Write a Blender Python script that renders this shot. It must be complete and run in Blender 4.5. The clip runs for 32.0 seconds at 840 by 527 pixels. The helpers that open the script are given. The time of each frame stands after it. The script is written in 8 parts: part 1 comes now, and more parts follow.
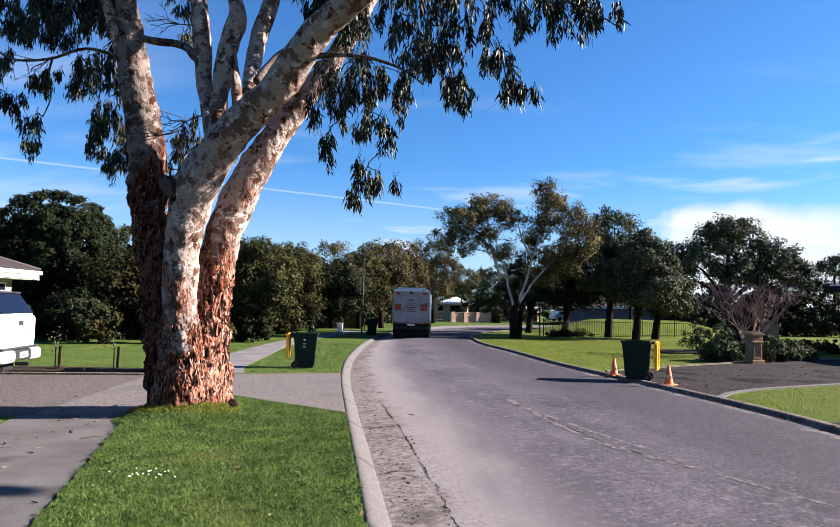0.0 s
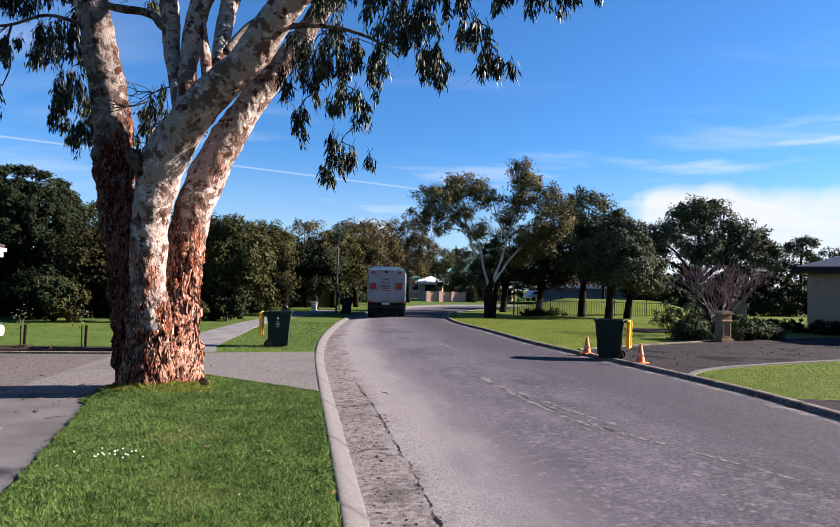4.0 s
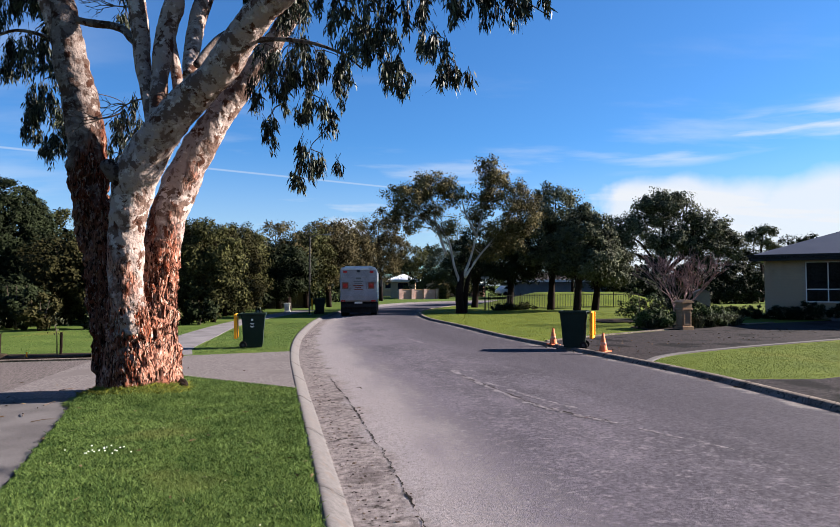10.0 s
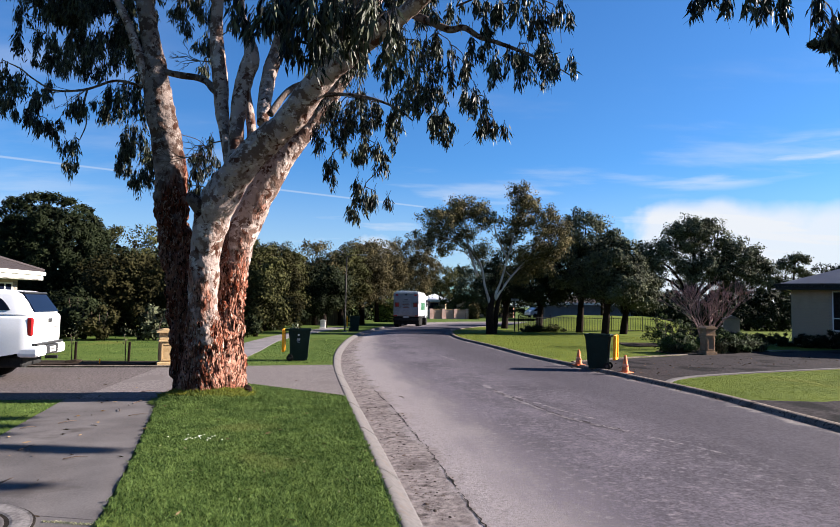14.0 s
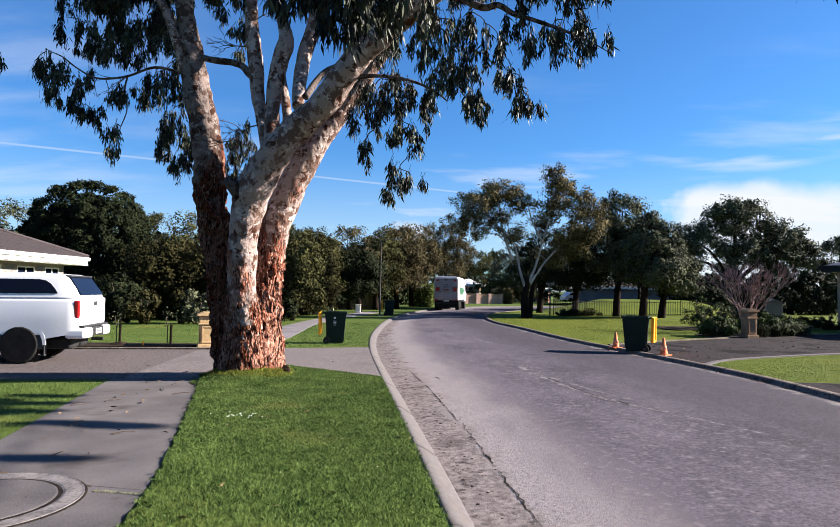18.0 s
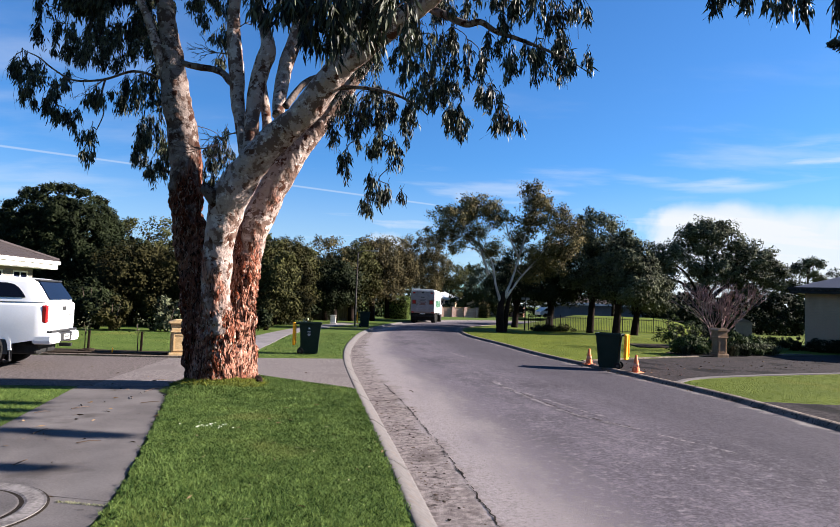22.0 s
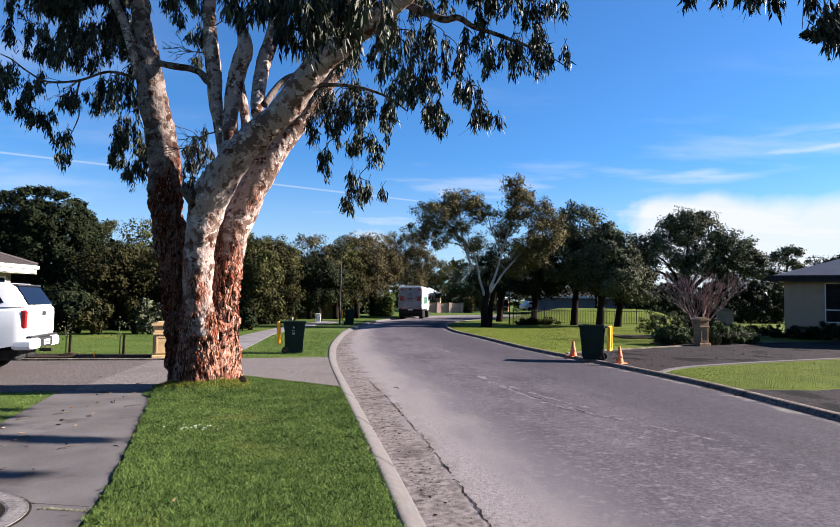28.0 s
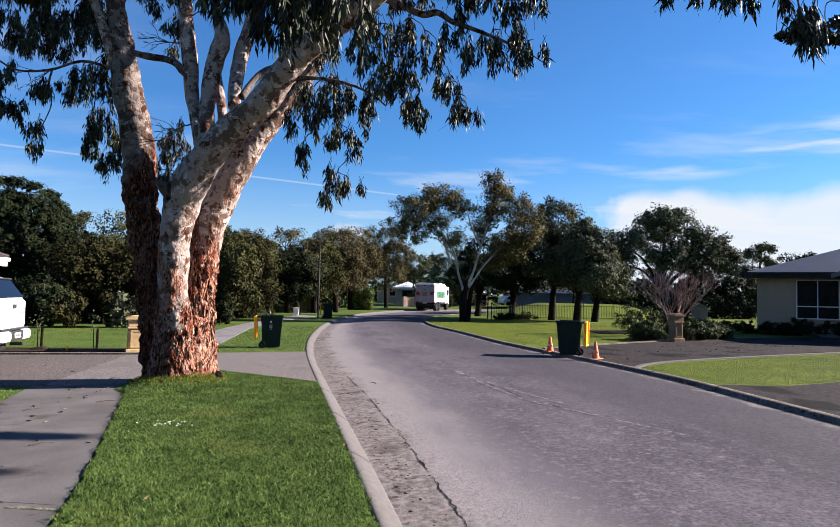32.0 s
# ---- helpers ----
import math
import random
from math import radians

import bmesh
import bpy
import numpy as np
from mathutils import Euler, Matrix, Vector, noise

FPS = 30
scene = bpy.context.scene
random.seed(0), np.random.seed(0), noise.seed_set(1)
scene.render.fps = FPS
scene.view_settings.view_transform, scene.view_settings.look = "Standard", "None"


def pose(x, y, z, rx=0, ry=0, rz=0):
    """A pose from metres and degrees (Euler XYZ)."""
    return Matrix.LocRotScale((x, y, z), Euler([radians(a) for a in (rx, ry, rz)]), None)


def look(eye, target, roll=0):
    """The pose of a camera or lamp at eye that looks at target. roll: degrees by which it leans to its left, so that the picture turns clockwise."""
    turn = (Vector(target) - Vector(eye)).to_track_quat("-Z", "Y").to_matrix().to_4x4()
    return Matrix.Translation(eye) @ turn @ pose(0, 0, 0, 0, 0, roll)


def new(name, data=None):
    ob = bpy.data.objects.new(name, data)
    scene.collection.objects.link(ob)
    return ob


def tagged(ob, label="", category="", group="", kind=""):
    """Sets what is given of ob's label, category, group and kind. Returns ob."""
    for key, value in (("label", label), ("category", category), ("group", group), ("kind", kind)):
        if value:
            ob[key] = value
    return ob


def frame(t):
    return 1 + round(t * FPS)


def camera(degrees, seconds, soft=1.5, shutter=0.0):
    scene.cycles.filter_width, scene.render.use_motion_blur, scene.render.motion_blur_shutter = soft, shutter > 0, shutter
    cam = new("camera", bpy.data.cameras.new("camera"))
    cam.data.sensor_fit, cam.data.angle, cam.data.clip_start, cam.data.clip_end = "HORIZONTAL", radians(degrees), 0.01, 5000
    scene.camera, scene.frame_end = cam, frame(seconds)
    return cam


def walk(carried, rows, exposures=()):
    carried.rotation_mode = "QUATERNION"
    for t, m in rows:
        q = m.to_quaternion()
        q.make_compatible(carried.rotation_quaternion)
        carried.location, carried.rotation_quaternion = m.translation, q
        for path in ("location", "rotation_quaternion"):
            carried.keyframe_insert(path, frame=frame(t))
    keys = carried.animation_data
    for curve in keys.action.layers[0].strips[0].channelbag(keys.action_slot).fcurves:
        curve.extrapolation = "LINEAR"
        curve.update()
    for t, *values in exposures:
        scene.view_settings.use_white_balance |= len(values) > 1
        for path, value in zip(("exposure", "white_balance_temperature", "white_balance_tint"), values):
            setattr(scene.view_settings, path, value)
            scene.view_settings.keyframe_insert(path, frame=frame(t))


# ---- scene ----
cam = camera(65.0, 32.0, soft=0.55)
PATH = [
    (0, (-0.386, -1.467, 1.769), (-0.38, 0.529, 1.902), 1.3),
    (0.5, (-0.381, -1.402, 1.764), (-0.373, 0.597, 1.835), 1.8),
    (1, (-0.397, -1.405, 1.763), (-0.364, 0.592, 1.872), 2.7),
    (1.5, (-0.382, -1.425, 1.772), (-0.29, 0.57, 1.891), 2.2),
    (2, (-0.398, -1.351, 1.757), (-0.326, 0.646, 1.838), 2.2),
    (2.5, (-0.397, -1.387, 1.733), (-0.323, 0.61, 1.821), 1.8),
    (4.5, (-0.37, -1.348, 1.747), (-0.289, 0.65, 1.817), 1.4),
    (5, (-0.379, -1.36, 1.743), (-0.305, 0.637, 1.824), 1.4),
    (5.5, (-0.367, -1.345, 1.744), (-0.288, 0.653, 1.759), 1.4),
    (6, (-0.388, -1.389, 1.758), (-0.328, 0.609, 1.81), 1.8),
    (6.5, (-0.389, -1.291, 1.747), (-0.344, 0.708, 1.788), 1.8),
    (7, (-0.395, -1.347, 1.748), (-0.359, 0.652, 1.826), 2.3),
    (7.5, (-0.394, -1.334, 1.756), (-0.347, 0.664, 1.831), 1.9),
    (8, (-0.389, -1.413, 1.769), (-0.345, 0.583, 1.884), 1.9),
    (8.5, (-0.414, -1.41, 1.763), (-0.398, 0.585, 1.896), 2.5),
    (9, (-0.4, -1.437, 1.78), (-0.358, 0.553, 1.981), 1.6),
    (9.5, (-0.352, -1.645, 1.772), (-0.186, 0.338, 1.977), 1.6),
    (10, (-0.336, -1.882, 1.745), (-0.17, 0.11, 1.812), -0.2),
    (10.5, (-0.422, -2.195, 1.717), (-0.147, -0.218, 1.839), -0.5),
    (11, (-0.531, -2.393, 1.816), (-0.438, -0.395, 1.819), -0.7),
    (11.5, (-0.451, -2.684, 1.796), (-0.418, -0.686, 1.893), -1.2),
    (12, (-0.318, -2.932, 1.724), (-0.167, -0.938, 1.707), -0.1),
    (12.5, (-0.419, -3.052, 1.782), (-0.305, -1.06, 1.911), 1.1),
    (13, (-0.528, -3.282, 1.791), (-0.472, -1.287, 1.925), -1.0),
    (13.5, (-0.573, -3.376, 1.82), (-0.399, -1.387, 1.939), -0.7),
    (14, (-0.606, -3.291, 1.783), (-0.531, -1.297, 1.908), 1.1),
    (14.5, (-0.583, -3.342, 1.77), (-0.49, -1.346, 1.852), 1.7),
    (15, (-0.598, -3.341, 1.798), (-0.494, -1.348, 1.933), 1.9),
    (15.5, (-0.634, -3.313, 1.787), (-0.594, -1.315, 1.854), 1.2),
    (17.5, (-0.64, -3.298, 1.709), (-0.616, -1.301, 1.802), 1.1),
    (18, (-0.626, -3.303, 1.711), (-0.653, -1.305, 1.79), 0.9),
    (18.5, (-0.623, -3.289, 1.708), (-0.636, -1.29, 1.778), 1.1),
    (19, (-0.644, -3.281, 1.716), (-0.653, -1.284, 1.835), 0.8),
    (19.5, (-0.636, -3.298, 1.711), (-0.652, -1.301, 1.812), 0.9),
    (20, (-0.619, -3.302, 1.707), (-0.586, -1.305, 1.809), 1.5),
    (20.5, (-0.627, -3.306, 1.708), (-0.569, -1.309, 1.803), 1.5),
    (21, (-0.613, -3.31, 1.728), (-0.547, -1.314, 1.83), 1.7),
    (21.5, (-0.642, -3.284, 1.719), (-0.558, -1.289, 1.816), 1.7),
    (22, (-0.631, -3.296, 1.718), (-0.588, -1.3, 1.836), 2.2),
    (22.5, (-0.606, -3.314, 1.714), (-0.554, -1.317, 1.814), 2.2),
    (23, (-0.627, -3.305, 1.713), (-0.571, -1.309, 1.83), 1.9),
    (23.5, (-0.629, -3.279, 1.708), (-0.599, -1.28, 1.773), 2.1),
    (24, (-0.638, -3.291, 1.703), (-0.58, -1.294, 1.806), 2.6),
    (24.5, (-0.617, -3.307, 1.707), (-0.572, -1.31, 1.806), 2.1),
    (26.5, (-0.611, -3.318, 1.7), (-0.575, -1.322, 1.811), -0.0),
    (27, (-0.617, -3.315, 1.723), (-0.592, -1.319, 1.838), 0.2),
    (27.5, (-0.607, -3.312, 1.722), (-0.532, -1.318, 1.855), 0.9),
    (28, (-0.603, -3.305, 1.72), (-0.512, -1.31, 1.828), 0.9),
    (28.5, (-0.554, -3.322, 1.697), (-0.372, -1.332, 1.791), 1.1),
    (29, (-0.568, -3.322, 1.675), (-0.385, -1.33, 1.683), 0.7),
    (29.5, (-0.556, -3.291, 1.732), (-0.428, -1.296, 1.791), 0.3),
    (30, (-0.551, -3.336, 1.726), (-0.402, -1.343, 1.792), 1.1),
    (30.5, (-0.585, -3.344, 1.73), (-0.419, -1.352, 1.789), 0.9),
    (31, (-0.572, -3.318, 1.73), (-0.446, -1.324, 1.814), 0.4),
    (31.5, (-0.571, -3.314, 1.743), (-0.432, -1.32, 1.82), 0.5),
    (32, (-0.581, -3.297, 1.746), (-0.427, -1.305, 1.837), 1.2),
]
EXPOSURES = [(0, 2.25), (1, 2.22), (2, 2.16), (6, 2.14), (8, 2.18), (9, 2.25), (10, 2.05), (14, 2.04), (15, 2.14), (18, 2.14), (19, 2.20), (20, 2.15), (23, 2.12), (28, 2.15), (30, 2.09), (31, 2.02), (32, 2.05)]
walk(cam, [(t, look(eye, target, roll)) for t, eye, target, roll in PATH], EXPOSURES)

# ---- world, sun ----
SUN_DIR = Vector((0.91, 0.12, 0.41)).normalized()
world = bpy.data.worlds.new("sky")
scene.world = world
world.use_nodes = True
wn, wl = world.node_tree.nodes, world.node_tree.links
for n in list(wn):
    wn.remove(n)
w_out = wn.new("ShaderNodeOutputWorld")
w_bg = wn.new("ShaderNodeBackground")
w_sky = wn.new("ShaderNodeTexSky")
w_sky.sky_type = "NISHITA"
w_sky.sun_disc = False
w_sky.sun_elevation = math.asin(SUN_DIR.z)
w_sky.sun_rotation = math.atan2(SUN_DIR.x, SUN_DIR.y)
w_sky.air_density, w_sky.dust_density, w_sky.ozone_density = 1.0, 0.3, 3.0
w_bg.inputs["Strength"].default_value = 0.052


def wmath(op, a, b=None, c=None):
    n = wn.new("ShaderNodeMath")
    n.operation = op
    for i, v in enumerate((a, b, c)):
        if v is None:
            continue
        if isinstance(v, (int, float)):
            n.inputs[i].default_value = v
        else:
            wl.new(v, n.inputs[i])
    return n.outputs[0]


def wrange(v, a, b, lo=0.0, hi=1.0):
    n = wn.new("ShaderNodeMapRange")
    n.interpolation_type = "SMOOTHSTEP"
    wl.new(v, n.inputs["Value"])
    for k, x in (("From Min", a), ("From Max", b), ("To Min", lo), ("To Max", hi)):
        n.inputs[k].default_value = x
    return n.outputs[0]


w_co = wn.new("ShaderNodeTexCoord")
w_sep = wn.new("ShaderNodeSeparateXYZ")
wl.new(w_co.outputs["Generated"], w_sep.inputs[0])
dx, dy, dz = w_sep.outputs
# cloud sheet: directions laid on a plane high above
w_h = wmath("MAXIMUM", dz, 0.02)
w_cmb = wn.new("ShaderNodeCombineXYZ")
wl.new(wmath("DIVIDE", dx, wmath("ADD", w_h, 0.12)), w_cmb.inputs[0])
wl.new(wmath("DIVIDE", dy, wmath("ADD", w_h, 0.12)), w_cmb.inputs[1])
w_map = wn.new("ShaderNodeMapping")
wl.new(w_cmb.outputs[0], w_map.inputs[0])
w_map.inputs["Location"].default_value = (0.9, 0.35, 0)
w_map.inputs["Rotation"].default_value = (0, 0, 0.35)
w_map.inputs["Scale"].default_value = (0.55, 1.3, 1)
w_n = wn.new("ShaderNodeTexNoise")
w_n.inputs["Scale"].default_value = 1.5
w_n.inputs["Detail"].default_value = 7
w_n.inputs["Roughness"].default_value = 0.55
wl.new(w_map.outputs[0], w_n.inputs["Vector"])
cloud = wrange(w_n.outputs[0], 0.50, 0.72)
low = wrange(dz, 0.02, 0.42, 1.0, 0.0)
bank_n = wn.new("ShaderNodeTexNoise")
bank_n.inputs["Scale"].default_value = 5.0
bank_n.inputs["Detail"].default_value = 6
wl.new(w_co.outputs["Generated"], bank_n.inputs["Vector"])
bank = wmath("MULTIPLY", wrange(wmath("ADD", bank_n.outputs[0], wrange(dx, 0.22, 0.56, -0.11, 0.27)), 0.5, 0.62), wrange(wmath("ADD", dz, wmath("MULTIPLY", bank_n.outputs[0], -0.09)), 0.085, 0.115, 1.0, 0.0))
veil = wmath("MINIMUM", wmath("ADD", wmath("MULTIPLY", wmath("MULTIPLY", cloud, low), 0.55), wmath("MULTIPLY", bank, 0.9)), 1.0)
haze = wmath("MULTIPLY", wmath("MULTIPLY", wrange(w_n.outputs[0], 0.36, 0.66), wrange(dx, -0.55, -0.2, 0.36, 0.0)), wrange(dz, 0.15, 0.62, 1.0, 0.0))
veil = wmath("MAXIMUM", veil, haze)
veil = wmath("MAXIMUM", veil, wrange(dz, -0.02, 0.22, 0.45, 0.0))
# contrail: a thin band along a great circle
TRAIL = Vector((0.093, -0.151, 0.984)).normalized()
w_dot = wn.new("ShaderNodeVectorMath")
w_dot.operation = "DOT_PRODUCT"
wl.new(w_co.outputs["Generated"], w_dot.inputs[0])
w_dot.inputs[1].default_value = TRAIL
trail = wmath("MULTIPLY", wrange(wmath("ABSOLUTE", w_dot.outputs["Value"]), 0.0004, 0.0023, 0.34, 0.0), wrange(dx, 0.035, 0.055, 1.0, 0.0))
veil = wmath("MAXIMUM", veil, trail)
# wispy streak drawn out above the cloud bank
w_wisp = wn.new("ShaderNodeVectorMath")
w_wisp.operation = "DOT_PRODUCT"
wl.new(w_co.outputs["Generated"], w_wisp.inputs[0])
w_wisp.inputs[1].default_value = Vector((0.182, 0.110, -0.977)).normalized()
w_wm = wn.new("ShaderNodeMapping")
wl.new(w_co.outputs["Generated"], w_wm.inputs[0])
w_wm.inputs["Rotation"].default_value = (0, -0.17, 0)
w_wm.inputs["Scale"].default_value = (5, 5, 42)
w_wn = wn.new("ShaderNodeTexNoise")
w_wn.inputs["Scale"].default_value = 1.0
w_wn.inputs["Detail"].default_value = 6
wl.new(w_wm.outputs[0], w_wn.inputs["Vector"])
wisp = wmath("MULTIPLY", wmath("MULTIPLY", wrange(wmath("ABSOLUTE", wmath("ADD", w_wisp.outputs["Value"], 0.012)), 0.006, 0.038, 0.85, 0.0), wrange(w_wn.outputs[0], 0.40, 0.66)), wrange(dx, 0.30, 0.46))
veil = wmath("MAXIMUM", veil, wisp)
w_tint = wn.new("ShaderNodeMix")
w_tint.data_type, w_tint.blend_type = "RGBA", "MULTIPLY"
w_tint.inputs[0].default_value = 1.0
wl.new(w_sky.outputs[0], w_tint.inputs[6])
w_tint.inputs[7].default_value = (0.282, 0.548, 0.83, 1)
w_mix = wn.new("ShaderNodeMix")
w_mix.data_type = "RGBA"
wl.new(veil, w_mix.inputs[0])
wl.new(w_tint.outputs[2], w_mix.inputs[6])
w_mix.inputs[7].default_value = (4.0, 4.2, 4.5, 1)
wl.new(w_mix.outputs[2], w_bg.inputs[0])
wl.new(w_bg.outputs[0], w_out.inputs[0])

sun = new("sun", bpy.data.lights.new("sun", "SUN"))
sun.data.energy = 5.0
sun.data.angle = radians(0.53)
sun.data.color = (1.0, 0.91, 0.84)
sun.matrix_world = look(SUN_DIR * 50, (0, 0, 0))


# ---- materials ----
def mat(name, c1, c2, scale=3.0, fine=40.0, rough=0.8, bump=0.15, metal=0.0, spec=0.06, stain=None, island=0.0, contrast=(0.35, 0.65), stretch=(1, 1, 1), coat=0.0, dist=0.02):
    """Two-scale procedural surface: c1 and c2 mixed by coarse noise, fine grain on top, stain over patches, relief by both."""
    m = bpy.data.materials.new(name)
    m.use_nodes = True
    nt = m.node_tree
    b = nt.nodes["Principled BSDF"]
    co = nt.nodes.new("ShaderNodeTexCoord")
    mp = nt.nodes.new("ShaderNodeMapping")
    mp.inputs["Scale"].default_value = stretch
    nt.links.new(co.outputs["Object"], mp.inputs[0])
    big = nt.nodes.new("ShaderNodeTexNoise")
    big.inputs["Scale"].default_value = scale
    big.inputs["Detail"].default_value = 5
    small = nt.nodes.new("ShaderNodeTexNoise")
    small.inputs["Scale"].default_value = fine
    small.inputs["Detail"].default_value = 4
    for n in (big, small):
        nt.links.new(mp.outputs[0], n.inputs["Vector"])
    mixv = nt.nodes.new("ShaderNodeMath")
    mixv.operation = "MULTIPLY_ADD"
    nt.links.new(small.outputs[0], mixv.inputs[0])
    mixv.inputs[1].default_value = 0.45
    half = nt.nodes.new("ShaderNodeMath")
    half.operation = "MULTIPLY"
    nt.links.new(big.outputs[0], half.inputs[0])
    half.inputs[1].default_value = 0.55
    nt.links.new(half.outputs[0], mixv.inputs[2])
    rng = nt.nodes.new("ShaderNodeMapRange")
    rng.inputs["From Min"].default_value, rng.inputs["From Max"].default_value = contrast
    fac = mixv.outputs[0]
    if island:
        geo = nt.nodes.new("ShaderNodeNewGeometry")
        add = nt.nodes.new("ShaderNodeMath")
        add.operation = "MULTIPLY_ADD"
        nt.links.new(geo.outputs["Random Per Island"], add.inputs[0])
        add.inputs[1].default_value = island
        sub = nt.nodes.new("ShaderNodeMath")
        sub.operation = "SUBTRACT"
        nt.links.new(fac, sub.inputs[0])
        sub.inputs[1].default_value = island / 2
        nt.links.new(sub.outputs[0], add.inputs[2])
        fac = add.outputs[0]
    nt.links.new(fac, rng.inputs["Value"])
    mix = nt.nodes.new("ShaderNodeMix")
    mix.data_type = "RGBA"
    nt.links.new(rng.outputs[0], mix.inputs[0])
    mix.inputs[6].default_value, mix.inputs[7].default_value = (*c1, 1), (*c2, 1)
    col = mix.outputs[2]
    if stain:
        sn = nt.nodes.new("ShaderNodeTexNoise")
        sn.inputs["Scale"].default_value = stain[1]
        sn.inputs["Detail"].default_value = 6
        nt.links.new(co.outputs["Object"], sn.inputs["Vector"])
        sr = nt.nodes.new("ShaderNodeMapRange")
        nt.links.new(sn.outputs[0], sr.inputs["Value"])
        sr.inputs["From Min"].default_value, sr.inputs["From Max"].default_value = stain[2], stain[2] + 0.08
        sm = nt.nodes.new("ShaderNodeMix")
        sm.data_type = "RGBA"
        nt.links.new(sr.outputs[0], sm.inputs[0])
        nt.links.new(col, sm.inputs[6])
        sm.inputs[7].default_value = (*stain[0], 1)
        col = sm.outputs[2]
    nt.links.new(col, b.inputs["Base Color"])
    b.inputs["Roughness"].default_value = rough
    b.inputs["Metallic"].default_value = metal
    b.inputs["Specular IOR Level"].default_value = spec
    b.inputs["Coat Weight"].default_value = coat
    if bump:
        bp = nt.nodes.new("ShaderNodeBump")
        bp.inputs["Strength"].default_value = bump
        bp.inputs["Distance"].default_value = dist
        nt.links.new(mixv.outputs[0], bp.inputs["Height"])
        nt.links.new(bp.outputs[0], b.inputs["Normal"])
    return m


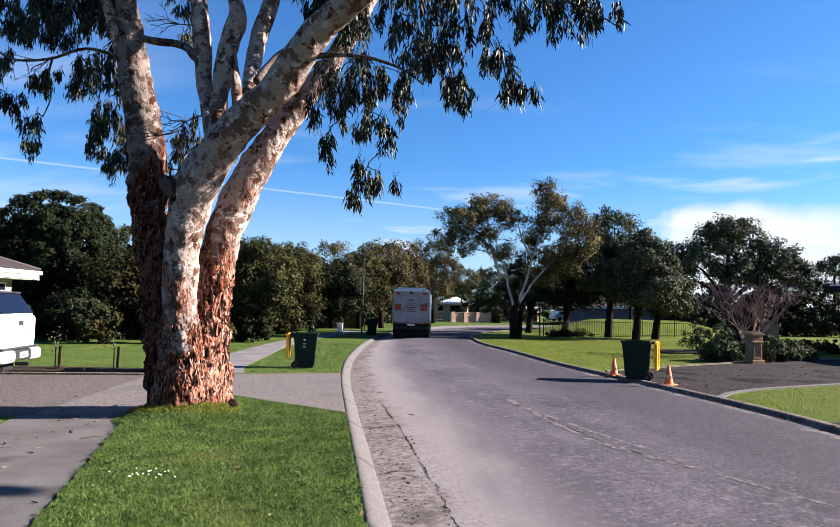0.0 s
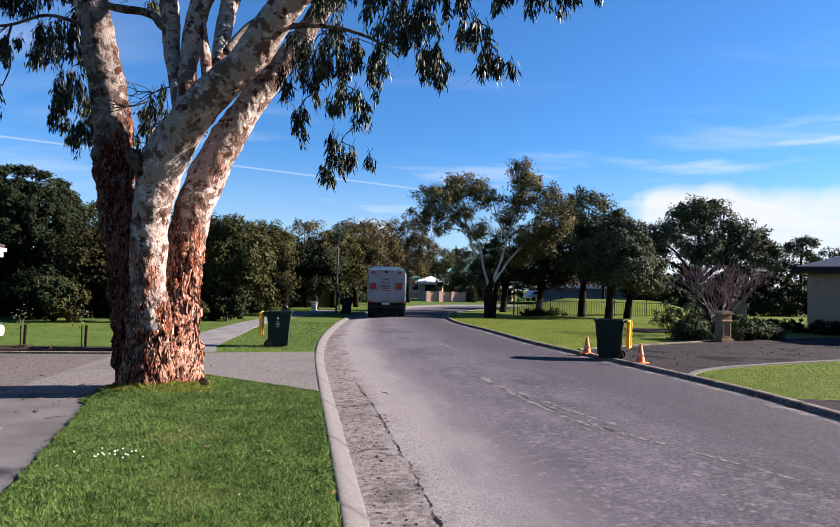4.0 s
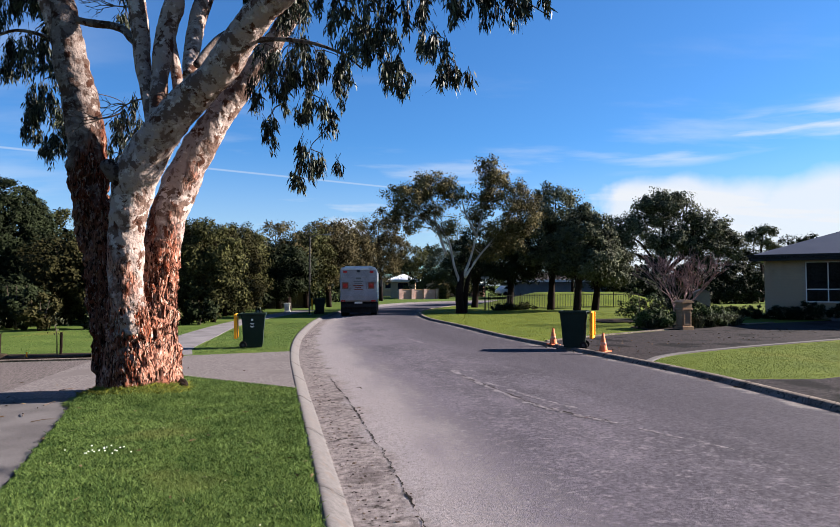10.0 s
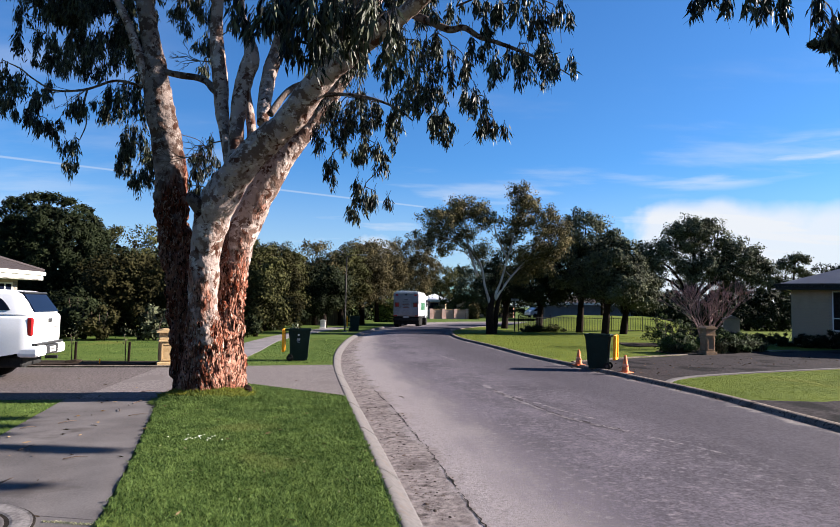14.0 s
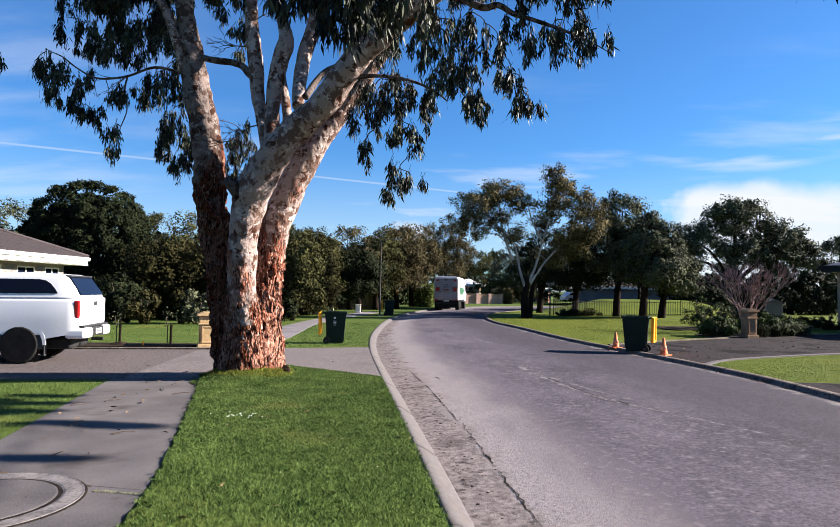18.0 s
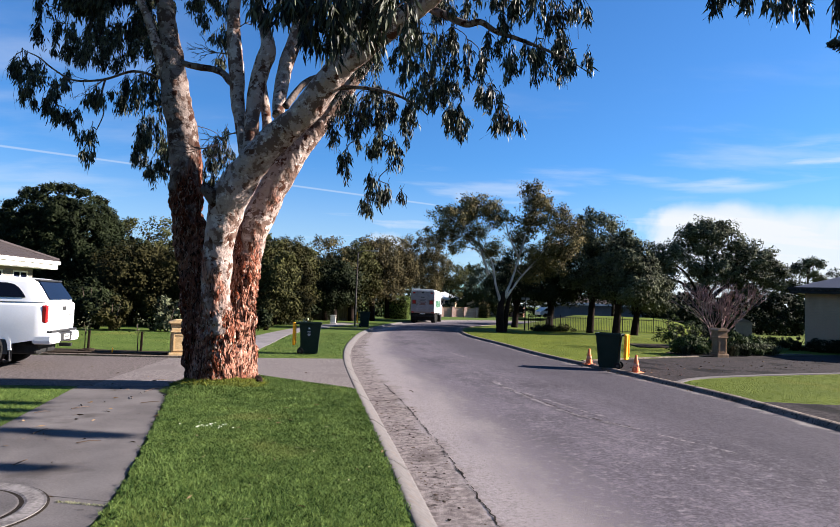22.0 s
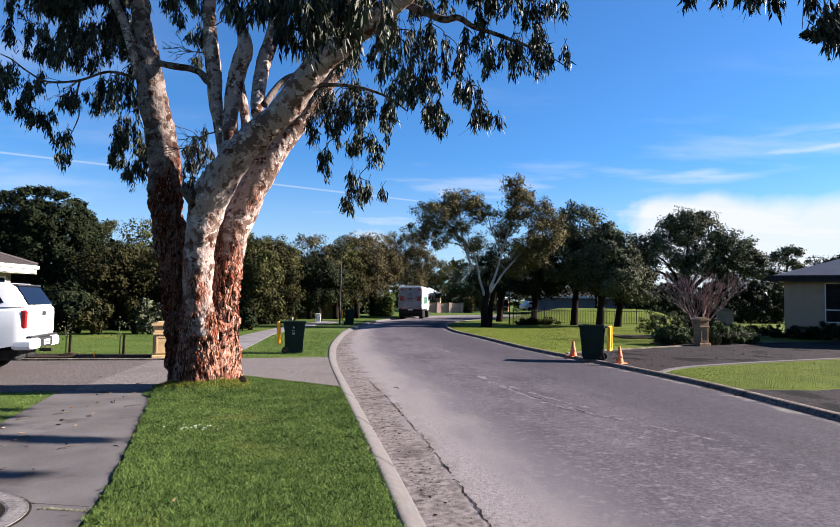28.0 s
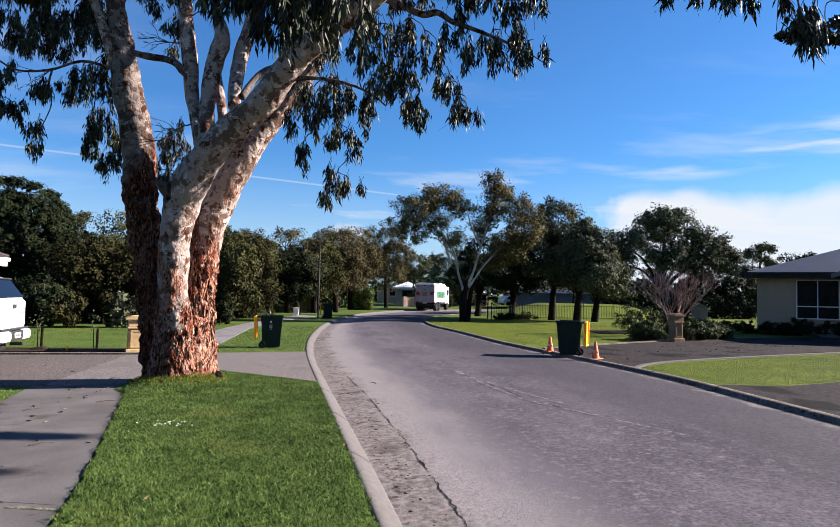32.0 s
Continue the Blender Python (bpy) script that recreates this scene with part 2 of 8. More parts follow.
M = {
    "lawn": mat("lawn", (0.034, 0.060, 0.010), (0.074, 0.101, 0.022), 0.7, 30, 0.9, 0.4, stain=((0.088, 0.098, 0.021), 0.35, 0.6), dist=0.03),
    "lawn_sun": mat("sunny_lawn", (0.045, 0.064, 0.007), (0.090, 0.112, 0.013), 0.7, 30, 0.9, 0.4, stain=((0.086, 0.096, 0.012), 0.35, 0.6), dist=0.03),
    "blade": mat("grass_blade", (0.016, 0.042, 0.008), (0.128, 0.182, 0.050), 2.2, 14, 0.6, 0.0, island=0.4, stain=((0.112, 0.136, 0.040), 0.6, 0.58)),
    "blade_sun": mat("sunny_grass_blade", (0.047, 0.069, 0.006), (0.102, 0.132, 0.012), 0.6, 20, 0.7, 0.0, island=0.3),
    "blade_gold": mat("yellowing_grass_blade", (0.096, 0.100, 0.012), (0.225, 0.212, 0.032), 0.4, 20, 0.7, 0.0, island=0.3),
    "wall_brick": mat("pale_red_brick", (0.30, 0.19, 0.16), (0.50, 0.36, 0.31), 2, 30, 0.9, 0.3),
    "concrete": mat("concrete", (0.064, 0.0575, 0.0575), (0.120, 0.109, 0.108), 1.3, 70, 0.92, 0.12, stain=((0.060, 0.053, 0.051), 1.1, 0.6), contrast=(0.36, 0.64)),
    "pale_concrete": mat("pale_concrete", (0.105, 0.096, 0.099), (0.180, 0.166, 0.170), 1.3, 70, 0.92, 0.12, stain=((0.098, 0.088, 0.088), 1.1, 0.62)),
    "pale_aggregate": mat("worn_aggregate", (0.052, 0.044, 0.044), (0.190, 0.165, 0.161), 22, 60, 0.92, 0.5, stain=((0.105, 0.091, 0.088), 0.7, 0.58), contrast=(0.36, 0.64)),
    "kerb": mat("kerb_concrete", (0.066, 0.060, 0.059), (0.124, 0.114, 0.112), 16, 110, 0.94, 0.12, stain=((0.098, 0.083, 0.077), 9.0, 0.56), contrast=(0.3, 0.7)),
    "aggregate": mat("exposed_aggregate", (0.027, 0.0225, 0.0225), (0.146, 0.123, 0.119), 22, 60, 0.92, 0.6, stain=((0.070, 0.059, 0.056), 0.7, 0.6), contrast=(0.38, 0.62)),
    "kerb_dark": mat("dark_kerb_concrete", (0.060, 0.047, 0.040), (0.185, 0.152, 0.130), 2.5, 50, 0.95, 0.35, stain=((0.050, 0.040, 0.034), 17.0, 0.54)),
    "worn_ring": mat("weathered_ring_concrete", (0.085, 0.076, 0.074), (0.225, 0.205, 0.198), 5, 30, 0.95, 0.4, stain=((0.07, 0.06, 0.056), 3.0, 0.52)),
    "tar": mat("tar_driveway", (0.0048, 0.0040, 0.0042), (0.043, 0.035, 0.0365), 11.0, 38, 0.95, 0.8, spec=0.05, stain=((0.006, 0.005, 0.0052), 0.8, 0.55)),
    "mulch": mat("mulch", (0.0098, 0.0077, 0.0063), (0.042, 0.0301, 0.021), 3, 60, 0.95, 0.9),
    "leaf_gum": mat("gum_leaf", (0.002, 0.0035, 0.0017), (0.075, 0.083, 0.046), 1.2, 9, 0.5, 0.0, island=0.34, spec=0.14, contrast=(0.41, 0.70)),
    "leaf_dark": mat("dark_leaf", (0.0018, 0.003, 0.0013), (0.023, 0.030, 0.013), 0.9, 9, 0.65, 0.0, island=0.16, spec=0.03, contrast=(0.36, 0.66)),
    "leaf_shrub": mat("green_shrub_leaf", (0.005, 0.010, 0.003), (0.066, 0.092, 0.026), 1.6, 9, 0.65, 0.0, island=0.2, spec=0.05, contrast=(0.36, 0.66)),
    "leaf_hedge": mat("bright_hedge_leaf", (0.045, 0.062, 0.014), (0.15, 0.19, 0.048), 1.6, 9, 0.65, 0.0, island=0.2, spec=0.05),
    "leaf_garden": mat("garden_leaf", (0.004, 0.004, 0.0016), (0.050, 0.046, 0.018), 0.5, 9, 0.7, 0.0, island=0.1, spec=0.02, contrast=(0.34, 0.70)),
    "leaf_gold": mat("golden_gum_leaf", (0.010, 0.009, 0.004), (0.165, 0.135, 0.058), 0.8, 9, 0.65, 0.0, island=0.18, spec=0.04, contrast=(0.36, 0.66)),
    "leaf_olive": mat("olive_leaf", (0.006, 0.007, 0.0025), (0.076, 0.076, 0.027), 0.5, 9, 0.7, 0.0, island=0.1, spec=0.03, contrast=(0.36, 0.66)),
    "leaf_brown": mat("bronze_leaf", (0.008, 0.007, 0.003), (0.112, 0.092, 0.042), 0.5, 9, 0.7, 0.0, island=0.1, spec=0.03, contrast=(0.36, 0.66)),
    "leaf_grey": mat("grey_leaf", (0.004, 0.005, 0.0025), (0.112, 0.122, 0.070), 0.8, 9, 0.65, 0.0, island=0.16, spec=0.03, contrast=(0.36, 0.66)),
    "bark": mat("rough_bark", (0.004, 0.0028, 0.0024), (0.022, 0.0135, 0.0105), 2.5, 25, 0.95, 0.8, stretch=(1, 1, 0.35), dist=0.04),
    "twig": mat("twig_bark", (0.035, 0.0245, 0.0196), (0.112, 0.084, 0.07), 6, 40, 0.9, 0.3),
    "pale_bark": mat("pale_bark", (0.20, 0.165, 0.145), (0.50, 0.44, 0.40), 2, 15, 0.8, 0.3),
    "green_plastic": mat("green_plastic", (0.009, 0.018, 0.014), (0.015, 0.028, 0.022), 3, 60, 0.62, 0.05, spec=0.08),
    "yellow_plastic": mat("yellow_plastic", (0.92, 0.33, 0.004), (0.98, 0.38, 0.006), 3, 60, 0.45, 0.05, spec=0.4),
    "rubber": mat("rubber", (0.008, 0.008, 0.008), (0.022, 0.021, 0.02), 8, 60, 0.85, 0.2),
    "orange": mat("cone_orange", (0.6, 0.136, 0.048), (0.68, 0.216, 0.104), 6, 50, 0.6, 0.1),
    "white_print": mat("white_print", (0.55, 0.56, 0.55), (0.7, 0.7, 0.7), 20, 80, 0.6, 0.0),
    "car_white": mat("white_car_paint", (0.76, 0.76, 0.77), (0.82, 0.82, 0.82), 1, 30, 0.25, 0.0, coat=0.6, spec=0.4),
    # rear paint colour holds both grime and the shade on the tailgate
    "truck_grime_shade": mat("grimy_shaded_white_paint", (0.19, 0.175, 0.18), (0.36, 0.335, 0.34), 1.4, 20, 0.6, 0.03, stain=((0.13, 0.11, 0.107), 1.2, 0.6), spec=0.2),
    "truck_white": mat("truck_white", (0.50, 0.50, 0.51), (0.66, 0.66, 0.66), 0.9, 20, 0.45, 0.03, stain=((0.2736, 0.2592, 0.2448), 0.8, 0.6), spec=0.4),
    "truck_green": mat("truck_green", (0.02, 0.075, 0.04), (0.035, 0.11, 0.06), 1, 20, 0.45, 0.0),
    "black_plastic": mat("black_plastic", (0.012, 0.012, 0.013), (0.03, 0.03, 0.031), 4, 50, 0.5, 0.1, spec=0.4),
    "room_glass": mat("dim_window_glass", (0.004, 0.004, 0.0045), (0.018, 0.017, 0.017), 2.5, 10, 0.15, 0.0, spec=0.06),
    "dark_glass": mat("dark_glass", (0.004, 0.006, 0.013), (0.006, 0.008, 0.018), 1, 10, 0.04, 0.0, spec=0.07),
    "red_lens": mat("red_lens", (0.32, 0.008, 0.011), (0.42, 0.018, 0.018), 5, 50, 0.2, 0.0, spec=0.6),
    "orange_panel": mat("orange_panel", (0.14, 0.042, 0.024), (0.19, 0.06, 0.03), 5, 50, 0.5, 0.0),
    "steel": mat("steel", (0.3, 0.3, 0.31), (0.5, 0.5, 0.5), 5, 50, 0.4, 0.05, metal=0.8, spec=0.4),
    # galvanised pole colour darkened to stand in for the shade it is in
    "pole_steel": mat("shade_darkened_pole_steel", (0.035, 0.032, 0.030), (0.075, 0.070, 0.066), 6, 50, 0.7, 0.05),
    "galv": mat("galvanised_steel", (0.126, 0.1295, 0.126), (0.224, 0.231, 0.224), 6, 50, 0.55, 0.05, metal=0.5, spec=0.4),
    "sandstone": mat("sandstone", (0.31, 0.205, 0.10), (0.50, 0.36, 0.20), 3, 40, 0.9, 0.35, stain=((0.17, 0.1275, 0.085), 3, 0.62)),
    "sandstone_grey": mat("weathered_sandstone", (0.17, 0.105, 0.06), (0.30, 0.205, 0.13), 3, 40, 0.9, 0.35),
    "brick_cream": mat("cream_brick", (0.27, 0.20, 0.132), (0.40, 0.305, 0.205), 2, 30, 0.9, 0.3),
    "brick_red": mat("red_brick", (0.168, 0.091, 0.07), (0.294, 0.189, 0.147), 2, 30, 0.9, 0.3),
    "brick_pale": mat("pale_painted_brick", (0.115, 0.110, 0.110), (0.185, 0.176, 0.172), 2, 30, 0.9, 0.2),
    "mortar": mat("mortar", (0.231, 0.182, 0.133), (0.308, 0.252, 0.189), 4, 60, 0.95, 0.3),
    "tile_roof": mat("brown_roof_tile", (0.028, 0.023, 0.024), (0.068, 0.056, 0.056), 1.5, 30, 0.8, 0.2),
    "steel_roof": mat("grey_steel_roof", (0.055, 0.052, 0.054), (0.085, 0.08, 0.083), 1, 30, 0.4, 0.05, metal=0.0, spec=0.2),
    "white_paint": mat("white_paint", (0.578, 0.561, 0.51), (0.68, 0.663, 0.6205), 2, 40, 0.5, 0.03, spec=0.4),
    "grey_paint": mat("grey_wall_paint", (0.096, 0.096, 0.096), (0.144, 0.141, 0.138), 1, 30, 0.8, 0.1),
    "black_metal": mat("black_metal", (0.012, 0.012, 0.012), (0.03, 0.03, 0.03), 5, 40, 0.5, 0.0),
    "timber": mat("grey_timber", (0.06, 0.045, 0.033), (0.132, 0.102, 0.078), 3, 40, 0.9, 0.3, stretch=(4, 4, 0.6)),
    "straw": mat("dry_straw", (0.14, 0.15, 0.07), (0.36, 0.35, 0.23), 5, 30, 0.7, 0.0, island=0.5),
    "petal": mat("white_petal", (0.8, 0.8, 0.78), (0.85, 0.85, 0.85), 5, 30, 0.6, 0.0),
    "dead_leaf": mat("dead_leaf", (0.0525, 0.03, 0.015), (0.165, 0.1125, 0.0675), 4, 30, 0.8, 0.0, island=0.5),
}


# ---- mesh helpers ----
def part(name, bm, material, parent=None, label="", smooth=False):
    """Links a bmesh as one mesh object under a thing or part."""
    me = bpy.data.meshes.new(name)
    bm.to_mesh(me)
    bm.free()
    if smooth:
        for p in me.polygons:
            p.use_smooth = True
    me.materials.append(material)
    ob = new(name, me)
    ob.parent = parent
    if label:
        ob["label"] = label
    return ob


def raw(name, verts, faces, material, parent=None, smooth=False):
    me = bpy.data.meshes.new(name)
    me.from_pydata(verts, [], faces)
    if smooth:
        me.shade_smooth()
    me.materials.append(material)
    ob = new(name, me)
    ob.parent = parent
    return ob


def empty(name, m=None, label="", category="", group="", kind=""):
    ob = new(name)
    ob.empty_display_size = 0.2
    if m is not None:
        ob.matrix_world = m
    return tagged(ob, label, category, group, kind)


def box(x0, y0, z0, x1, y1, z1, bev=0.0, bm=None, m=None):
    bm = bm or bmesh.new()
    r = bmesh.ops.create_cube(bm, size=1.0)
    t = Matrix.Translation(((x0 + x1) / 2, (y0 + y1) / 2, (z0 + z1) / 2)) @ Matrix.Diagonal((x1 - x0, y1 - y0, z1 - z0, 1))
    bmesh.ops.transform(bm, matrix=(m or Matrix()) @ t, verts=r["verts"])
    if bev:
        es = {e for v in r["verts"] for e in v.link_edges}
        bmesh.ops.bevel(bm, geom=list(es), offset=bev, segments=2, profile=0.5, affect="EDGES")
    return bm


def lathe(profile, seg=20, bm=None, m=None):
    """Solid of revolution about z from (radius, z) pairs."""
    bm = bm or bmesh.new()
    m = m or Matrix()
    rings = []
    for r, z in profile:
        rings.append([bm.verts.new(m @ Vector((max(r, 1e-4) * math.cos(2 * math.pi * i / seg), max(r, 1e-4) * math.sin(2 * math.pi * i / seg), z))) for i in range(seg)])
    for a, b in zip(rings, rings[1:]):
        for i in range(seg):
            bm.faces.new((a[i], a[(i + 1) % seg], b[(i + 1) % seg], b[i]))
    bm.faces.new(rings[0][::-1])
    bm.faces.new(rings[-1])
    return bm


def prism(outline, y0, y1, bm=None, m=None, bev=0.0):
    """Extrudes an (x, z) outline along y."""
    bm = bm or bmesh.new()
    m = m or Matrix()
    a = [bm.verts.new(m @ Vector((x, y0, z))) for x, z in outline]
    b = [bm.verts.new(m @ Vector((x, y1, z))) for x, z in outline]
    n = len(outline)
    fs = [bm.faces.new(a), bm.faces.new(b[::-1])]
    for i in range(n):
        fs.append(bm.faces.new((a[i], b[i], b[(i + 1) % n], a[(i + 1) % n])))
    bmesh.ops.recalc_face_normals(bm, faces=fs)
    if bev:
        bmesh.ops.bevel(bm, geom=list({e for f in fs for e in f.edges}), offset=bev, segments=2, affect="EDGES", clamp_overlap=True)
    return bm


def slab(outline, z0, z1, bm=None):
    """Extrudes an (x, y) outline upward."""
    bm = bm or bmesh.new()
    a = [bm.verts.new((x, y, z0)) for x, y in outline]
    b = [bm.verts.new((x, y, z1)) for x, y in outline]
    n = len(outline)
    fs = [bm.faces.new(a[::-1]), bm.faces.new(b)]
    for i in range(n):
        fs.append(bm.faces.new((a[i], a[(i + 1) % n], b[(i + 1) % n], b[i])))
    bmesh.ops.recalc_face_normals(bm, faces=fs)
    return bm


def curve_points(ctrl, steps):
    """Catmull-Rom through control points (any dimension)."""
    p = np.array(ctrl, float)
    p = np.vstack([2 * p[0] - p[1], p, 2 * p[-1] - p[-2]])
    out = []
    for i in range(1, len(p) - 2):
        a, b, c, d = p[i - 1], p[i], p[i + 1], p[i + 2]
        for k in range(steps):
            t = k / steps
            out.append(0.5 * (2 * b + (c - a) * t + (2 * a - 5 * b + 4 * c - d) * t * t + (3 * b - 3 * c + d - a) * t**3))
    out.append(p[-2])
    return np.array(out)


def tube(path, seg=10, bm=None, rough=0.0, freq=2.0, cap=True, flake=0.0, top=99.0):
    """A tapering limb along (x, y, z, r) points; rough: uneven surface as a share of the radius."""
    bm = bm or bmesh.new()
    pts = [Vector(p[:3]) for p in path]
    rad = [p[3] for p in path]
    rings = []
    up = Vector((0.3, 1, 0.1)).normalized()
    for i, p in enumerate(pts):
        d = (pts[min(i + 1, len(pts) - 1)] - pts[max(i - 1, 0)]).normalized()
        u = (up - d * up.dot(d)).normalized()
        v = d.cross(u)
        ring = []
        for k in range(seg):
            a = 2 * math.pi * k / seg
            n = u * math.cos(a) + v * math.sin(a)
            r = rad[i]
            if rough:
                q = p + n * r
                r *= 1 + rough * (noise.noise(q * freq) + 0.5 * noise.noise(q * freq * 2.7))
            if flake:
                q = p + n * r
                fade = max(0.12, min(1.0, (top + 0.5 * noise.noise(q * 1.3) - q.z) / 0.6))
                r += flake * fade * (noise.noise(Vector((q.x * 11, q.y * 11, q.z * 4.5))) + 0.6 * noise.noise(Vector((q.x * 24, q.y * 24, q.z * 11))))
            ring.append(bm.verts.new(p + n * r))
        rings.append(ring)
    for a, b in zip(rings, rings[1:]):
        for k in range(seg):
            bm.faces.new((a[k], a[(k + 1) % seg], b[(k + 1) % seg], b[k]))
    if cap:
        bm.faces.new(rings[0][::-1])
        bm.faces.new(rings[-1])
    return bm


def leaf_arrays(centres, dirs, length, width, rng, facing=None):
    """Pointed leaves: for each centre and direction a slightly folded blade of four corners."""
    n = len(centres)
    dirs = dirs / (np.linalg.norm(dirs, axis=1, keepdims=True) + 1e-9)
    side = np.cross(dirs, rng.normal(size=(n, 3)) if facing is None else facing)
    side /= np.linalg.norm(side, axis=1, keepdims=True) + 1e-9
    ln = length * rng.uniform(0.6, 1.3, (n, 1))
    wd = width * rng.uniform(0.7, 1.3, (n, 1))
    a = centres
    b = centres + dirs * ln * 0.4 + side * wd * 0.5
    c = centres + dirs * ln
    d = centres + dirs * ln * 0.4 - side * wd * 0.5
    verts = np.stack([a, b, c, d], 1).reshape(-1, 3)
    faces = np.arange(4 * n).reshape(n, 4)
    return verts, faces


def leaf_mesh(name, centres, dirs, length, width, material, parent, seed=1, facing=None):
    rng = np.random.default_rng(seed)
    v, f = leaf_arrays(np.asarray(centres), np.asarray(dirs), length, width, rng, facing)
    me = bpy.data.meshes.new(name)
    me.vertices.add(len(v))
    me.vertices.foreach_set("co", v.ravel())
    me.loops.add(f.size)
    me.loops.foreach_set("vertex_index", f.ravel())
    me.polygons.add(len(f))
    me.polygons.foreach_set("loop_start", np.arange(0, f.size, 4))
    me.update(calc_edges=True)
    me.materials.append(material)
    ob = new(name, me)
    ob.parent = parent
    return ob


# ---- ground, road, kerbs ----
EDGE_L = [(5, -60), (1.6, -20), (0.3, -5), (-0.48, 1.9), (-1.18, 7.15), (-1.6, 10.2), (-2.23, 15.1), (-2.67, 20.2), (-2.88, 25.5), (-2.94, 31.9), (-2.7, 38), (-2.2, 44), (-1.2, 51), (0.3, 57), (2.4, 63), (5.2, 68), (9.5, 72), (17, 75), (40, 78), (150, 80), (1500, 84)]
EDGE_R = [(13, -60), (8.6, -20), (6.9, -5), (6.35, 2.5), (6.15, 7.3), (6.0, 10.2), (5.35, 14.2), (4.35, 19.5), (3.7, 25.5), (3.0, 31), (2.95, 36), (3.4, 41), (4.7, 46), (6.7, 51), (9.5, 55), (14, 58.5), (21, 61), (32, 63), (60, 64.5), (160, 66), (1500, 68)]
STEPS = 8
LEFT, RIGHT = curve_points(EDGE_L, STEPS), curve_points(EDGE_R, STEPS)
OUT_L = [(-2500, -60), (-2500, -20), (-2500, -5), (-2500, 2), (-2500, 7), (-2500, 30), (-2500, 80), (-2500, 150), (-2500, 300), (-2500, 600), (-2500, 1000), (-2500, 1600), (-2200, 2500), (-1200, 2500), (-600, 2500), (-200, 2500), (100, 2500), (400, 2500), (800, 2500), (1500, 2500), (2500, 2500)]
OUT_R = [(2500, y) for y in (-60, -50, -42, -35, -28, -22, -16, -10, -5, 0, 5, 10, 16, 22, 28, 34, 40, 46, 52, 58, 68)]
Z_RIGHT = 0.08
KERB = 0.21


def inward(a, b, d):
    """Points d metres from a towards b."""
    v = b - a
    return a + v / np.linalg.norm(v, axis=1, keepdims=True) * d


def strip(rows, zs, material, name, parent=None, uv=None, smooth=True):
    """A sheet over rows of equally many points, with a height for each row."""
    n = len(rows[0])
    verts = [(p[0], p[1], z) for r, z in zip(rows, zs) for p in r]
    faces = [(k * n + i, k * n + i + 1, (k + 1) * n + i + 1, (k + 1) * n + i) for k in range(len(rows) - 1) for i in range(n - 1)]
    ob = raw(name, verts, faces, material, parent, smooth)
    if uv is not None:
        lay = ob.data.uv_layers.new(name="across")
        along = np.r_[0, np.cumsum(np.linalg.norm(np.diff(rows[0], axis=0), axis=1))]
        for lp in ob.data.loops:
            k, i = divmod(lp.vertex_index, n)
            lay.data[lp.index].uv = (uv[k], along[i])
    return ob


out_l, out_r = curve_points(OUT_L, STEPS), curve_points(OUT_R, STEPS)
offs = [0, 0.4, 1.2, 3, 7, 15, 30, 70, 200]
bm_rows_l = [inward(LEFT, out_l, d) for d in offs] + [out_l]
bm_rows_r = [inward(RIGHT, out_r, d) for d in offs] + [out_r]
nl = len(LEFT)
gv, gf = [], []
for rows, z in ((bm_rows_l, 0.0), (bm_rows_r, Z_RIGHT)):
    base = len(gv)
    for r in rows:
        gv += [(p[0], p[1], z) for p in r]
    for k in range(len(rows) - 1):
        for i in range(nl - 1):
            q = (base + k * nl + i, base + k * nl + i + 1, base + (k + 1) * nl + i + 1, base + (k + 1) * nl + i)
            gf.append(q if z == 0 else q[::-1])
base = len(gv)
gv += [(-2500, -60, 0), (2500, -60, 0), (2500, -2500, 0), (-2500, -2500, 0)]
gf.append((base, base + 1, base + 2, base + 3))
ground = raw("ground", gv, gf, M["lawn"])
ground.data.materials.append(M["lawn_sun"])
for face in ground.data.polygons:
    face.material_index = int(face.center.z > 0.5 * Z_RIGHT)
tagged(ground, "mown green lawn and verge over flat suburban ground", "ground", kind="structure")


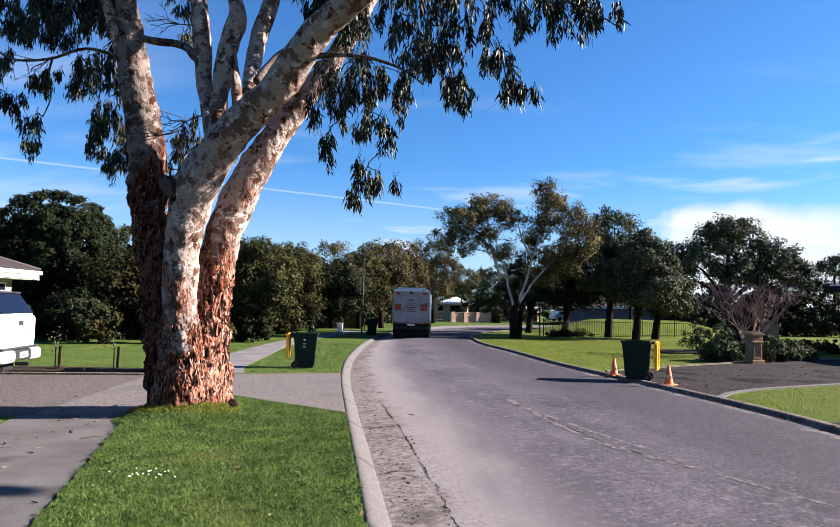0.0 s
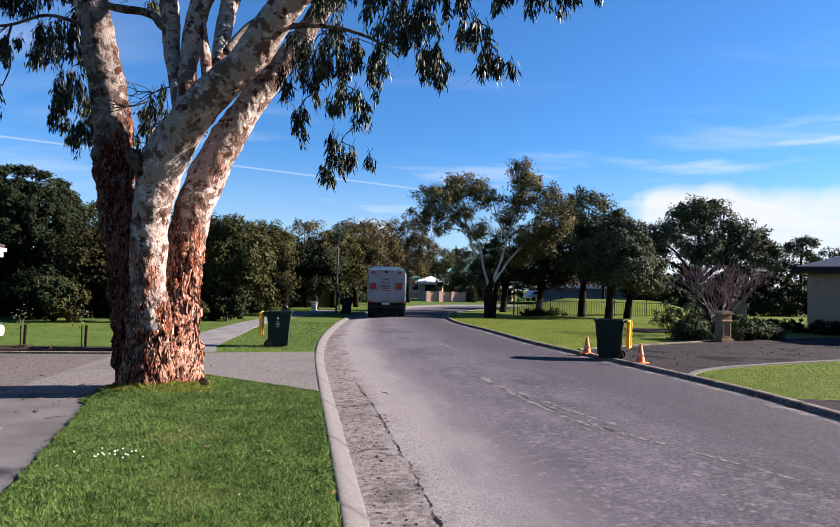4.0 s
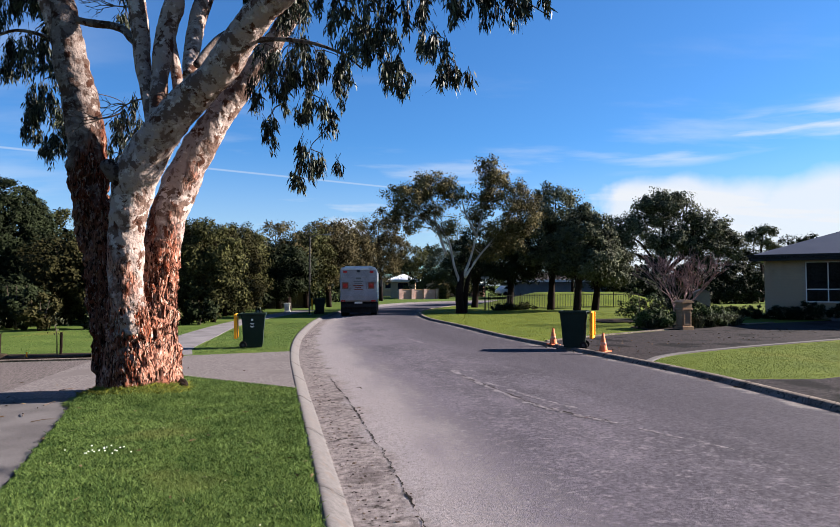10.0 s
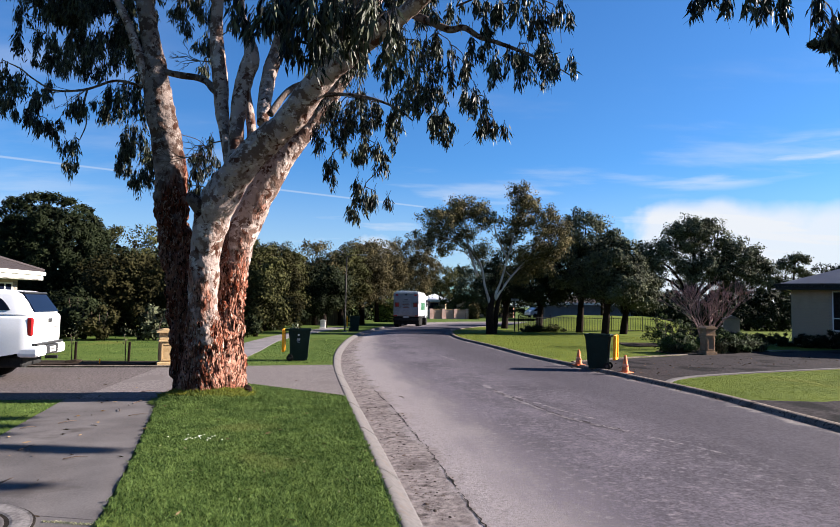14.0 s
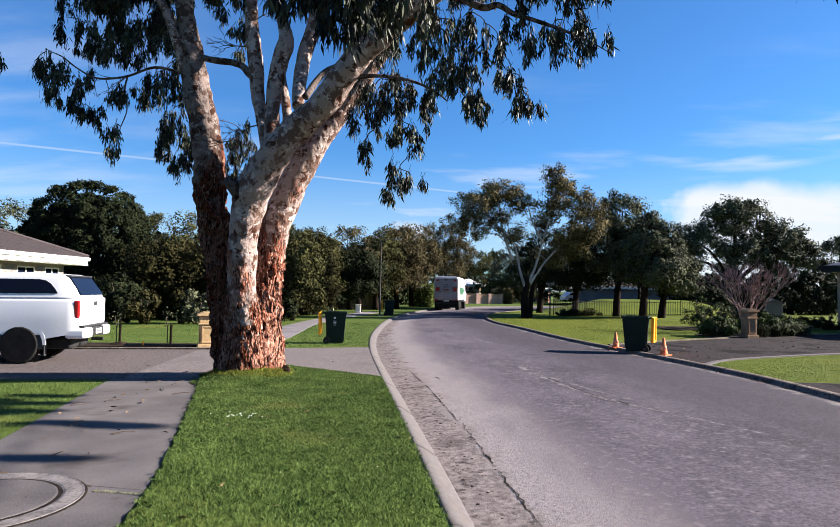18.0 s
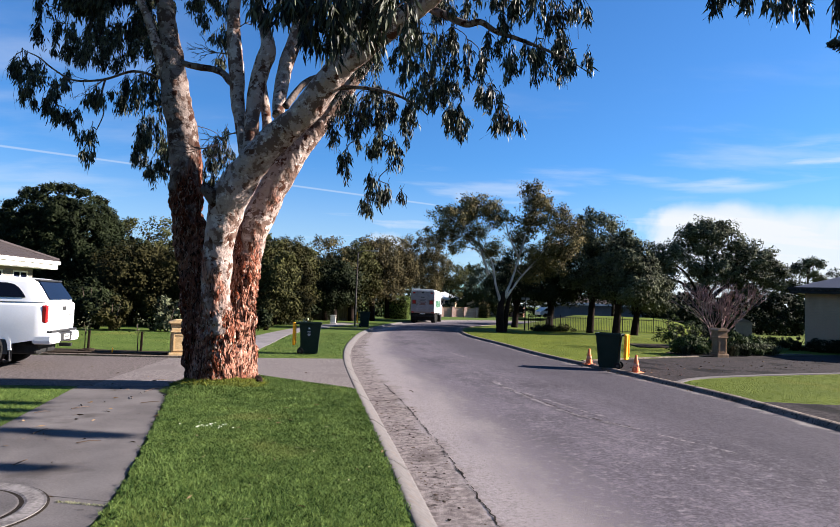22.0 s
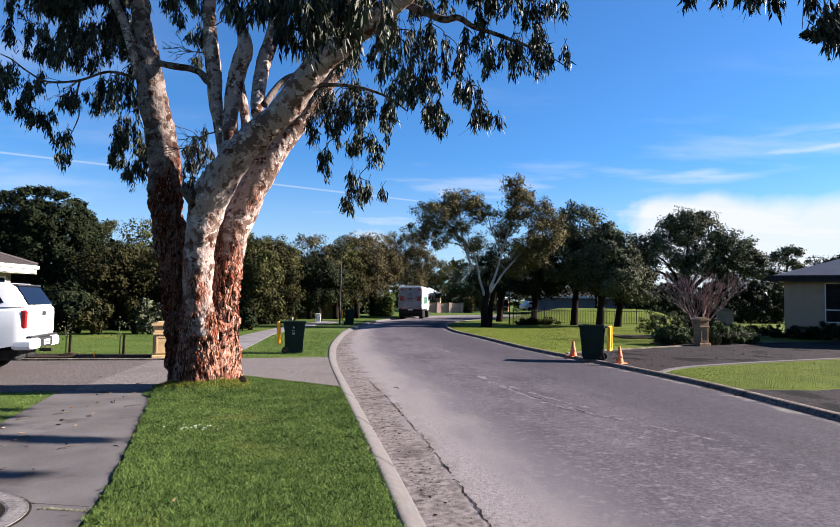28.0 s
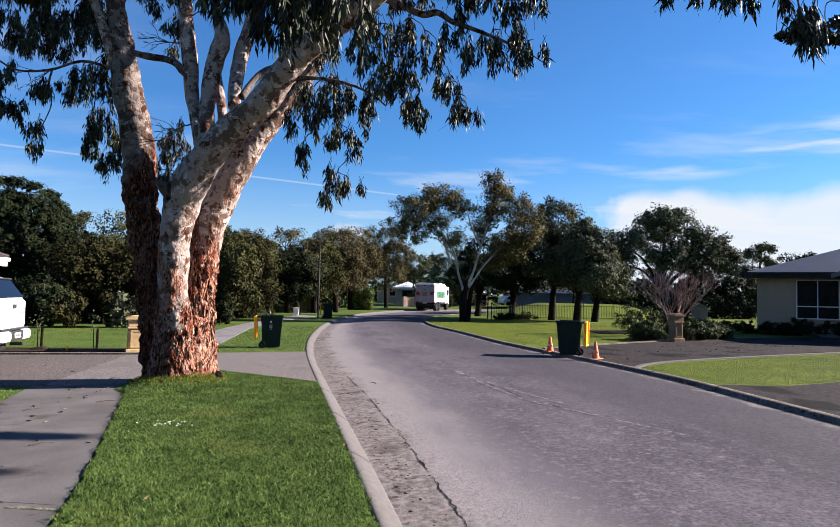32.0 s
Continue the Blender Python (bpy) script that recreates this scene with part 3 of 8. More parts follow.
def road_material():
    m = bpy.data.materials.new("worn_asphalt")
    m.use_nodes = True
    nt = m.node_tree
    N, L = nt.nodes, nt.links
    b = N["Principled BSDF"]
    co = N.new("ShaderNodeTexCoord")
    uv = N.new("ShaderNodeUVMap")
    uv.uv_map = "across"
    sep = N.new("ShaderNodeSeparateXYZ")
    L.new(uv.outputs[0], sep.inputs[0])

    def nz(scale, detail=5, vec=None, rough=0.55):
        n = N.new("ShaderNodeTexNoise")
        n.inputs["Scale"].default_value, n.inputs["Detail"].default_value, n.inputs["Roughness"].default_value = scale, detail, rough
        L.new(vec or co.outputs["Object"], n.inputs["Vector"])
        return n.outputs[0]

    def mth(op, a, c=None, d=None):
        n = N.new("ShaderNodeMath")
        n.operation = op
        for i, v in enumerate((a, c, d)):
            if v is None:
                continue
            if isinstance(v, (int, float)):
                n.inputs[i].default_value = v
            else:
                L.new(v, n.inputs[i])
        return n.outputs[0]

    def mr(v, a, c, lo=0.0, hi=1.0):
        n = N.new("ShaderNodeMapRange")
        L.new(v, n.inputs["Value"])
        for k, x in (("From Min", a), ("From Max", c), ("To Min", lo), ("To Max", hi)):
            n.inputs[k].default_value = x
        return n.outputs[0]

    def mx(f, a, c):
        n = N.new("ShaderNodeMix")
        n.data_type = "RGBA"
        L.new(f, n.inputs[0])
        for i, v in ((6, a), (7, c)):
            if isinstance(v, tuple):
                n.inputs[i].default_value = (*v, 1)
            else:
                L.new(v, n.inputs[i])
        return n.outputs[2]

    st = N.new("ShaderNodeMapping")
    st.inputs["Scale"].default_value = (1.0, 0.22, 1)
    L.new(uv.outputs[0], st.inputs[0])
    streak = nz(2.2, 5, st.outputs[0])
    patch, grain, fine = nz(0.35, 6), nz(26, 6, None, 0.8), nz(130, 2)
    u = sep.outputs[0]
    tar = mx(mr(grain, 0.38, 0.62), (0.022, 0.0192, 0.0236), (0.056, 0.0490, 0.0592))
    worn = mx(mr(grain, 0.35, 0.65), (0.040, 0.0345, 0.0420), (0.135, 0.117, 0.1365))
    col = mx(mth("MULTIPLY", mr(mth("ADD", mth("MULTIPLY", streak, 0.5), mth("MULTIPLY", patch, 0.8)), 0.44, 0.72), mr(u, 3.0, 5.0, 1.0, 0.15)), tar, worn)
    fleck = mth("MULTIPLY", mr(nz(8, 9, None, 0.78), 0.53, 0.62), mr(mth("ADD", u, mr(patch, 0.3, 0.7, -1.2, 1.2)), 2.6, 5.0, 0.85, 0.05))
    col = mx(fleck, col, mx(mr(grain, 0.35, 0.65), (0.085, 0.074, 0.080), (0.20, 0.176, 0.188)))
    # sandy band outside the gutter, thinning out in speckles
    across = mth("ADD", u, mr(patch, 0.3, 0.7, -0.2, 0.2))
    across = mth("ADD", across, mr(streak, 0.3, 0.7, -0.25, 0.25))
    across = mth("ADD", across, mr(grain, 0.3, 0.7, -0.7, 0.7))
    dust = mx(mr(grain, 0.3, 0.7), (0.115, 0.099, 0.098), (0.29, 0.255, 0.252))
    col = mx(mr(across, 1.05, 1.95, 0.92, 0.0), col, dust)
    # silt in the gutter with darker debris
    silt = mx(mr(nz(11, 7, None, 0.65), 0.36, 0.64), (0.082, 0.067, 0.063), (0.225, 0.190, 0.180))
    silt = mx(mr(nz(1.5, 6, None, 0.6), 0.54, 0.66, 0.0, 0.75), silt, (0.052, 0.040, 0.037))
    debris = mr(mth("ADD", mth("MULTIPLY", nz(4.5, 7, None, 0.65), 0.75), mth("MULTIPLY", grain, 0.25)), 0.56, 0.63)
    silt = mx(debris, silt, (0.021, 0.0155, 0.0125))
    gut = mth("ADD", u, mth("ADD", mr(nz(1.1, 5), 0.3, 0.7, -0.16, 0.16), mr(nz(16, 4), 0.3, 0.7, -0.09, 0.09)))
    col = mx(mr(gut, 0.50, 0.68, 0.95, 0.0), col, silt)
    edge_r = mth("ADD", u, mr(nz(2.0, 5), 0.3, 0.7, -0.12, 0.12))
    col = mx(mth("MULTIPLY", mr(edge_r, 6.74, 6.88, 0.0, 0.9), mr(nz(1.6, 6, None, 0.75), 0.42, 0.60)), col, mx(grain, (0.10, 0.088, 0.084), (0.2, 0.178, 0.168)))
    L.new(col, b.inputs["Base Color"])
    b.inputs["Roughness"].default_value = 0.9
    b.inputs["Specular IOR Level"].default_value = 0.1
    bp = N.new("ShaderNodeBump")
    bp.inputs["Strength"].default_value, bp.inputs["Distance"].default_value = 0.5, 0.02
    L.new(mth("ADD", grain, mth("MULTIPLY", fine, 0.6)), bp.inputs["Height"])
    L.new(bp.outputs[0], b.inputs["Normal"])
    return m


bank_rows = []
for y in np.linspace(44.8, 58.5, 15):
    bank_rows.append(np.array([(x, y + 0.16 * (x - 20)) for x in np.linspace(8.5, 25, 40)]))
bv = [(p[0], p[1], Z_RIGHT + 0.003 + 1.1 * math.sin(math.pi * k / 14) ** 1.2 * min(1.0, (p[0] - 8.5) / 5, max(0.0, 25 - p[0]) / 4)) for k, r in enumerate(bank_rows) for p in r]
bf = [(k * 40 + i, k * 40 + i + 1, (k + 1) * 40 + i + 1, (k + 1) * 40 + i) for k in range(14) for i in range(39)]
tagged(raw("lawn_bank", bv, bf, M["lawn_sun"], smooth=True), "gently rising mown lawn behind the black fence", "lawn", kind="structure")

lipL, lipR = inward(LEFT, RIGHT, KERB), inward(RIGHT, LEFT, 0.30)
rows, zs, us = [], [], []
for k in range(13):
    f = k / 12
    rows.append(lipL + (lipR - lipL) * f)
    zs.append(-0.10 + 0.085 * math.sin(math.pi * min(1, f * 1.0)) + 0.14 * f)
    us.append(7.0 * f)
road = strip(rows, zs, road_material(), "road", uv=us)
tagged(road, "worn grey asphalt street with dusty silted edge", "road", kind="structure")


def kerb_run(edge, other, z, name, label, drop, wid, material, flat=0.3, prof=None):
    """Concrete kerb in short cast lengths with open joints."""
    root = empty(name, label=label, category="kerb", kind="structure")
    prof = prof or [(-0.02, -0.12), (-0.02, 0.004), (0.02, 0.012), (wid * 0.2, 0.008), (wid * 0.38, -drop * 0.06), (wid * 0.55, -drop * 0.28), (wid * 0.75, -drop * 0.56), (wid * 0.92, -drop * 0.8), (wid + 0.03, -drop - 0.006), (wid + 0.03, -0.16)]
    seg = np.linalg.norm(np.diff(edge, axis=0), axis=1)
    s = np.r_[0, np.cumsum(seg)]
    for a in np.arange(45, 150, 2.4):
        ts = np.linspace(a + 0.003, a + 2.397, 15)
        c = np.stack([np.interp(ts, s, edge[:, i]) for i in (0, 1)], 1)
        o = np.stack([np.interp(ts, s, other[:, i]) for i in (0, 1)], 1)
        dv = (o - c) / np.linalg.norm(o - c, axis=1, keepdims=True)
        bm = bmesh.new()
        rings = [[bm.verts.new((*(c[i] + dv[i] * u), z + h)) for u, h in prof] for i in range(15)]
        for r0, r1 in zip(rings, rings[1:]):
            for k in range(len(prof) - 1):
                bm.faces.new((r0[k], r0[k + 1], r1[k + 1], r1[k])).smooth = True
        bm.faces.new(rings[0])
        bm.faces.new(rings[-1][::-1])
        bmesh.ops.recalc_face_normals(bm, faces=bm.faces)
        part("kerb_length", bm, material, root)


kerb_run(LEFT, RIGHT, 0.0, "kerb_left", "low stained concrete kerb along the grass verge", 0.10, KERB, M["kerb"])
kerb_run(RIGHT, LEFT, Z_RIGHT, "kerb_right", "dark weathered concrete kerb along the lawns", 0.045, 0.30, M["kerb_dark"], prof=[(-0.03, -0.12), (-0.03, 0.02), (0.0, 0.036), (0.09, 0.038), (0.14, 0.028), (0.175, 0.006), (0.195, -0.035), (0.22, -0.046), (0.33, -0.047), (0.33, -0.16)])

DRIVE_L = [(-1.49, 9.5), (-3.5, 10.9), (-4.4, 11.5), (-4.9, 8.95), (-8, 8.4), (-22, 6.2), (-22, 11.9), (-10.2, 13.9), (-6.4, 14.5), (-4.6, 15.3), (-2.33, 16.0), (-2.2, 15.0), (-1.9, 12.6), (-1.58, 10.2)]
tagged(part("driveway_left", slab(DRIVE_L, -0.1, 0.006), M["aggregate"]), "pinkish exposed-aggregate concrete driveway", "driveway", kind="structure")
APRON = [(-1.52, 9.56), (-3.5, 10.94), (-4.4, 11.54), (-4.93, 9.0), (-6.2, 8.76), (-6.75, 14.38), (-6.4, 14.44), (-4.6, 15.24), (-2.37, 15.92), (-2.24, 15.0), (-1.94, 12.6), (-1.62, 10.2)]
tagged(part("driveway_apron", slab(APRON, -0.05, 0.011), M["pale_aggregate"]), "paler worn concrete apron where the driveway crosses the footpath", "driveway", kind="structure")
DRIVE_R = [(5.75, 12.0), (6.5, 13.0), (7.9, 14.0), (11.4, 15.85), (18, 18.8), (30, 23), (34, 30), (24, 28), (17.3, 25.2), (15.1, 24.1), (10.2, 21.1), (6.86, 18.7), (4.75, 17.0)]
tagged(part("driveway_right", slab(DRIVE_R, -0.1, Z_RIGHT + 0.006), M["tar"]), "dark tar-sealed driveway beside the lawn", "driveway", kind="structure")
BED_R = [(6.3, 3.0), (6.28, 6.5), (6.15, 8.3), (6.16, 9.2), (6.5, 9.2), (7.6, 9.1), (9.6, 9.95), (13, 11.2), (18, 13), (18, 6), (12, 3)]
tagged(part("driveway_dark", slab(BED_R, -0.1, Z_RIGHT + 0.006), M["tar"]), "dark tar-sealed driveway apron near the kerb", "driveway", kind="structure")


def edging(pts, z, name, label, w=0.12, h=0.06):
    c = curve_points(pts, 4)
    bm = bmesh.new()
    rings = []
    for i, p in enumerate(c):
        d = c[min(i + 1, len(c) - 1)] - c[max(i - 1, 0)]
        d /= np.linalg.norm(d)
        nrm = np.array((-d[1], d[0])) * w / 2
        rings.append([bm.verts.new((*(p + nrm * s), z + k)) for s, k in ((-1, -0.05), (-1, h * 0.8), (-0.7, h), (0.7, h), (1, h * 0.8), (1, -0.05))])
    for a, b in zip(rings, rings[1:]):
        for k in range(5):
            bm.faces.new((a[k], b[k], b[k + 1], a[k + 1]))
    bm.faces.new(rings[0])
    bm.faces.new(rings[-1][::-1])
    bmesh.ops.recalc_face_normals(bm, faces=bm.faces)
    return tagged(part(name, bm, M["kerb_dark"] if label.startswith("dark") else M["kerb"]), label, "edging", kind="structure")


edging([(5.72, 11.9), (6.5, 12.9), (7.9, 13.9), (11.4, 15.7), (18, 18.6), (30, 22.8)], Z_RIGHT, "edging_right", "pale concrete edging strip between driveway and lawn", 0.16, 0.03)
edging([(5.0, 17.3), (6.86, 18.85), (10.2, 21.25), (15.1, 24.3), (17.3, 25.4)], Z_RIGHT, "edging_far", "dark concrete garden edging along the driveway", 0.09, 0.04)
edging([(-5.0, 15.25), (-6.4, 14.65), (-10.2, 14.05), (-22, 12.1)], 0.0, "edging_left", "dark edging along the driveway and garden bed", 0.14, 0.05)

PATH_R = [(1.5, -30), (-1.3, -8), (-2.35, -1), (-2.87, 1.78), (-3.1, 2.8), (-3.45, 4.09), (-4.24, 6.87), (-4.86, 8.95)]
PATH_L = [(-1.0, -30), (-3.6, -8), (-4.55, -1), (-5.0, 2.2), (-5.1, 3.0), (-5.3, 4.1), (-5.95, 6.9), (-6.35, 8.65)]


def footpath(right, left, cuts, name, label, key="concrete"):
    root = empty(name, label=label, category="footpath", kind="structure")
    r, l = curve_points(right, 10), curve_points(left, 10)
    n = len(r) - 1
    for a, b in zip(cuts, cuts[1:]):
        i0, i1 = int(a * n), int(b * n)
        ro, lo = r[i0 : i1 + 1].copy(), l[i0 : i1 + 1].copy()
        for arr in (ro, lo):
            arr[0] += (arr[1] - arr[0]) / np.linalg.norm(arr[1] - arr[0]) * 0.006
            arr[-1] -= (arr[-1] - arr[-2]) / np.linalg.norm(arr[-1] - arr[-2]) * 0.006
        part("slab", slab([*map(tuple, ro), *map(tuple, lo[::-1])], -0.1, 0.012 + random.uniform(-0.003, 0.003)), M[key], root)


footpath(PATH_R, PATH_L, [0, 0.15, 0.3, 0.479, 1], "footpath_near", "grey concrete footpath with twigs and stains")
footpath([(-4.75, 15.5), (-5.2, 17.5), (-5.45, 21.2), (-5.85, 27.4), (-5.6, 33), (-4.9, 39), (-3.8, 46)], [(-6.2, 14.75), (-6.7, 18), (-6.9, 22.1), (-7.0, 28), (-6.8, 33.5), (-6.2, 39.5), (-5.1, 46.5)], [0, 0.17, 0.34, 0.5, 0.67, 0.84, 1], "footpath_far", "pale concrete footpath curving along the verge", "pale_concrete")


# ---- gum tree by the driveway ----
def gum_bark(level, tone=1.0):
    """Rough rust-brown flaking bark low down, smooth mottled cream and grey bark higher up."""
    m = bpy.data.materials.new("gum_bark")
    m.use_nodes = True
    nt = m.node_tree
    N, L = nt.nodes, nt.links
    b = N["Principled BSDF"]
    co = N.new("ShaderNodeTexCoord")
    sep = N.new("ShaderNodeSeparateXYZ")
    L.new(co.outputs["Object"], sep.inputs[0])

    def nz(scale, detail=5, st=(1, 1, 1)):
        mp = N.new("ShaderNodeMapping")
        mp.inputs["Scale"].default_value = st
        L.new(co.outputs["Object"], mp.inputs[0])
        n = N.new("ShaderNodeTexNoise")
        n.inputs["Scale"].default_value, n.inputs["Detail"].default_value = scale, detail
        L.new(mp.outputs[0], n.inputs["Vector"])
        return n.outputs[0]

    def mr(v, a, c, lo=0.0, hi=1.0):
        n = N.new("ShaderNodeMapRange")
        L.new(v, n.inputs["Value"])
        for k, x in (("From Min", a), ("From Max", c), ("To Min", lo), ("To Max", hi)):
            n.inputs[k].default_value = x
        return n.outputs[0]

    def mth(op, a, c):
        n = N.new("ShaderNodeMath")
        n.operation = op
        for i, v in enumerate((a, c)):
            if isinstance(v, (int, float)):
                n.inputs[i].default_value = v
            else:
                L.new(v, n.inputs[i])
        return n.outputs[0]

    def mx(f, a, c):
        n = N.new("ShaderNodeMix")
        n.data_type = "RGBA"
        L.new(f, n.inputs[0])
        for i, v in ((6, a), (7, c)):
            if isinstance(v, tuple):
                n.inputs[i].default_value = (*v, 1)
            else:
                L.new(v, n.inputs[i])
        return n.outputs[2]

    def ridge(scale, st, warp):
        mp = N.new("ShaderNodeMapping")
        mp.inputs["Scale"].default_value = st
        L.new(co.outputs["Object"], mp.inputs[0])
        n = N.new("ShaderNodeTexNoise")
        n.inputs["Scale"].default_value, n.inputs["Detail"].default_value = scale, 7
        n.inputs["Roughness"].default_value, n.inputs["Distortion"].default_value = 0.6, warp
        L.new(mp.outputs[0], n.inputs["Vector"])
        return n.outputs[0]

    plates = ridge(11.0, (1.9, 1.9, 0.5), 1.3)
    crack = mr(plates, 0.40, 0.50)
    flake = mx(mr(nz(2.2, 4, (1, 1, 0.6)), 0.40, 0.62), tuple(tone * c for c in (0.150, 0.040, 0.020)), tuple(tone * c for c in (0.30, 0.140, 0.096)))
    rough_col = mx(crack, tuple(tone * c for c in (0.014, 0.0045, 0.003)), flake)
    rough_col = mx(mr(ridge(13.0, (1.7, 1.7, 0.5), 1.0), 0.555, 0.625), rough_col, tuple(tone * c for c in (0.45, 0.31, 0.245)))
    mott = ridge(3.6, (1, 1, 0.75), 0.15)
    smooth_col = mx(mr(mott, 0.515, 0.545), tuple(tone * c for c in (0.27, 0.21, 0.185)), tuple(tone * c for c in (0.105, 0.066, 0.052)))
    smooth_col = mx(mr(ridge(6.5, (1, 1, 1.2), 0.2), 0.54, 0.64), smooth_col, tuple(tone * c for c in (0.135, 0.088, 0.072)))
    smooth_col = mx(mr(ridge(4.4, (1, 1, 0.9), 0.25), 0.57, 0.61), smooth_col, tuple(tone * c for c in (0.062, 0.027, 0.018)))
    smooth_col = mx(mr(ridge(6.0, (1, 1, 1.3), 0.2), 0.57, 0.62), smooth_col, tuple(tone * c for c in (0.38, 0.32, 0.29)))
    line = mth("ADD", sep.outputs[2], mr(nz(1.3, 5, (1, 1, 0.35)), 0.3, 0.7, -1.3, 1.3))
    up = mr(line, level, level + 0.5)
    L.new(mx(up, rough_col, smooth_col), b.inputs["Base Color"])
    b.inputs["Roughness"].default_value = 0.9
    b.inputs["Specular IOR Level"].default_value = 0.04
    bp = N.new("ShaderNodeBump")
    bp.inputs["Strength"].default_value, bp.inputs["Distance"].default_value = 1.0, 0.08
    hgt = mth("ADD", mth("MULTIPLY", mth("MULTIPLY", crack, mr(up, 0, 1, 1, 0.04)), 0.8), mth("MULTIPLY", nz(16, 5), 0.35))
    L.new(hgt, bp.inputs["Height"])
    L.new(bp.outputs[0], b.inputs["Normal"])
    return m


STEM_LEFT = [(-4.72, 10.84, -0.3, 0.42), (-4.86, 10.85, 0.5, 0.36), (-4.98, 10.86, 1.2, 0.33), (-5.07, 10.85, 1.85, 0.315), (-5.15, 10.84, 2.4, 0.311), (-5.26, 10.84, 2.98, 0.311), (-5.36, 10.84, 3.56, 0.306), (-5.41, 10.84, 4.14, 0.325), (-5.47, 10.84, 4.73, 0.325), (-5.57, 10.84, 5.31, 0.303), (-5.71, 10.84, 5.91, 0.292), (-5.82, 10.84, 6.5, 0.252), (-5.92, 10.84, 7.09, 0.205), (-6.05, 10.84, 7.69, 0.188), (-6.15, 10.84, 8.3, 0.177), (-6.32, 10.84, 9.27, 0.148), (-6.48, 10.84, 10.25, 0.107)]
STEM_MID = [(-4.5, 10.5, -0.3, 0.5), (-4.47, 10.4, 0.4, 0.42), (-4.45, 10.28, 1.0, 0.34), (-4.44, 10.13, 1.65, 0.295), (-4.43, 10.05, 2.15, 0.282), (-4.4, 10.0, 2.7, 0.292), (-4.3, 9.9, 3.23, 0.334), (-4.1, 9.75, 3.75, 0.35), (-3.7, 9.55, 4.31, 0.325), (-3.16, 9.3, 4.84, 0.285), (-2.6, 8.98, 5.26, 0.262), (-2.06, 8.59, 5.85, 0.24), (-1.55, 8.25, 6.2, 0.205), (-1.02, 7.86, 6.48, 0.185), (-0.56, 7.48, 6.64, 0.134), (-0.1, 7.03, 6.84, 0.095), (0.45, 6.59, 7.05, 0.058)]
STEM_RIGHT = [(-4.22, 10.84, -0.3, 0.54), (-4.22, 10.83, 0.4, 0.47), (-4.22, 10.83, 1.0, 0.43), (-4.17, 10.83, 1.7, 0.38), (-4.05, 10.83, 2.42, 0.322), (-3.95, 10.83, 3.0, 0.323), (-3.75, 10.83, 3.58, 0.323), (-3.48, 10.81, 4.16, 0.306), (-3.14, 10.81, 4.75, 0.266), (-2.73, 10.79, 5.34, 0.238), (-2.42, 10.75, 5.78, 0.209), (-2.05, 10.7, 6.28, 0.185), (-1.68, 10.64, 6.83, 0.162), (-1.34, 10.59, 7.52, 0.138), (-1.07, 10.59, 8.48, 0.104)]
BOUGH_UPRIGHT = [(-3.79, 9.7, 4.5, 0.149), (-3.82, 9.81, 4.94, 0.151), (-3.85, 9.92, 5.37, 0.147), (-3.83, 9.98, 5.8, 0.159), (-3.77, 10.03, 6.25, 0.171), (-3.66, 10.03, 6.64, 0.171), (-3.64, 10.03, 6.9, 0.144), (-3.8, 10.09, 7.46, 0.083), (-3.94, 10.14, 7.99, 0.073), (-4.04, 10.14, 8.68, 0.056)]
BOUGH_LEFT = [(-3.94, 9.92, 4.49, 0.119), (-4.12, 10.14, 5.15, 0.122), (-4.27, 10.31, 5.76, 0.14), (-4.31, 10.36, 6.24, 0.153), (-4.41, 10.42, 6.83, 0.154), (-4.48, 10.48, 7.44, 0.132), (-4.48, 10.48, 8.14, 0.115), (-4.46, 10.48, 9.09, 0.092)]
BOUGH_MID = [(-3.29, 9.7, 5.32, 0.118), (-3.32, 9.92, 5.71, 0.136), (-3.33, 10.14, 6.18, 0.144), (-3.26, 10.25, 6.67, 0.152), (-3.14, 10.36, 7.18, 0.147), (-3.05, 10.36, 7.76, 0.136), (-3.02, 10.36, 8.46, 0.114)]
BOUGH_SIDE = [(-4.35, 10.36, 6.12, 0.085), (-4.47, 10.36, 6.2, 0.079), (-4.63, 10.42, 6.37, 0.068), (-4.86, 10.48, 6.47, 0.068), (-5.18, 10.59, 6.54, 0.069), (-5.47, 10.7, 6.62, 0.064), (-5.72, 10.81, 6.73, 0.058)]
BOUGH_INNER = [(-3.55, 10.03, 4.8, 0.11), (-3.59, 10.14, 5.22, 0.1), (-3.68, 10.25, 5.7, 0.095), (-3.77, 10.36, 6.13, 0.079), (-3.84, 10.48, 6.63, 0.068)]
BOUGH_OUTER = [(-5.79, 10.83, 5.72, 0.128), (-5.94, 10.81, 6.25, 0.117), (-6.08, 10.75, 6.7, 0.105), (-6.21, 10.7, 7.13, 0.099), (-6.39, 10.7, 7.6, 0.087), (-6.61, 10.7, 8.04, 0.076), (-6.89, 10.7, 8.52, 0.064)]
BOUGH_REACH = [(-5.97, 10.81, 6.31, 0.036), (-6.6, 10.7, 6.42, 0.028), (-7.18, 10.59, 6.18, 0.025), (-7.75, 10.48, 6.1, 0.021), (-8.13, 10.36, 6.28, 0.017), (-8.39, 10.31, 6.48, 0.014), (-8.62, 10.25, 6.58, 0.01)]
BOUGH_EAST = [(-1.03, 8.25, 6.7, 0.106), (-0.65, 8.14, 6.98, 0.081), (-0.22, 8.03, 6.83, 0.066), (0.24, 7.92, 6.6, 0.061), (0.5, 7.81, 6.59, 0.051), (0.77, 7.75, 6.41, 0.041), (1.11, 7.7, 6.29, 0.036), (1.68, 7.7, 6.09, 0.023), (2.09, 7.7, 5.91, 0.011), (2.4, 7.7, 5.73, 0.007)]
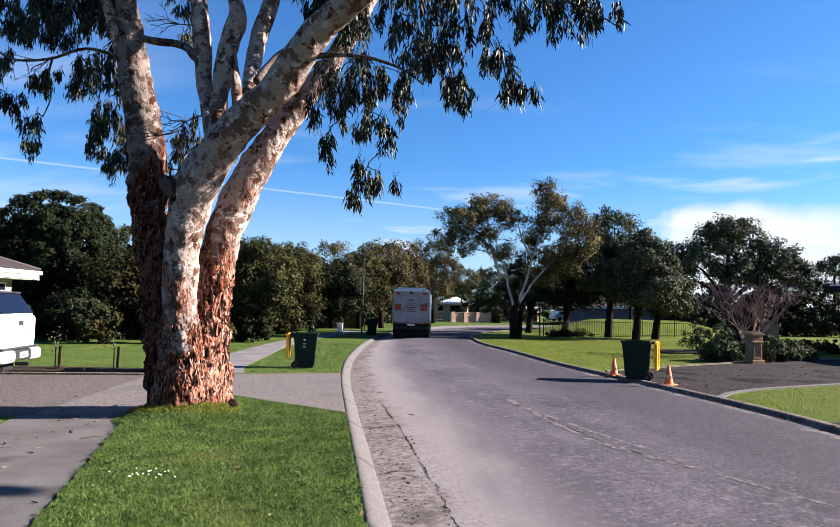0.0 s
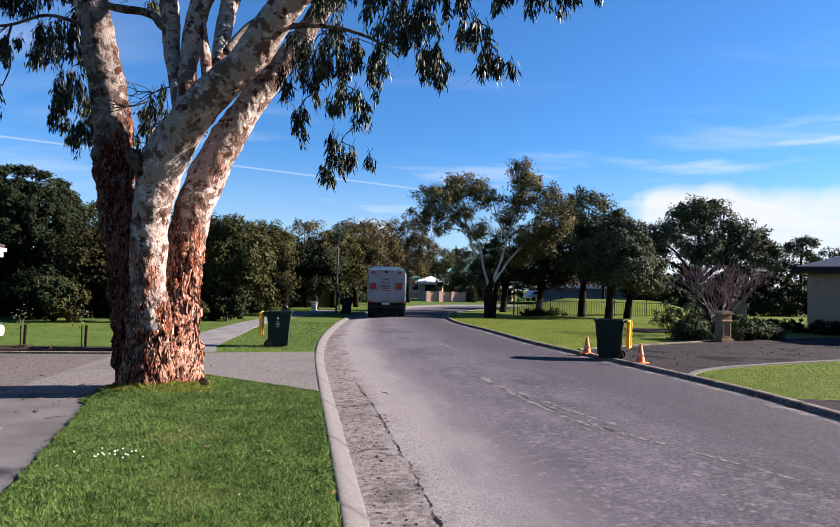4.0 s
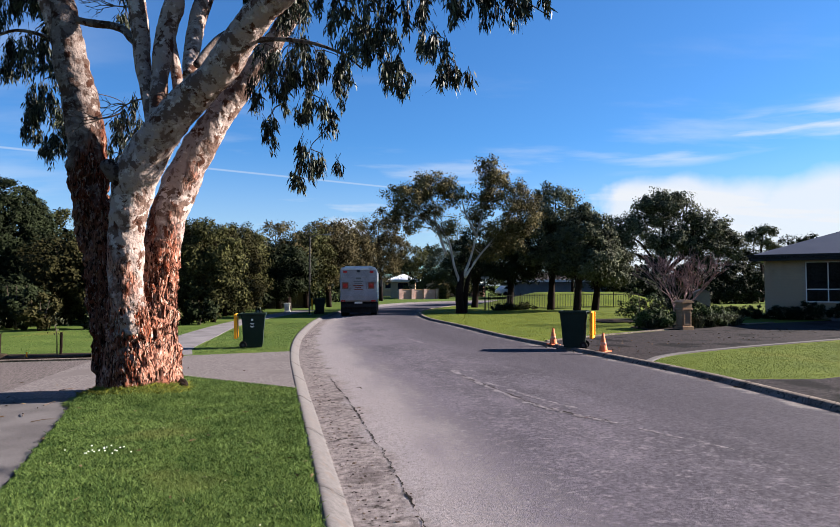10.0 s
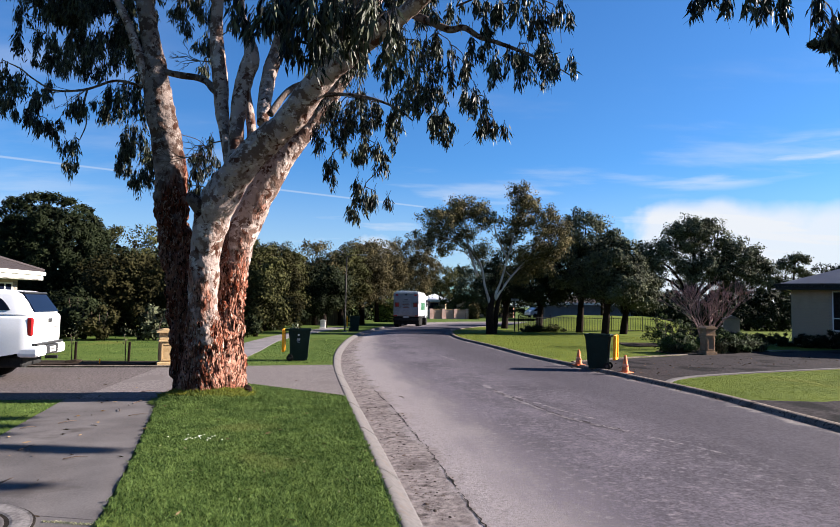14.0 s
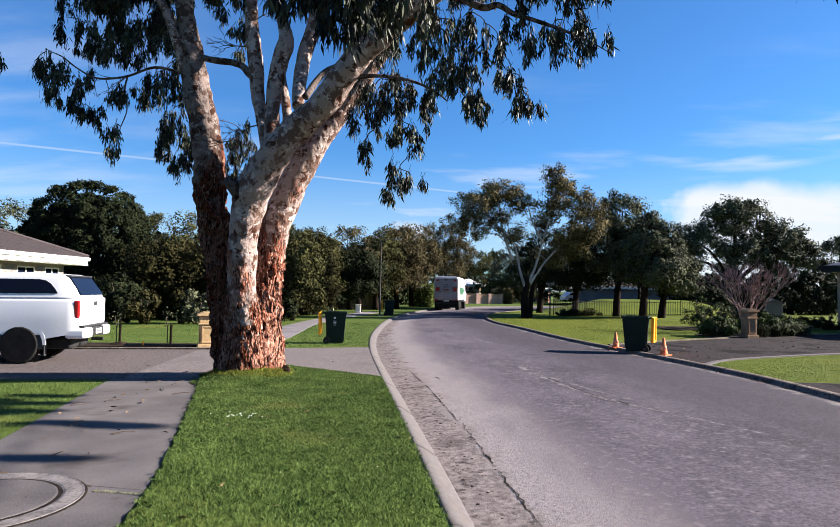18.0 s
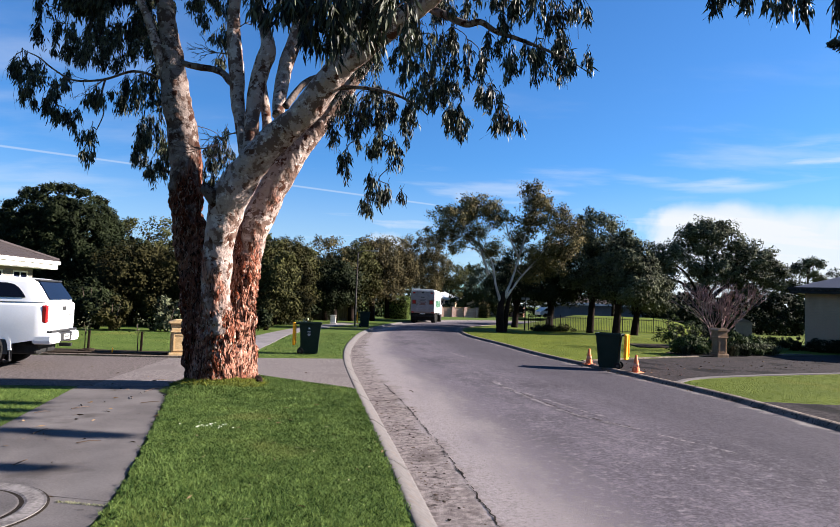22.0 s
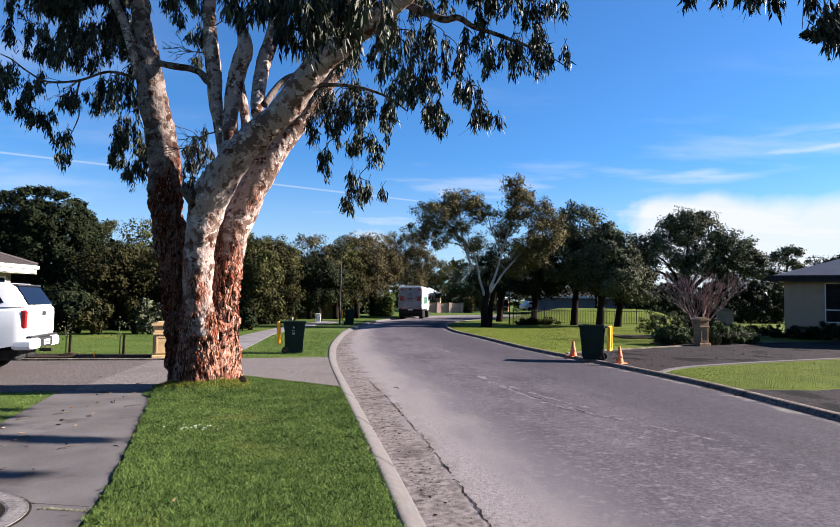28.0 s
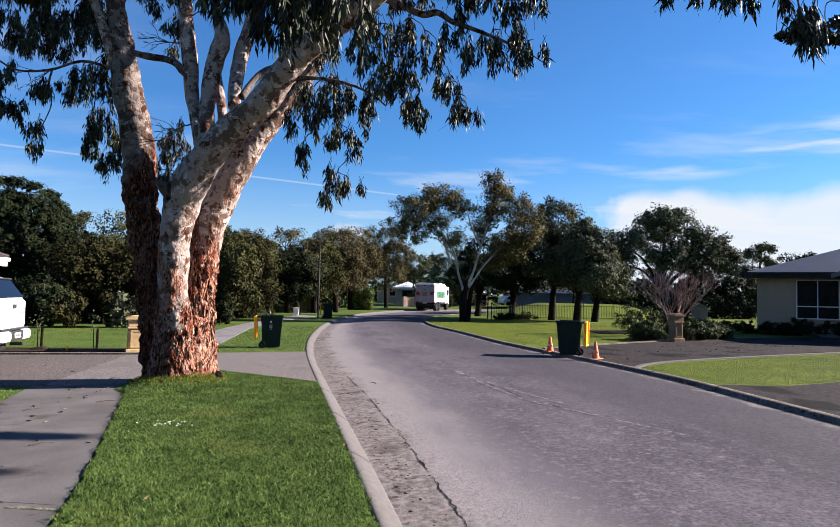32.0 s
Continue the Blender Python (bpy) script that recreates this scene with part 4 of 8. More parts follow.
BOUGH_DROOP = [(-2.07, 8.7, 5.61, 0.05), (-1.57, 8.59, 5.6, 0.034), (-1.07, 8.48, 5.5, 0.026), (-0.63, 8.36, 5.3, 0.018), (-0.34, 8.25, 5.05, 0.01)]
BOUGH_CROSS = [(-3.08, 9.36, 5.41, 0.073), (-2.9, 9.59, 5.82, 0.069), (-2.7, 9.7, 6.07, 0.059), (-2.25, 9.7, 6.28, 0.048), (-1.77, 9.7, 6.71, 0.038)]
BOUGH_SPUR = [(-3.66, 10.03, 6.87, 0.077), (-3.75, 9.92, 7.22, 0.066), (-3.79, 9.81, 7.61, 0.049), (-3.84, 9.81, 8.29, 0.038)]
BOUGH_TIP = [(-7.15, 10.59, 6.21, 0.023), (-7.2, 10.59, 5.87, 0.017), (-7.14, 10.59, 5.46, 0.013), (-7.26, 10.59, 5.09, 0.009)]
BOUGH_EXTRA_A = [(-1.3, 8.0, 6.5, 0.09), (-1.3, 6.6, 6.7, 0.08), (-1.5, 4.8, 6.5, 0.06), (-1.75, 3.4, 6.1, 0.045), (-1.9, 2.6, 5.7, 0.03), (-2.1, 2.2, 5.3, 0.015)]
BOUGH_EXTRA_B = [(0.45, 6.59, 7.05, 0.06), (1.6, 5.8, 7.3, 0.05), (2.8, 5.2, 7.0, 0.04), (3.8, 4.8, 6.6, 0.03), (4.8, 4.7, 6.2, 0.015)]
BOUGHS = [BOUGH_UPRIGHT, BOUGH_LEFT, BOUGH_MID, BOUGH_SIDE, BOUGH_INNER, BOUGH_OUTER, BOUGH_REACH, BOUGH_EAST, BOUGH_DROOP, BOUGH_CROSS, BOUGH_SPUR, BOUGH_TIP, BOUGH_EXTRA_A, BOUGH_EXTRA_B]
# hanging bunches of foliage: top, length and reach
HANG_TIP = [(-8.87, 10.5, 6.78, 1.02, 0.29), (-9.03, 10.5, 6.56, 0.49, 0.16), (-8.48, 10.5, 6.51, 0.93, 0.3), (-8.21, 10.5, 5.99, 0.69, 0.23), (-7.81, 10.5, 6.02, 0.39, 0.23), (-8.28, 10.5, 5.7, 0.46, 0.17), (-8.05, 10.5, 5.59, 0.43, 0.14), (-7.78, 10.5, 5.48, 0.58, 0.13), (-7.92, 10.5, 5.51, 0.39, 0.1), (-7.52, 10.5, 5.98, 0.53, 0.09), (-7.21, 10.5, 5.95, 0.47, 0.1), (-7.31, 10.5, 5.14, 0.57, 0.18), (-7.37, 10.5, 4.74, 0.51, 0.12), (-8.6, 10.5, 5.93, 0.46, 0.1)]
HANG_LEFT = [(-7.97, 10.9, 8.55, 0.97, 0.29), (-7.44, 10.9, 7.83, 1.09, 0.31), (-7.01, 10.9, 8.57, 0.97, 0.28), (-7.01, 10.9, 6.99, 0.66, 0.24), (-8.75, 10.9, 8.67, 0.79, 0.24), (-8.65, 10.9, 7.87, 0.51, 0.18), (-8.41, 10.9, 7.55, 0.6, 0.11), (-8.29, 10.9, 8.25, 0.85, 0.26), (-8.1, 10.9, 7.52, 1.02, 0.26), (-8.26, 10.9, 7.04, 0.42, 0.14), (-7.88, 10.9, 7.16, 0.84, 0.28), (-7.71, 10.9, 8.13, 1.15, 0.33), (-7.56, 10.9, 7.29, 1.02, 0.32), (-7.31, 10.9, 8.44, 1.09, 0.36), (-7.21, 10.9, 7.41, 0.96, 0.32), (-6.92, 10.9, 7.66, 1.14, 0.32), (-6.65, 10.9, 8.45, 1.21, 0.33), (-6.61, 10.9, 7.3, 0.81, 0.31), (-6.33, 10.9, 7.72, 1.08, 0.26)]
HANG_STEM = [(-6.87, 11.3, 6.56, 1.04, 0.27), (-7.03, 11.3, 6.26, 0.71, 0.16), (-6.6, 11.3, 6.69, 1.04, 0.3), (-6.37, 11.3, 6.94, 1.16, 0.27), (-6.23, 11.3, 6.33, 1.04, 0.24), (-6.44, 11.3, 5.71, 0.79, 0.24), (-6.55, 11.3, 5.35, 0.93, 0.19), (-6.25, 11.3, 5.47, 1.03, 0.24), (-6.1, 11.3, 5.11, 0.85, 0.19), (-6.29, 11.3, 4.69, 0.72, 0.22), (-6.1, 11.3, 4.63, 0.57, 0.17), (-6.68, 11.3, 4.98, 0.54, 0.12)]
HANG_FORK = [(-5.55, 11.4, 8.68, 0.69, 0.27), (-5.69, 11.4, 8.36, 0.29, 0.17), (-5.48, 11.4, 8.2, 0.59, 0.11), (-5.19, 11.4, 8.81, 0.69, 0.22), (-4.99, 11.4, 8.49, 0.56, 0.17), (-4.91, 11.4, 7.87, 0.81, 0.15), (-5.03, 11.4, 7.58, 0.42, 0.16), (-4.96, 11.4, 7.18, 0.33, 0.11), (-4.94, 11.4, 5.36, 0.88, 0.21), (-4.75, 11.4, 5.16, 0.67, 0.24), (-5.01, 11.4, 4.87, 0.53, 0.16), (-4.65, 11.4, 4.88, 0.57, 0.17), (-5.05, 11.4, 4.38, 0.46, 0.14), (-5.22, 11.4, 4.32, 0.35, 0.11), (-4.87, 11.4, 4.33, 0.38, 0.11)]
HANG_NEAR = [(-1.23, 2.8, 4.84, 0.84, 0.08), (-1.12, 2.8, 4.84, 0.93, 0.09), (-1.0, 2.8, 4.89, 0.93, 0.08), (-0.87, 2.8, 4.89, 0.78, 0.08), (-1.3, 2.8, 4.89, 0.68, 0.09), (-1.85, 2.8, 4.62, 0.53, 0.09), (-1.75, 2.8, 4.78, 0.47, 0.1), (-1.65, 2.8, 4.73, 0.68, 0.08), (-1.57, 2.8, 4.36, 0.47, 0.05), (-1.51, 2.8, 4.73, 0.55, 0.1), (-1.43, 2.8, 4.68, 0.65, 0.09), (-1.36, 2.8, 4.52, 0.65, 0.09), (-0.72, 2.8, 4.6, 0.7, 0.06)]
HANG_MID = [(-1.5, 10.1, 8.14, 1.37, 0.29), (-1.82, 10.1, 7.33, 1.02, 0.25), (-2.16, 10.1, 7.33, 0.91, 0.18), (-2.06, 10.1, 7.9, 1.6, 0.22), (-1.84, 10.1, 8.13, 1.62, 0.25), (-1.6, 10.1, 8.25, 2.05, 0.28), (-1.33, 10.1, 8.26, 1.51, 0.26), (-1.03, 10.1, 8.14, 1.51, 0.25), (-0.78, 10.1, 8.49, 1.17, 0.27), (-1.68, 10.1, 6.93, 0.87, 0.18), (-2.08, 10.1, 6.19, 1.07, 0.22), (-1.8, 10.1, 5.97, 0.84, 0.18), (-0.5, 10.1, 8.5, 0.8, 0.29), (-1.49, 10.1, 7.34, 1.25, 0.22), (-1.96, 10.1, 8.59, 1.26, 0.29), (-1.29, 10.1, 8.72, 1.15, 0.31)]
HANG_LOW = [(-2.17, 9.6, 5.41, 1.04, 0.15), (-1.92, 9.6, 4.66, 0.69, 0.13), (-1.62, 9.6, 5.9, 1.02, 0.23), (-1.41, 9.6, 6.01, 1.06, 0.26), (-1.15, 9.6, 5.91, 1.1, 0.27), (-1.24, 9.6, 5.1, 0.86, 0.19), (-0.95, 9.6, 4.92, 0.83, 0.19), (-0.67, 9.6, 5.7, 1.1, 0.17), (-1.24, 9.6, 4.17, 0.74, 0.21), (-1.04, 9.6, 4.03, 0.5, 0.12), (-1.44, 9.6, 3.81, 0.5, 0.11), (-1.74, 9.6, 5.15, 0.54, 0.13)]
HANG_RIGHT = [(-0.7, 8.3, 6.95, 0.88, 0.21), (-0.36, 8.3, 6.07, 0.78, 0.19), (-0.53, 8.3, 5.77, 0.79, 0.21), (-0.5, 8.3, 6.65, 0.98, 0.23), (-0.78, 8.3, 6.21, 0.85, 0.21), (-0.25, 8.3, 6.46, 0.9, 0.24), (-0.16, 8.3, 5.73, 0.75, 0.19), (-0.01, 8.3, 6.07, 1.04, 0.17), (0.08, 8.3, 5.39, 0.74, 0.11), (0.23, 8.3, 5.15, 0.76, 0.1), (0.03, 8.3, 5.15, 0.45, 0.11), (0.55, 8.3, 6.32, 0.94, 0.12), (0.6, 8.3, 5.74, 0.55, 0.09), (0.07, 8.3, 6.76, 0.78, 0.21), (0.31, 8.3, 6.57, 0.88, 0.15), (0.4, 8.3, 7.55, 0.64, 0.23), (-0.23, 8.3, 7.45, 0.69, 0.23)]
HANG_END = [(0.86, 7.7, 5.36, 0.46, 0.05), (0.92, 7.7, 5.12, 0.55, 0.12), (1.01, 7.7, 5.03, 0.41, 0.08), (1.46, 7.7, 6.39, 0.99, 0.18), (1.6, 7.7, 6.33, 0.84, 0.2), (1.27, 7.7, 6.33, 0.74, 0.15), (1.92, 7.7, 6.82, 1.27, 0.16), (2.01, 7.7, 6.17, 0.67, 0.11), (1.77, 7.7, 7.19, 0.89, 0.22), (1.4, 7.7, 7.19, 0.8, 0.22), (1.08, 7.7, 7.0, 0.7, 0.16), (0.88, 7.7, 7.0, 1.17, 0.09), (0.67, 7.7, 7.18, 0.68, 0.16), (2.06, 7.7, 7.01, 0.49, 0.13), (2.15, 7.7, 6.68, 0.44, 0.08)]
HANG_CORNER = [(3.2, 4.7, 5.89, 0.45, 0.09), (3.89, 4.7, 5.89, 0.59, 0.11), (4.18, 4.7, 5.89, 0.49, 0.07), (4.65, 4.7, 5.89, 0.82, 0.11), (4.91, 4.7, 5.68, 1.04, 0.13), (5.06, 4.7, 5.54, 0.83, 0.12), (5.27, 4.7, 5.68, 0.91, 0.13), (5.61, 4.7, 5.74, 0.91, 0.13)]
# wide sprays above and behind: centre and reach
SPRAYS_TOP = [(-7.9, 10.6, 8.6, 0.6), (-7.0, 11.2, 8.4, 0.7), (-2.5, 11.3, 9.9, 1.1), (0.0, 11.4, 10.6, 1.2), (-4.6, 11.3, 9.7, 1.0), (-0.8, 10.8, 9.5, 0.9), (-6.2, 11.2, 9.5, 0.9), (-2.2, 10.9, 11.6, 1.2), (-7.2, 10.6, 9.6, 0.9), (-6.0, 10.4, 10.2, 1.0), (-4.4, 10.4, 10.2, 1.1), (-3.0, 9.4, 9.7, 1.0), (-1.4, 7.9, 8.7, 0.9), (-0.05, 7.4, 8.2, 0.7), (1.3, 7.0, 8.0, 0.6), (2.3, 6.2, 7.7, 0.5), (-3.6, 9.9, 11.5, 1.3), (-1.5, 8.9, 10.0, 1.1)]


def gum_tree():
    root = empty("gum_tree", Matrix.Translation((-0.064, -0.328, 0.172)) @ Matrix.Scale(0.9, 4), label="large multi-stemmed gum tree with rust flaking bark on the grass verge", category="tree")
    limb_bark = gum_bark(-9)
    # the left stem's bark colour is toned down to carry its shade
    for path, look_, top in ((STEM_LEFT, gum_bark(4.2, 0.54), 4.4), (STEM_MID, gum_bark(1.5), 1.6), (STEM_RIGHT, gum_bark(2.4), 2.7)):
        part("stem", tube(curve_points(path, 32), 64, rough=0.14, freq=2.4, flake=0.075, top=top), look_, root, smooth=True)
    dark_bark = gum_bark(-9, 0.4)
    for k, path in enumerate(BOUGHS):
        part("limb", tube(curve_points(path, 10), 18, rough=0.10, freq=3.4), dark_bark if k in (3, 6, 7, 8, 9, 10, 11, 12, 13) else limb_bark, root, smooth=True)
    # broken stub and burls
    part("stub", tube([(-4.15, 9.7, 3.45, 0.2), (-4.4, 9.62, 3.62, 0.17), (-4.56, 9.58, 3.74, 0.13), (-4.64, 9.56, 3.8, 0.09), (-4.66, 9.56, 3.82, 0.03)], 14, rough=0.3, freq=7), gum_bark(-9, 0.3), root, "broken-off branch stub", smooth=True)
    # loose bark plates on the lower trunk
    rng = np.random.default_rng(4)
    bm = bmesh.new()
    for path, top in ((STEM_RIGHT, 2.4), (STEM_MID, 1.5)):
        c = curve_points(path, 22)
        c = c[(c[:, 2] > 0.05) & (c[:, 2] < top)]
        for _ in range(420):
            p = c[rng.integers(len(c))]
            if rng.random() < max(0, p[2] - 1.0) / 3.2:
                continue
            a = rng.uniform(0, 2 * math.pi)
            n = Vector((math.cos(a), math.sin(a), 0))
            s = Vector((-n.y, n.x, 0))
            q = Vector(p[:3]) + n * (p[3] * (1 + 0.11 * noise.noise((Vector(p[:3]) + n * p[3]) * 2.2)) + 0.004)
            w, h, o = rng.uniform(0.008, 0.02), rng.uniform(0.04, 0.13), rng.uniform(0.005, 0.018)
            lean = rng.uniform(-0.4, 0.4) * h
            vs = [bm.verts.new(q + s * u * w + Vector((0, 0, k * h)) + s * lean * k + n * (o if e else 0)) for u, k, e in ((-1, -0.7, 1), (0.7, -1, 1), (1, 0.6, 0), (-0.5, 1, 0))]
            back = [bm.verts.new(v.co - n * 0.03) for v in vs]
            bm.faces.new(vs)
            for i in range(4):
                bm.faces.new((vs[i], back[i], back[(i + 1) % 4], vs[(i + 1) % 4]))
    bmesh.ops.recalc_face_normals(bm, faces=bm.faces)
    part("bark_flaking", bm, gum_bark(9, 0.9), root, "curling plates of rust-brown bark")["kind"] = "stuff"
    # bare dead twigs between the stems
    rnd = random.Random(23)

    def fork(bm, p, d, ln, r, depth):
        q = p + d * ln
        m = (p + q) / 2 + Vector((rnd.uniform(-1, 1), rnd.uniform(-1, 1), rnd.uniform(-1, 1))) * ln * 0.12
        tube([(*p, r), (*m, r * 0.85), (*q, r * 0.65)], 4, bm, cap=False)
        if depth < 4:
            for _ in range(2 if depth else 4):
                fork(bm, q, (d + Vector((rnd.uniform(-1, 1), rnd.uniform(-1, 1), rnd.uniform(-0.7, 0.7))) * 0.75).normalized(), ln * rnd.uniform(0.55, 0.85), r * 0.66, depth + 1)

    for p, d in (((-4.45, 10.42, 6.75), (-0.9, -0.1, 0.12)), ((-4.15, 10.1, 5.05), (-0.8, -0.1, -0.35)), ((-4.5, 10.45, 7.3), (0.6, -0.2, 0.3)), ((-4.6, 10.2, 4.8), (-0.9, -0.1, -0.3)), ((-6.9, 10.6, 6.3), (-0.6, -0.2, -0.4))):
        bm = bmesh.new()
        fork(bm, Vector(p), Vector(d).normalized(), 0.34, 0.016, 0)
        part("dead_twig", bm, M["twig"], root, "bare forked dead twigs")
    # narrow leaves in drooping bunches on fine twigs
    rng = np.random.default_rng(7)

    def bunch(tops, cs, ds, tw):
        for x, y, z, ln, rad in tops:
            y += rng.normal() * 0.18
            for _ in range(max(4, int(4 + 17 * rad * (0.5 + ln)))):
                a, q = rng.uniform(0, 2 * math.pi), math.sqrt(rng.random())
                side = np.array((math.cos(a), math.sin(a), 0.0))
                start = rng.uniform(0, 0.55) ** 1.2
                end = min(1.0, start + rng.uniform(0.3, 0.6)) * (1 - 0.35 * q * q)
                p0 = np.array((x, y, z - ln * start)) + side * rad * q * 0.55
                p1 = np.array((x, y, z - ln * end)) + side * rad * q * 0.85 + rng.normal(size=3) * 0.02
                if rng.random() < 0.6:
                    tube([(*(p0 + (-side * 0.06 + (0, 0, 0.12))), 0.005), (*((p0 + p1) / 2 + side * 0.03), 0.004), (*p1, 0.002)], 3, tw, cap=False)
                k = max(10, int(58 * np.linalg.norm(p1 - p0) + 12))
                t = rng.uniform(0, 1, (k, 1)) ** 0.75
                cs.append(p0 + (p1 - p0) * t + rng.normal(size=(k, 3)) * (0.018 + 0.022 * t))
                d = rng.normal(size=(k, 3)) * 0.27 + side * 0.13
                d[:, 2] -= 1.0
                ds.append(d)

    for group in (HANG_TIP, HANG_LEFT, HANG_STEM, HANG_FORK, HANG_NEAR, HANG_MID, HANG_LOW, HANG_RIGHT, HANG_END, HANG_CORNER):
        cs, ds, tw = [], [], bmesh.new()
        bunch(group, cs, ds, tw)
        # thin strands and small sprays between the bunches
        for x, y, z, ln, rad in group:
            for _ in range(1 + (rng.random() < 0.25)):
                dx, dz = rng.normal() * (rad + 0.08) * 1.3, rng.uniform(-0.3, 0.2) * ln
                bunch([(x + dx, y, z + dz, ln * rng.uniform(0.45, 0.8), rad * 0.32)], cs, ds, tw)
                p = np.array((x + dx, y, z + dz))
                if rng.random() < 0.4:
                    tube([(*p, 0.004), (*(p + (rng.normal() * 0.07, 0, -0.45 * ln)), 0.003), (*(p + (rng.normal() * 0.16, 0, -ln * 0.9)), 0.0015)], 3, tw, cap=False)
        leaf_mesh("foliage", np.vstack(cs), np.vstack(ds), 0.155, 0.027, M["leaf_gum"], root, 11)["label"] = "hanging narrow grey-green leaves"
        part("twig_mass", tw, M["twig"], root, "fine drooping brown twigs")["kind"] = "stuff"
    cs, ds, tw = [], [], bmesh.new()
    for x, y, z, r in SPRAYS_TOP:
        o = rng.normal(size=(14, 3))
        o = o / np.linalg.norm(o, axis=1, keepdims=True) * r * rng.uniform(0.3, 1.0, (14, 1)) ** 0.6
        bunch([(x + q[0], y + q[1], z + q[2], 0.75, 0.28) for q in o], cs, ds, tw)
    leaf_mesh("foliage", np.vstack(cs), np.vstack(ds), 0.155, 0.027, M["leaf_gum"], root, 12)["label"] = "hanging narrow grey-green leaves"
    part("twig_mass", tw, M["twig"], root, "fine drooping brown twigs")["kind"] = "stuff"
    # branchlets that carry the bunches
    limb_pts = [Vector(q[:3]) for path in (*BOUGHS, STEM_LEFT[8:], STEM_MID[9:], STEM_RIGHT[8:]) for q in curve_points(path, 6)]
    rnd = random.Random(31)
    for group in (HANG_TIP, HANG_LEFT, HANG_STEM, HANG_FORK, HANG_NEAR, HANG_MID, HANG_LOW, HANG_RIGHT, HANG_END, HANG_CORNER):
        for x, y, z, ln, rad in sorted(group, key=lambda q: -q[2]):
            c = Vector((x, y, z - 0.1 * ln))
            near = min(limb_pts, key=lambda q: (q - c).length + 0.8 * max(0.0, c.z - q.z))
            limb_pts += [c, c - Vector((0, 0, ln * 0.45))]
            gap = (near - c).length
            mid = (near + c) / 2 + Vector((rnd.uniform(-0.12, 0.12), rnd.uniform(-0.1, 0.1), rnd.uniform(0.0, 0.25))) * min(1.0, gap)
            path = curve_points([(*near, 0.008 + 0.008 * min(1.5, gap)), (*mid, 0.009), (*c, 0.007), (c.x + rnd.uniform(-0.06, 0.06), c.y, c.z - ln * 0.7, 0.004)], 5)
            part("branchlet", tube(path, 6), M["twig"], root)
    return root


gum_tree()


# ---- trees and shrubs ----
def crown_points(blobs, count, clump, rng, shell=0.55):
    """Leaf places on the skins of many small clumps that cover several ellipsoids; also each leaf's run and facing."""
    vol = np.array([b[3] * b[4] * b[5] for b in blobs]) ** 0.75
    cs, ds, fs = [], [], []
    per = 90
    for b, share in zip(blobs, vol / vol.sum()):
        n = max(4, int(count * share / per))
        o = rng.normal(size=(n, 3))
        o /= np.linalg.norm(o, axis=1, keepdims=True)
        r = (shell + (1 - shell) * rng.random((n, 1)) ** 0.6) * (1 + (0.07 if shell < 0.85 else 0.02) * rng.normal(size=(n, 1)))
        centre = np.array(b[:3]) + o * r * b[3:6]
        size = np.repeat(clump * rng.uniform(0.8, 2.3, (n, 1)), per, 0)
        q = rng.normal(size=(n * per, 3))
        q /= np.linalg.norm(q, axis=1, keepdims=True)
        cs.append(np.repeat(centre, per, 0) + q * size * rng.uniform(0.45, 1.1, (n * per, 1)) * (1, 1, 0.72))
        out = q * 0.9 + np.repeat(o, per, 0) * 0.45
        fs.append(out + rng.normal(size=(n * per, 3)) * 0.22)
        ds.append(np.cross(out, rng.normal(size=(n * per, 3))) + out * 0.35 + (0, 0, -0.35))
    return np.vstack(cs), np.vstack(ds), np.vstack(fs)


def tree(name, label, stems, blobs, count, leaf, material, bark, seed, clump=0.35, shell=0.5, cat="tree", aspect=0.5):
    root = empty(name, label=label, category=cat)
    rng = np.random.default_rng(seed)
    count, leaf = int(count * 1.75), leaf * 0.68
    for i, st in enumerate(stems):
        part("trunk" if i == 0 else "limb", tube(curve_points(st, 6), 10, rough=0.12, freq=2.5), bark, root, smooth=True)
    c, d, f = crown_points(blobs, count, clump, rng, shell)
    c[:, 2] = np.maximum(c[:, 2], 0.12 + 0.1 * rng.random(len(c)))
    leaf_mesh("crown", c, d, leaf, leaf * aspect, material, root, seed, f)
    return root


def branch_to(blobs, fork, r):
    """Limbs from a fork to the middle of each ellipsoid."""
    out = []
    for b in blobs:
        e = Vector(b[:3])
        f = Vector(fork)
        m = (e + f) / 2 + Vector((0, 0, 0.15 * (e - f).length))
        out.append([(*f, r), (*m, r * 0.7), (*e, r * 0.4), (e.x, e.y, e.z + b[5] * 0.6, r * 0.12)])
    return out


# round dense evergreen behind the left house
B = [(-20.4, 34.6, 4.45, 3.3, 3.0, 3.2), (-20.6, 34.5, 3.0, 3.6, 2.9, 2.8), (-19.6, 34.3, 3.9, 2.8, 2.6, 2.6), (-20.3, 34.6, 4.2, 2.75, 2.5, 2.6)]
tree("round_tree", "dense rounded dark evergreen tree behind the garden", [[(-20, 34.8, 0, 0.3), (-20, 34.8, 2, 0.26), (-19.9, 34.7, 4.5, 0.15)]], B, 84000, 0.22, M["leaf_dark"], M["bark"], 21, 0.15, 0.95)
